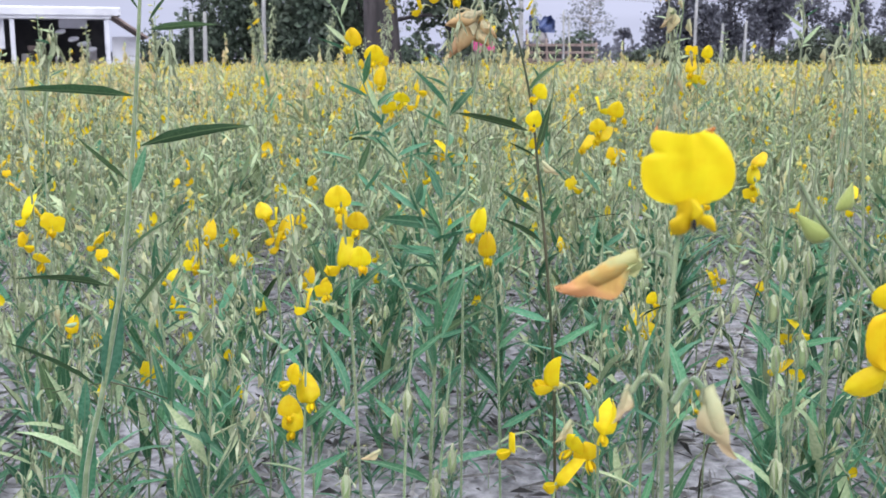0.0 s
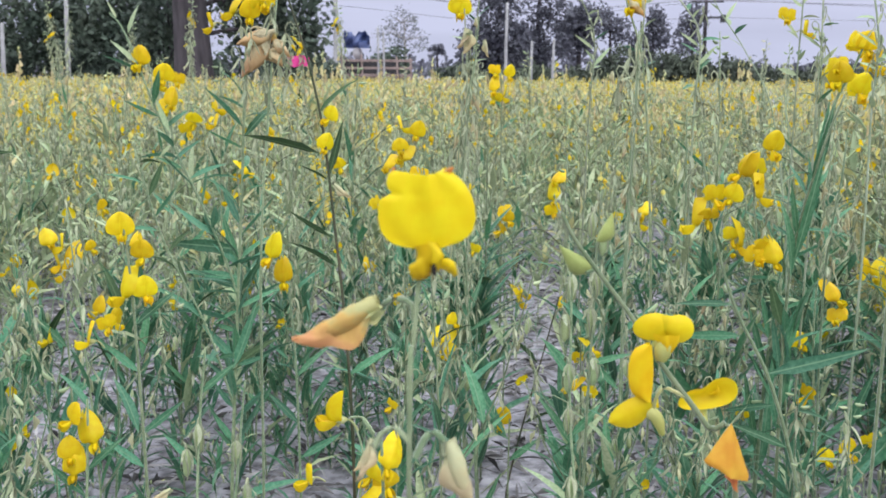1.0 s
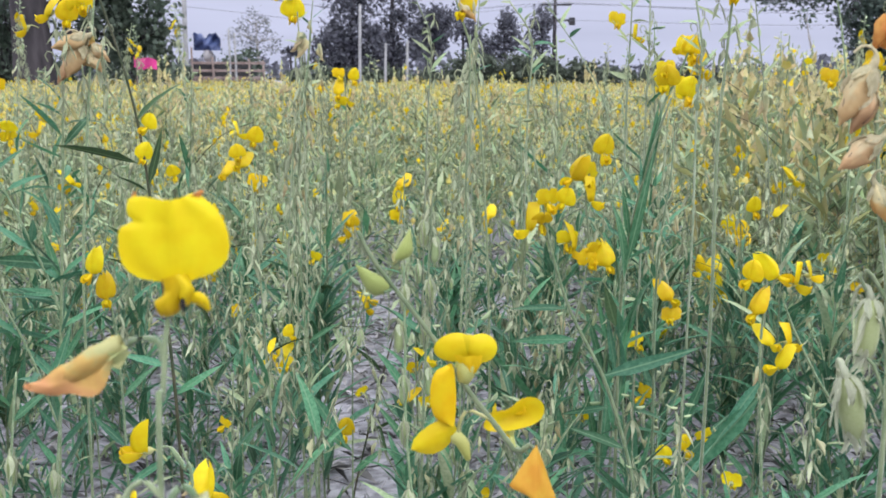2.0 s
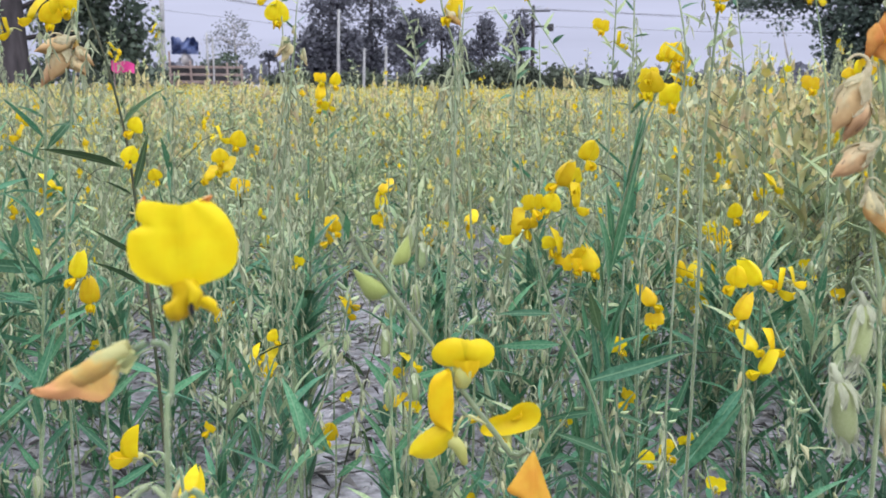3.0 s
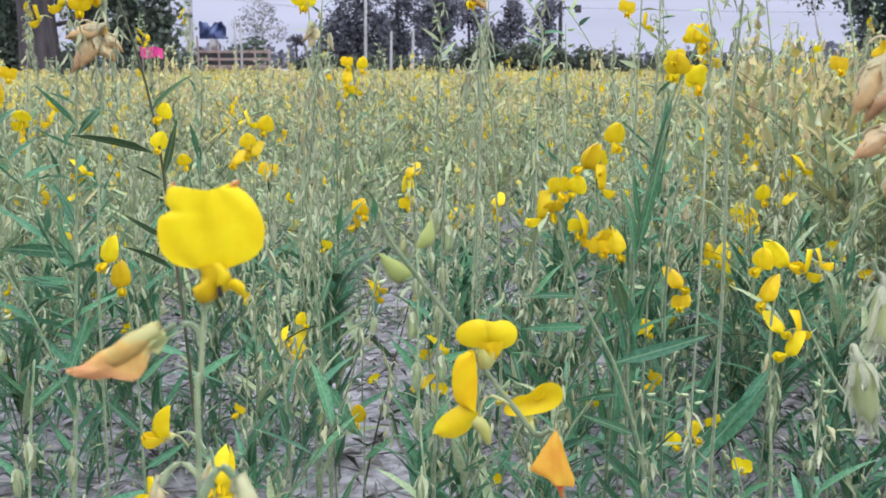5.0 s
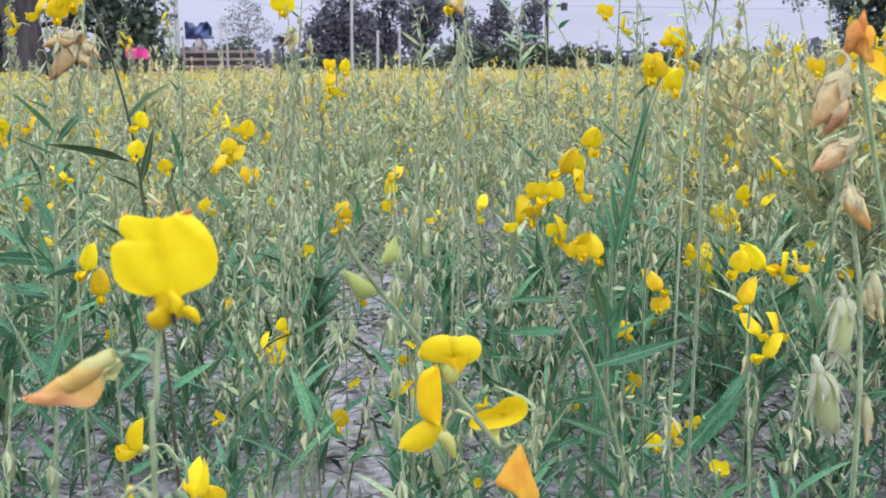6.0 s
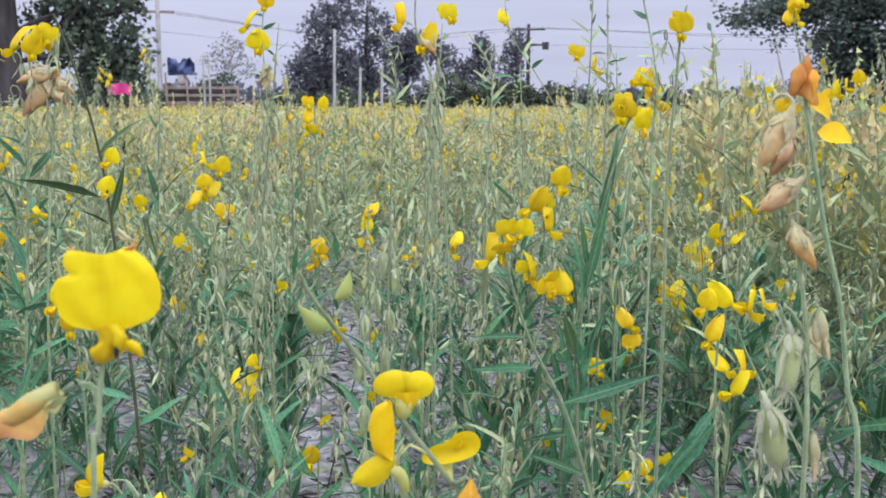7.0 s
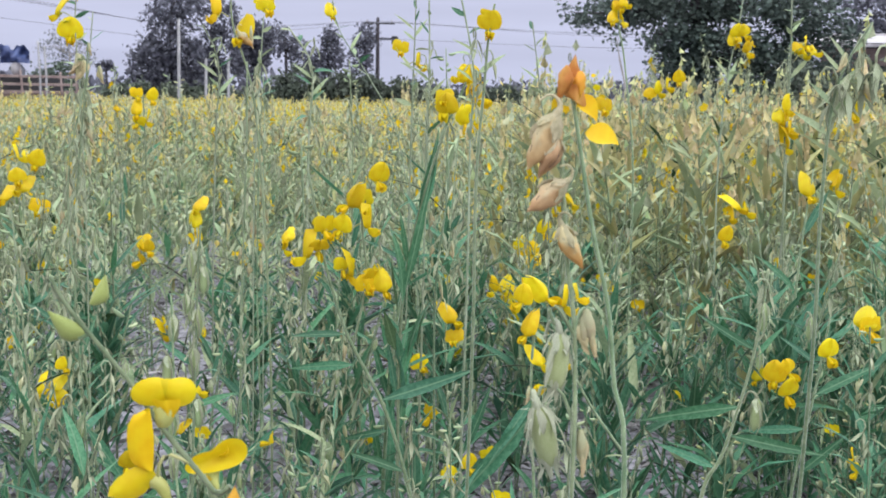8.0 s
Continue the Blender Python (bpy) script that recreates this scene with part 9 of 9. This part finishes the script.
def far_clump(rng, stems=4, leaves=4, bits=10, big=1.0, green=0.3):
    """A clump of crop seen from far off: a few stems, leaves, husks and flowers."""
    by = {LEAF_RIPE: [], FAR_HUSK: [], PETAL_PALE: [], CALYX: [], STEM: [], LEAF: [], LEAF_PALE: [], HUSK: [], PETAL: [], POD: []}
    for _ in range(stems):
        x, y, h = rng.uniform(-0.14, 0.14), rng.uniform(-0.14, 0.14), rng.uniform(0.38, 0.56)
        if rng.random() < 0.06:
            h *= rng.uniform(1.1, 1.3)
        tx, ty = x + rng.uniform(-0.06, 0.06), y + rng.uniform(-0.06, 0.06)
        by[STEM].append(tube([(x, y, 0.05), (tx, ty, h)], (0.0026, 0.0018), 3))
        for _ in range(leaves):
            u = rng.uniform(0.3, 0.85)
            m = Matrix.Translation((x + (tx - x) * u, y + (ty - y) * u, h * u)) @ Matrix.Rotation(rng.uniform(0, 6.28), 4, "Z") @ Matrix.Rotation(rng.uniform(0.3, 1.2), 4, "X") @ Matrix.Scale(rng.uniform(0.07, 0.12) * big, 4)
            by[LEAF if rng.random() < green - 0.35 * u else rng.choice((LEAF_PALE, LEAF_RIPE))].append(moved(LOW_LEAF, m))
        for _ in range(bits):
            u = rng.uniform(0.62, 1.0)
            m = Matrix.Translation((tx + rng.uniform(-0.03, 0.03), ty + rng.uniform(-0.03, 0.03), h * u)) @ pose(0, 0, 0, rng.uniform(0, 360), rng.uniform(0, 360), 0) @ Matrix.Scale(rng.uniform(0.016, 0.03), 4)
            by[rng.choice((HUSK, FAR_HUSK, FAR_HUSK, FAR_HUSK, POD, CALYX, PETAL_PALE))].append(moved(LOW_BIT, m))
        if rng.random() < 0.85:
            for _ in range(rng.choice((3, 4, 5, 6))):
                m = Matrix.Translation((tx + rng.uniform(-0.03, 0.03), ty + rng.uniform(-0.03, 0.03), h * rng.uniform(0.82, 1.02))) @ pose(0, 0, 0, rng.uniform(-20, 40), 0, rng.uniform(0, 360)) @ Matrix.Scale(rng.uniform(0.016, 0.028), 4)
                by[PETAL if rng.random() < 0.38 else PETAL_PALE].append(moved(LOW_FLOWER, m))
    return {mat: joined(s) for mat, s in by.items() if s}


clumps = [far_clump(rng) for _ in range(26)]
sparse = [far_clump(rng, 2, 11, 1, 1.3, 0.6) for _ in range(12)]


def strew(rng, count, near, far, span, pick, low, high, bare=-9.0):
    out = []
    for _ in range(count):
        az, r = radians(rng.uniform(*span)), math.sqrt(rng.uniform(near ** 2, far ** 2))
        x, y = EYE_X + r * math.sin(az), EYE_Y + r * math.cos(az)
        if noise.noise((x * 2.3, y * 2.3, 9)) > bare and not bare_soil(x, y):
            out.append((rng.randrange(pick), x, y, rng.uniform(0, 6.28), rng.uniform(low, high)))
    return out


sown("crop_plants", mids, strew(rng, 760, 2.2, 4.6, FRONT, len(mids), 0.85, 1.15, -0.32), "pale green sunn hemp crop in flower and seed")
FLOWER_MATS = (PETAL, PETAL_PALE, CALYX)
bloomers = [flattened(recipe(rng, rng.uniform(0.46, 0.60), 0.55, 0.5, 0.8, 0.1), rng) for _ in range(6)]
heads = [(mesh_of("foliage", [(v, m) for m, v in b.items() if m not in FLOWER_MATS]), mesh_of("flower_head", [(v, m) for m, v in b.items() if m in FLOWER_MATS])) for b in bloomers]
for k, x, y, a, size in strew(rng, 50, 2.1, 4.0, FRONT, len(bloomers), 0.85, 1.1) + strew(rng, 26, 2.0, 4.5, (20, 46), len(bloomers), 0.85, 1.1):
    ob = thing("sunn_hemp_plant", "sunn hemp plant with a full head of yellow flowers", "plant", pose(x, y, 0, 0, 0, math.degrees(a)) @ Matrix.Scale(size, 4), "flowering sunn hemp plants")
    tagged(part("foliage", heads[k][0], ob), kind="stuff")
    tagged(part("flower_head", heads[k][1], ob, "cluster of small yellow flowers"), kind="stuff")
sown("flowering_crop", bloomers, strew(rng, 150, 4.0, 7.5, FRONT, len(bloomers), 0.9, 1.15), "sunn hemp plants with full heads of yellow flowers")
sown("crop_plants", thin, strew(rng, 2000, 4.6, 9.0, FRONT, len(thin), 0.85, 1.15), "pale green sunn hemp crop in flower and seed")
stalks = [plant_thing(recipe(rng, rng.uniform(0.70, 0.9), 0.05, 0.8, 0.25), "tall pale seed stalk hung with dry husks over the crop", "tall seed stalks", STEM_PALE) for _ in range(5)]
for k in range(26):
    az, r = radians(rng.uniform(-34, 41)), math.sqrt(rng.uniform(2.0 ** 2, 6.0 ** 2))
    m = pose(EYE_X + r * math.sin(az), EYE_Y + r * math.cos(az), 0, 0, 0, rng.uniform(0, 360)) @ Matrix.Scale(rng.uniform(0.85, 1.08), 4)
    ob = stalks[k] if k < len(stalks) else copy_thing(stalks[k % len(stalks)], pose(0, 0, 0))
    ob.matrix_basis = m
sown("far_crop", clumps, strew(rng, 2500, 8.2, 27.0, FRONT, len(clumps), 0.85, 1.05), "yellow-speckled sunn hemp field reaching to the trees")
ripe = [flattened(recipe(rng, rng.uniform(0.62, 0.74), 0.06, 0.55, 0.9, 1.0), rng, 0.9, 1.2, 3, LOW) for _ in range(10)]
sown("tall_crop_plants", ripe, strew(rng, 320, 2.3, 7.5, (22, 49), len(ripe), 0.98, 1.18) + strew(rng, 80, 3.0, 9.0, (-40, 14), len(ripe), 0.85, 1.05), "tall ripe sunn hemp with pale beige seed heads")
AROUND = (FRONT[1] - 1, FRONT[0] + 361)
sown("far_crop", sparse, strew(rng, 2900, 1.6, 8.0, AROUND, len(sparse), 0.9, 1.2) + strew(rng, 120, 0.8, 1.7, (75, 290), len(sparse), 0.9, 1.1) + strew(rng, 900, 8.0, 24.0, AROUND, len(sparse), 1.4, 1.8), "yellow-speckled sunn hemp field behind the path")


WEED = dict(MID, leaf_pale=MID["leaf"], leaf_ripe=MID["leaf_pale"])
weeds = [flattened(recipe(rng, rng.uniform(0.10, 0.20), 0.0, 0.3, 2.2, 0.10), rng, 0.75, 0.7, 3, WEED) for _ in range(8)]
sown("low_weeds", weeds, strew(rng, 380, 0.95, 2.6, FRONT, len(weeds), 0.5, 1.0), "low grey-green leafy growth on the soil")


thickets = [flattened(recipe(rng, rng.uniform(0.26, 0.42), 0.0, 0.25, 1.7, 0.05), rng, 0.9, 0.9, 3, WEED) for _ in range(6)]
sown("leafy_undergrowth", thickets, strew(rng, 62, 1.25, 2.6, (15, 47), len(thickets), 0.8, 1.1), "young leafy green growth between the taller plants")


def litter():
    """Dry leaves, husks and long straws lying on the soil."""
    r = random.Random(5)
    flake = (np.array(((0, -0.5, 0), (0.2, 0, 0.22), (0, 0.5, 0.05), (-0.2, 0, 0.2))), np.array(((0, 1, 2), (0, 2, 3))))
    straw = (np.array(((0, -0.5, 0), (0.5, -0.15, 0.10), (0.5, 0.2, 0.16), (0, 0.5, 0.04), (-0.5, 0.2, 0.10), (-0.5, -0.15, 0.05))), np.array(((0, 1, 5), (1, 2, 5), (2, 4, 5), (2, 3, 4))))
    shapes = []
    for _ in range(19000):
        az, d = radians(r.uniform(*FRONT)), math.sqrt(r.uniform(0.7 ** 2, 4.2 ** 2))
        x, y = EYE_X + d * math.sin(az), EYE_Y + d * math.cos(az)
        long_ = r.random() < 0.35
        s, w = (r.uniform(0.05, 0.13), r.uniform(0.025, 0.06)) if long_ else (r.uniform(0.008, 0.05), r.choice((0.1, 0.16, 0.3, 0.6, 0.9)))
        h = 0.020 * noise.noise((x * 2.2, y * 2.2, 0)) + 0.010 * noise.noise((x * 9, y * 9, 3))
        tilt = 14 if long_ else 30
        shapes.append(moved(straw if long_ else flake, Matrix.Translation((x, y, h + r.uniform(0.004, 0.018))) @ pose(0, 0, 0, r.uniform(-tilt, tilt), r.uniform(-tilt, tilt), r.uniform(0, 360)) @ Matrix.Diagonal((s * w, s, s * (0.5 if long_ else 1), 1))))
    ob = new("leaf_litter", mesh_of("leaf_litter", [(joined(shapes), STRAW)], smooth=False))
    return tagged(ob, "grey-brown dry leaves and straws on the soil", "litter", kind="stuff")


litter()
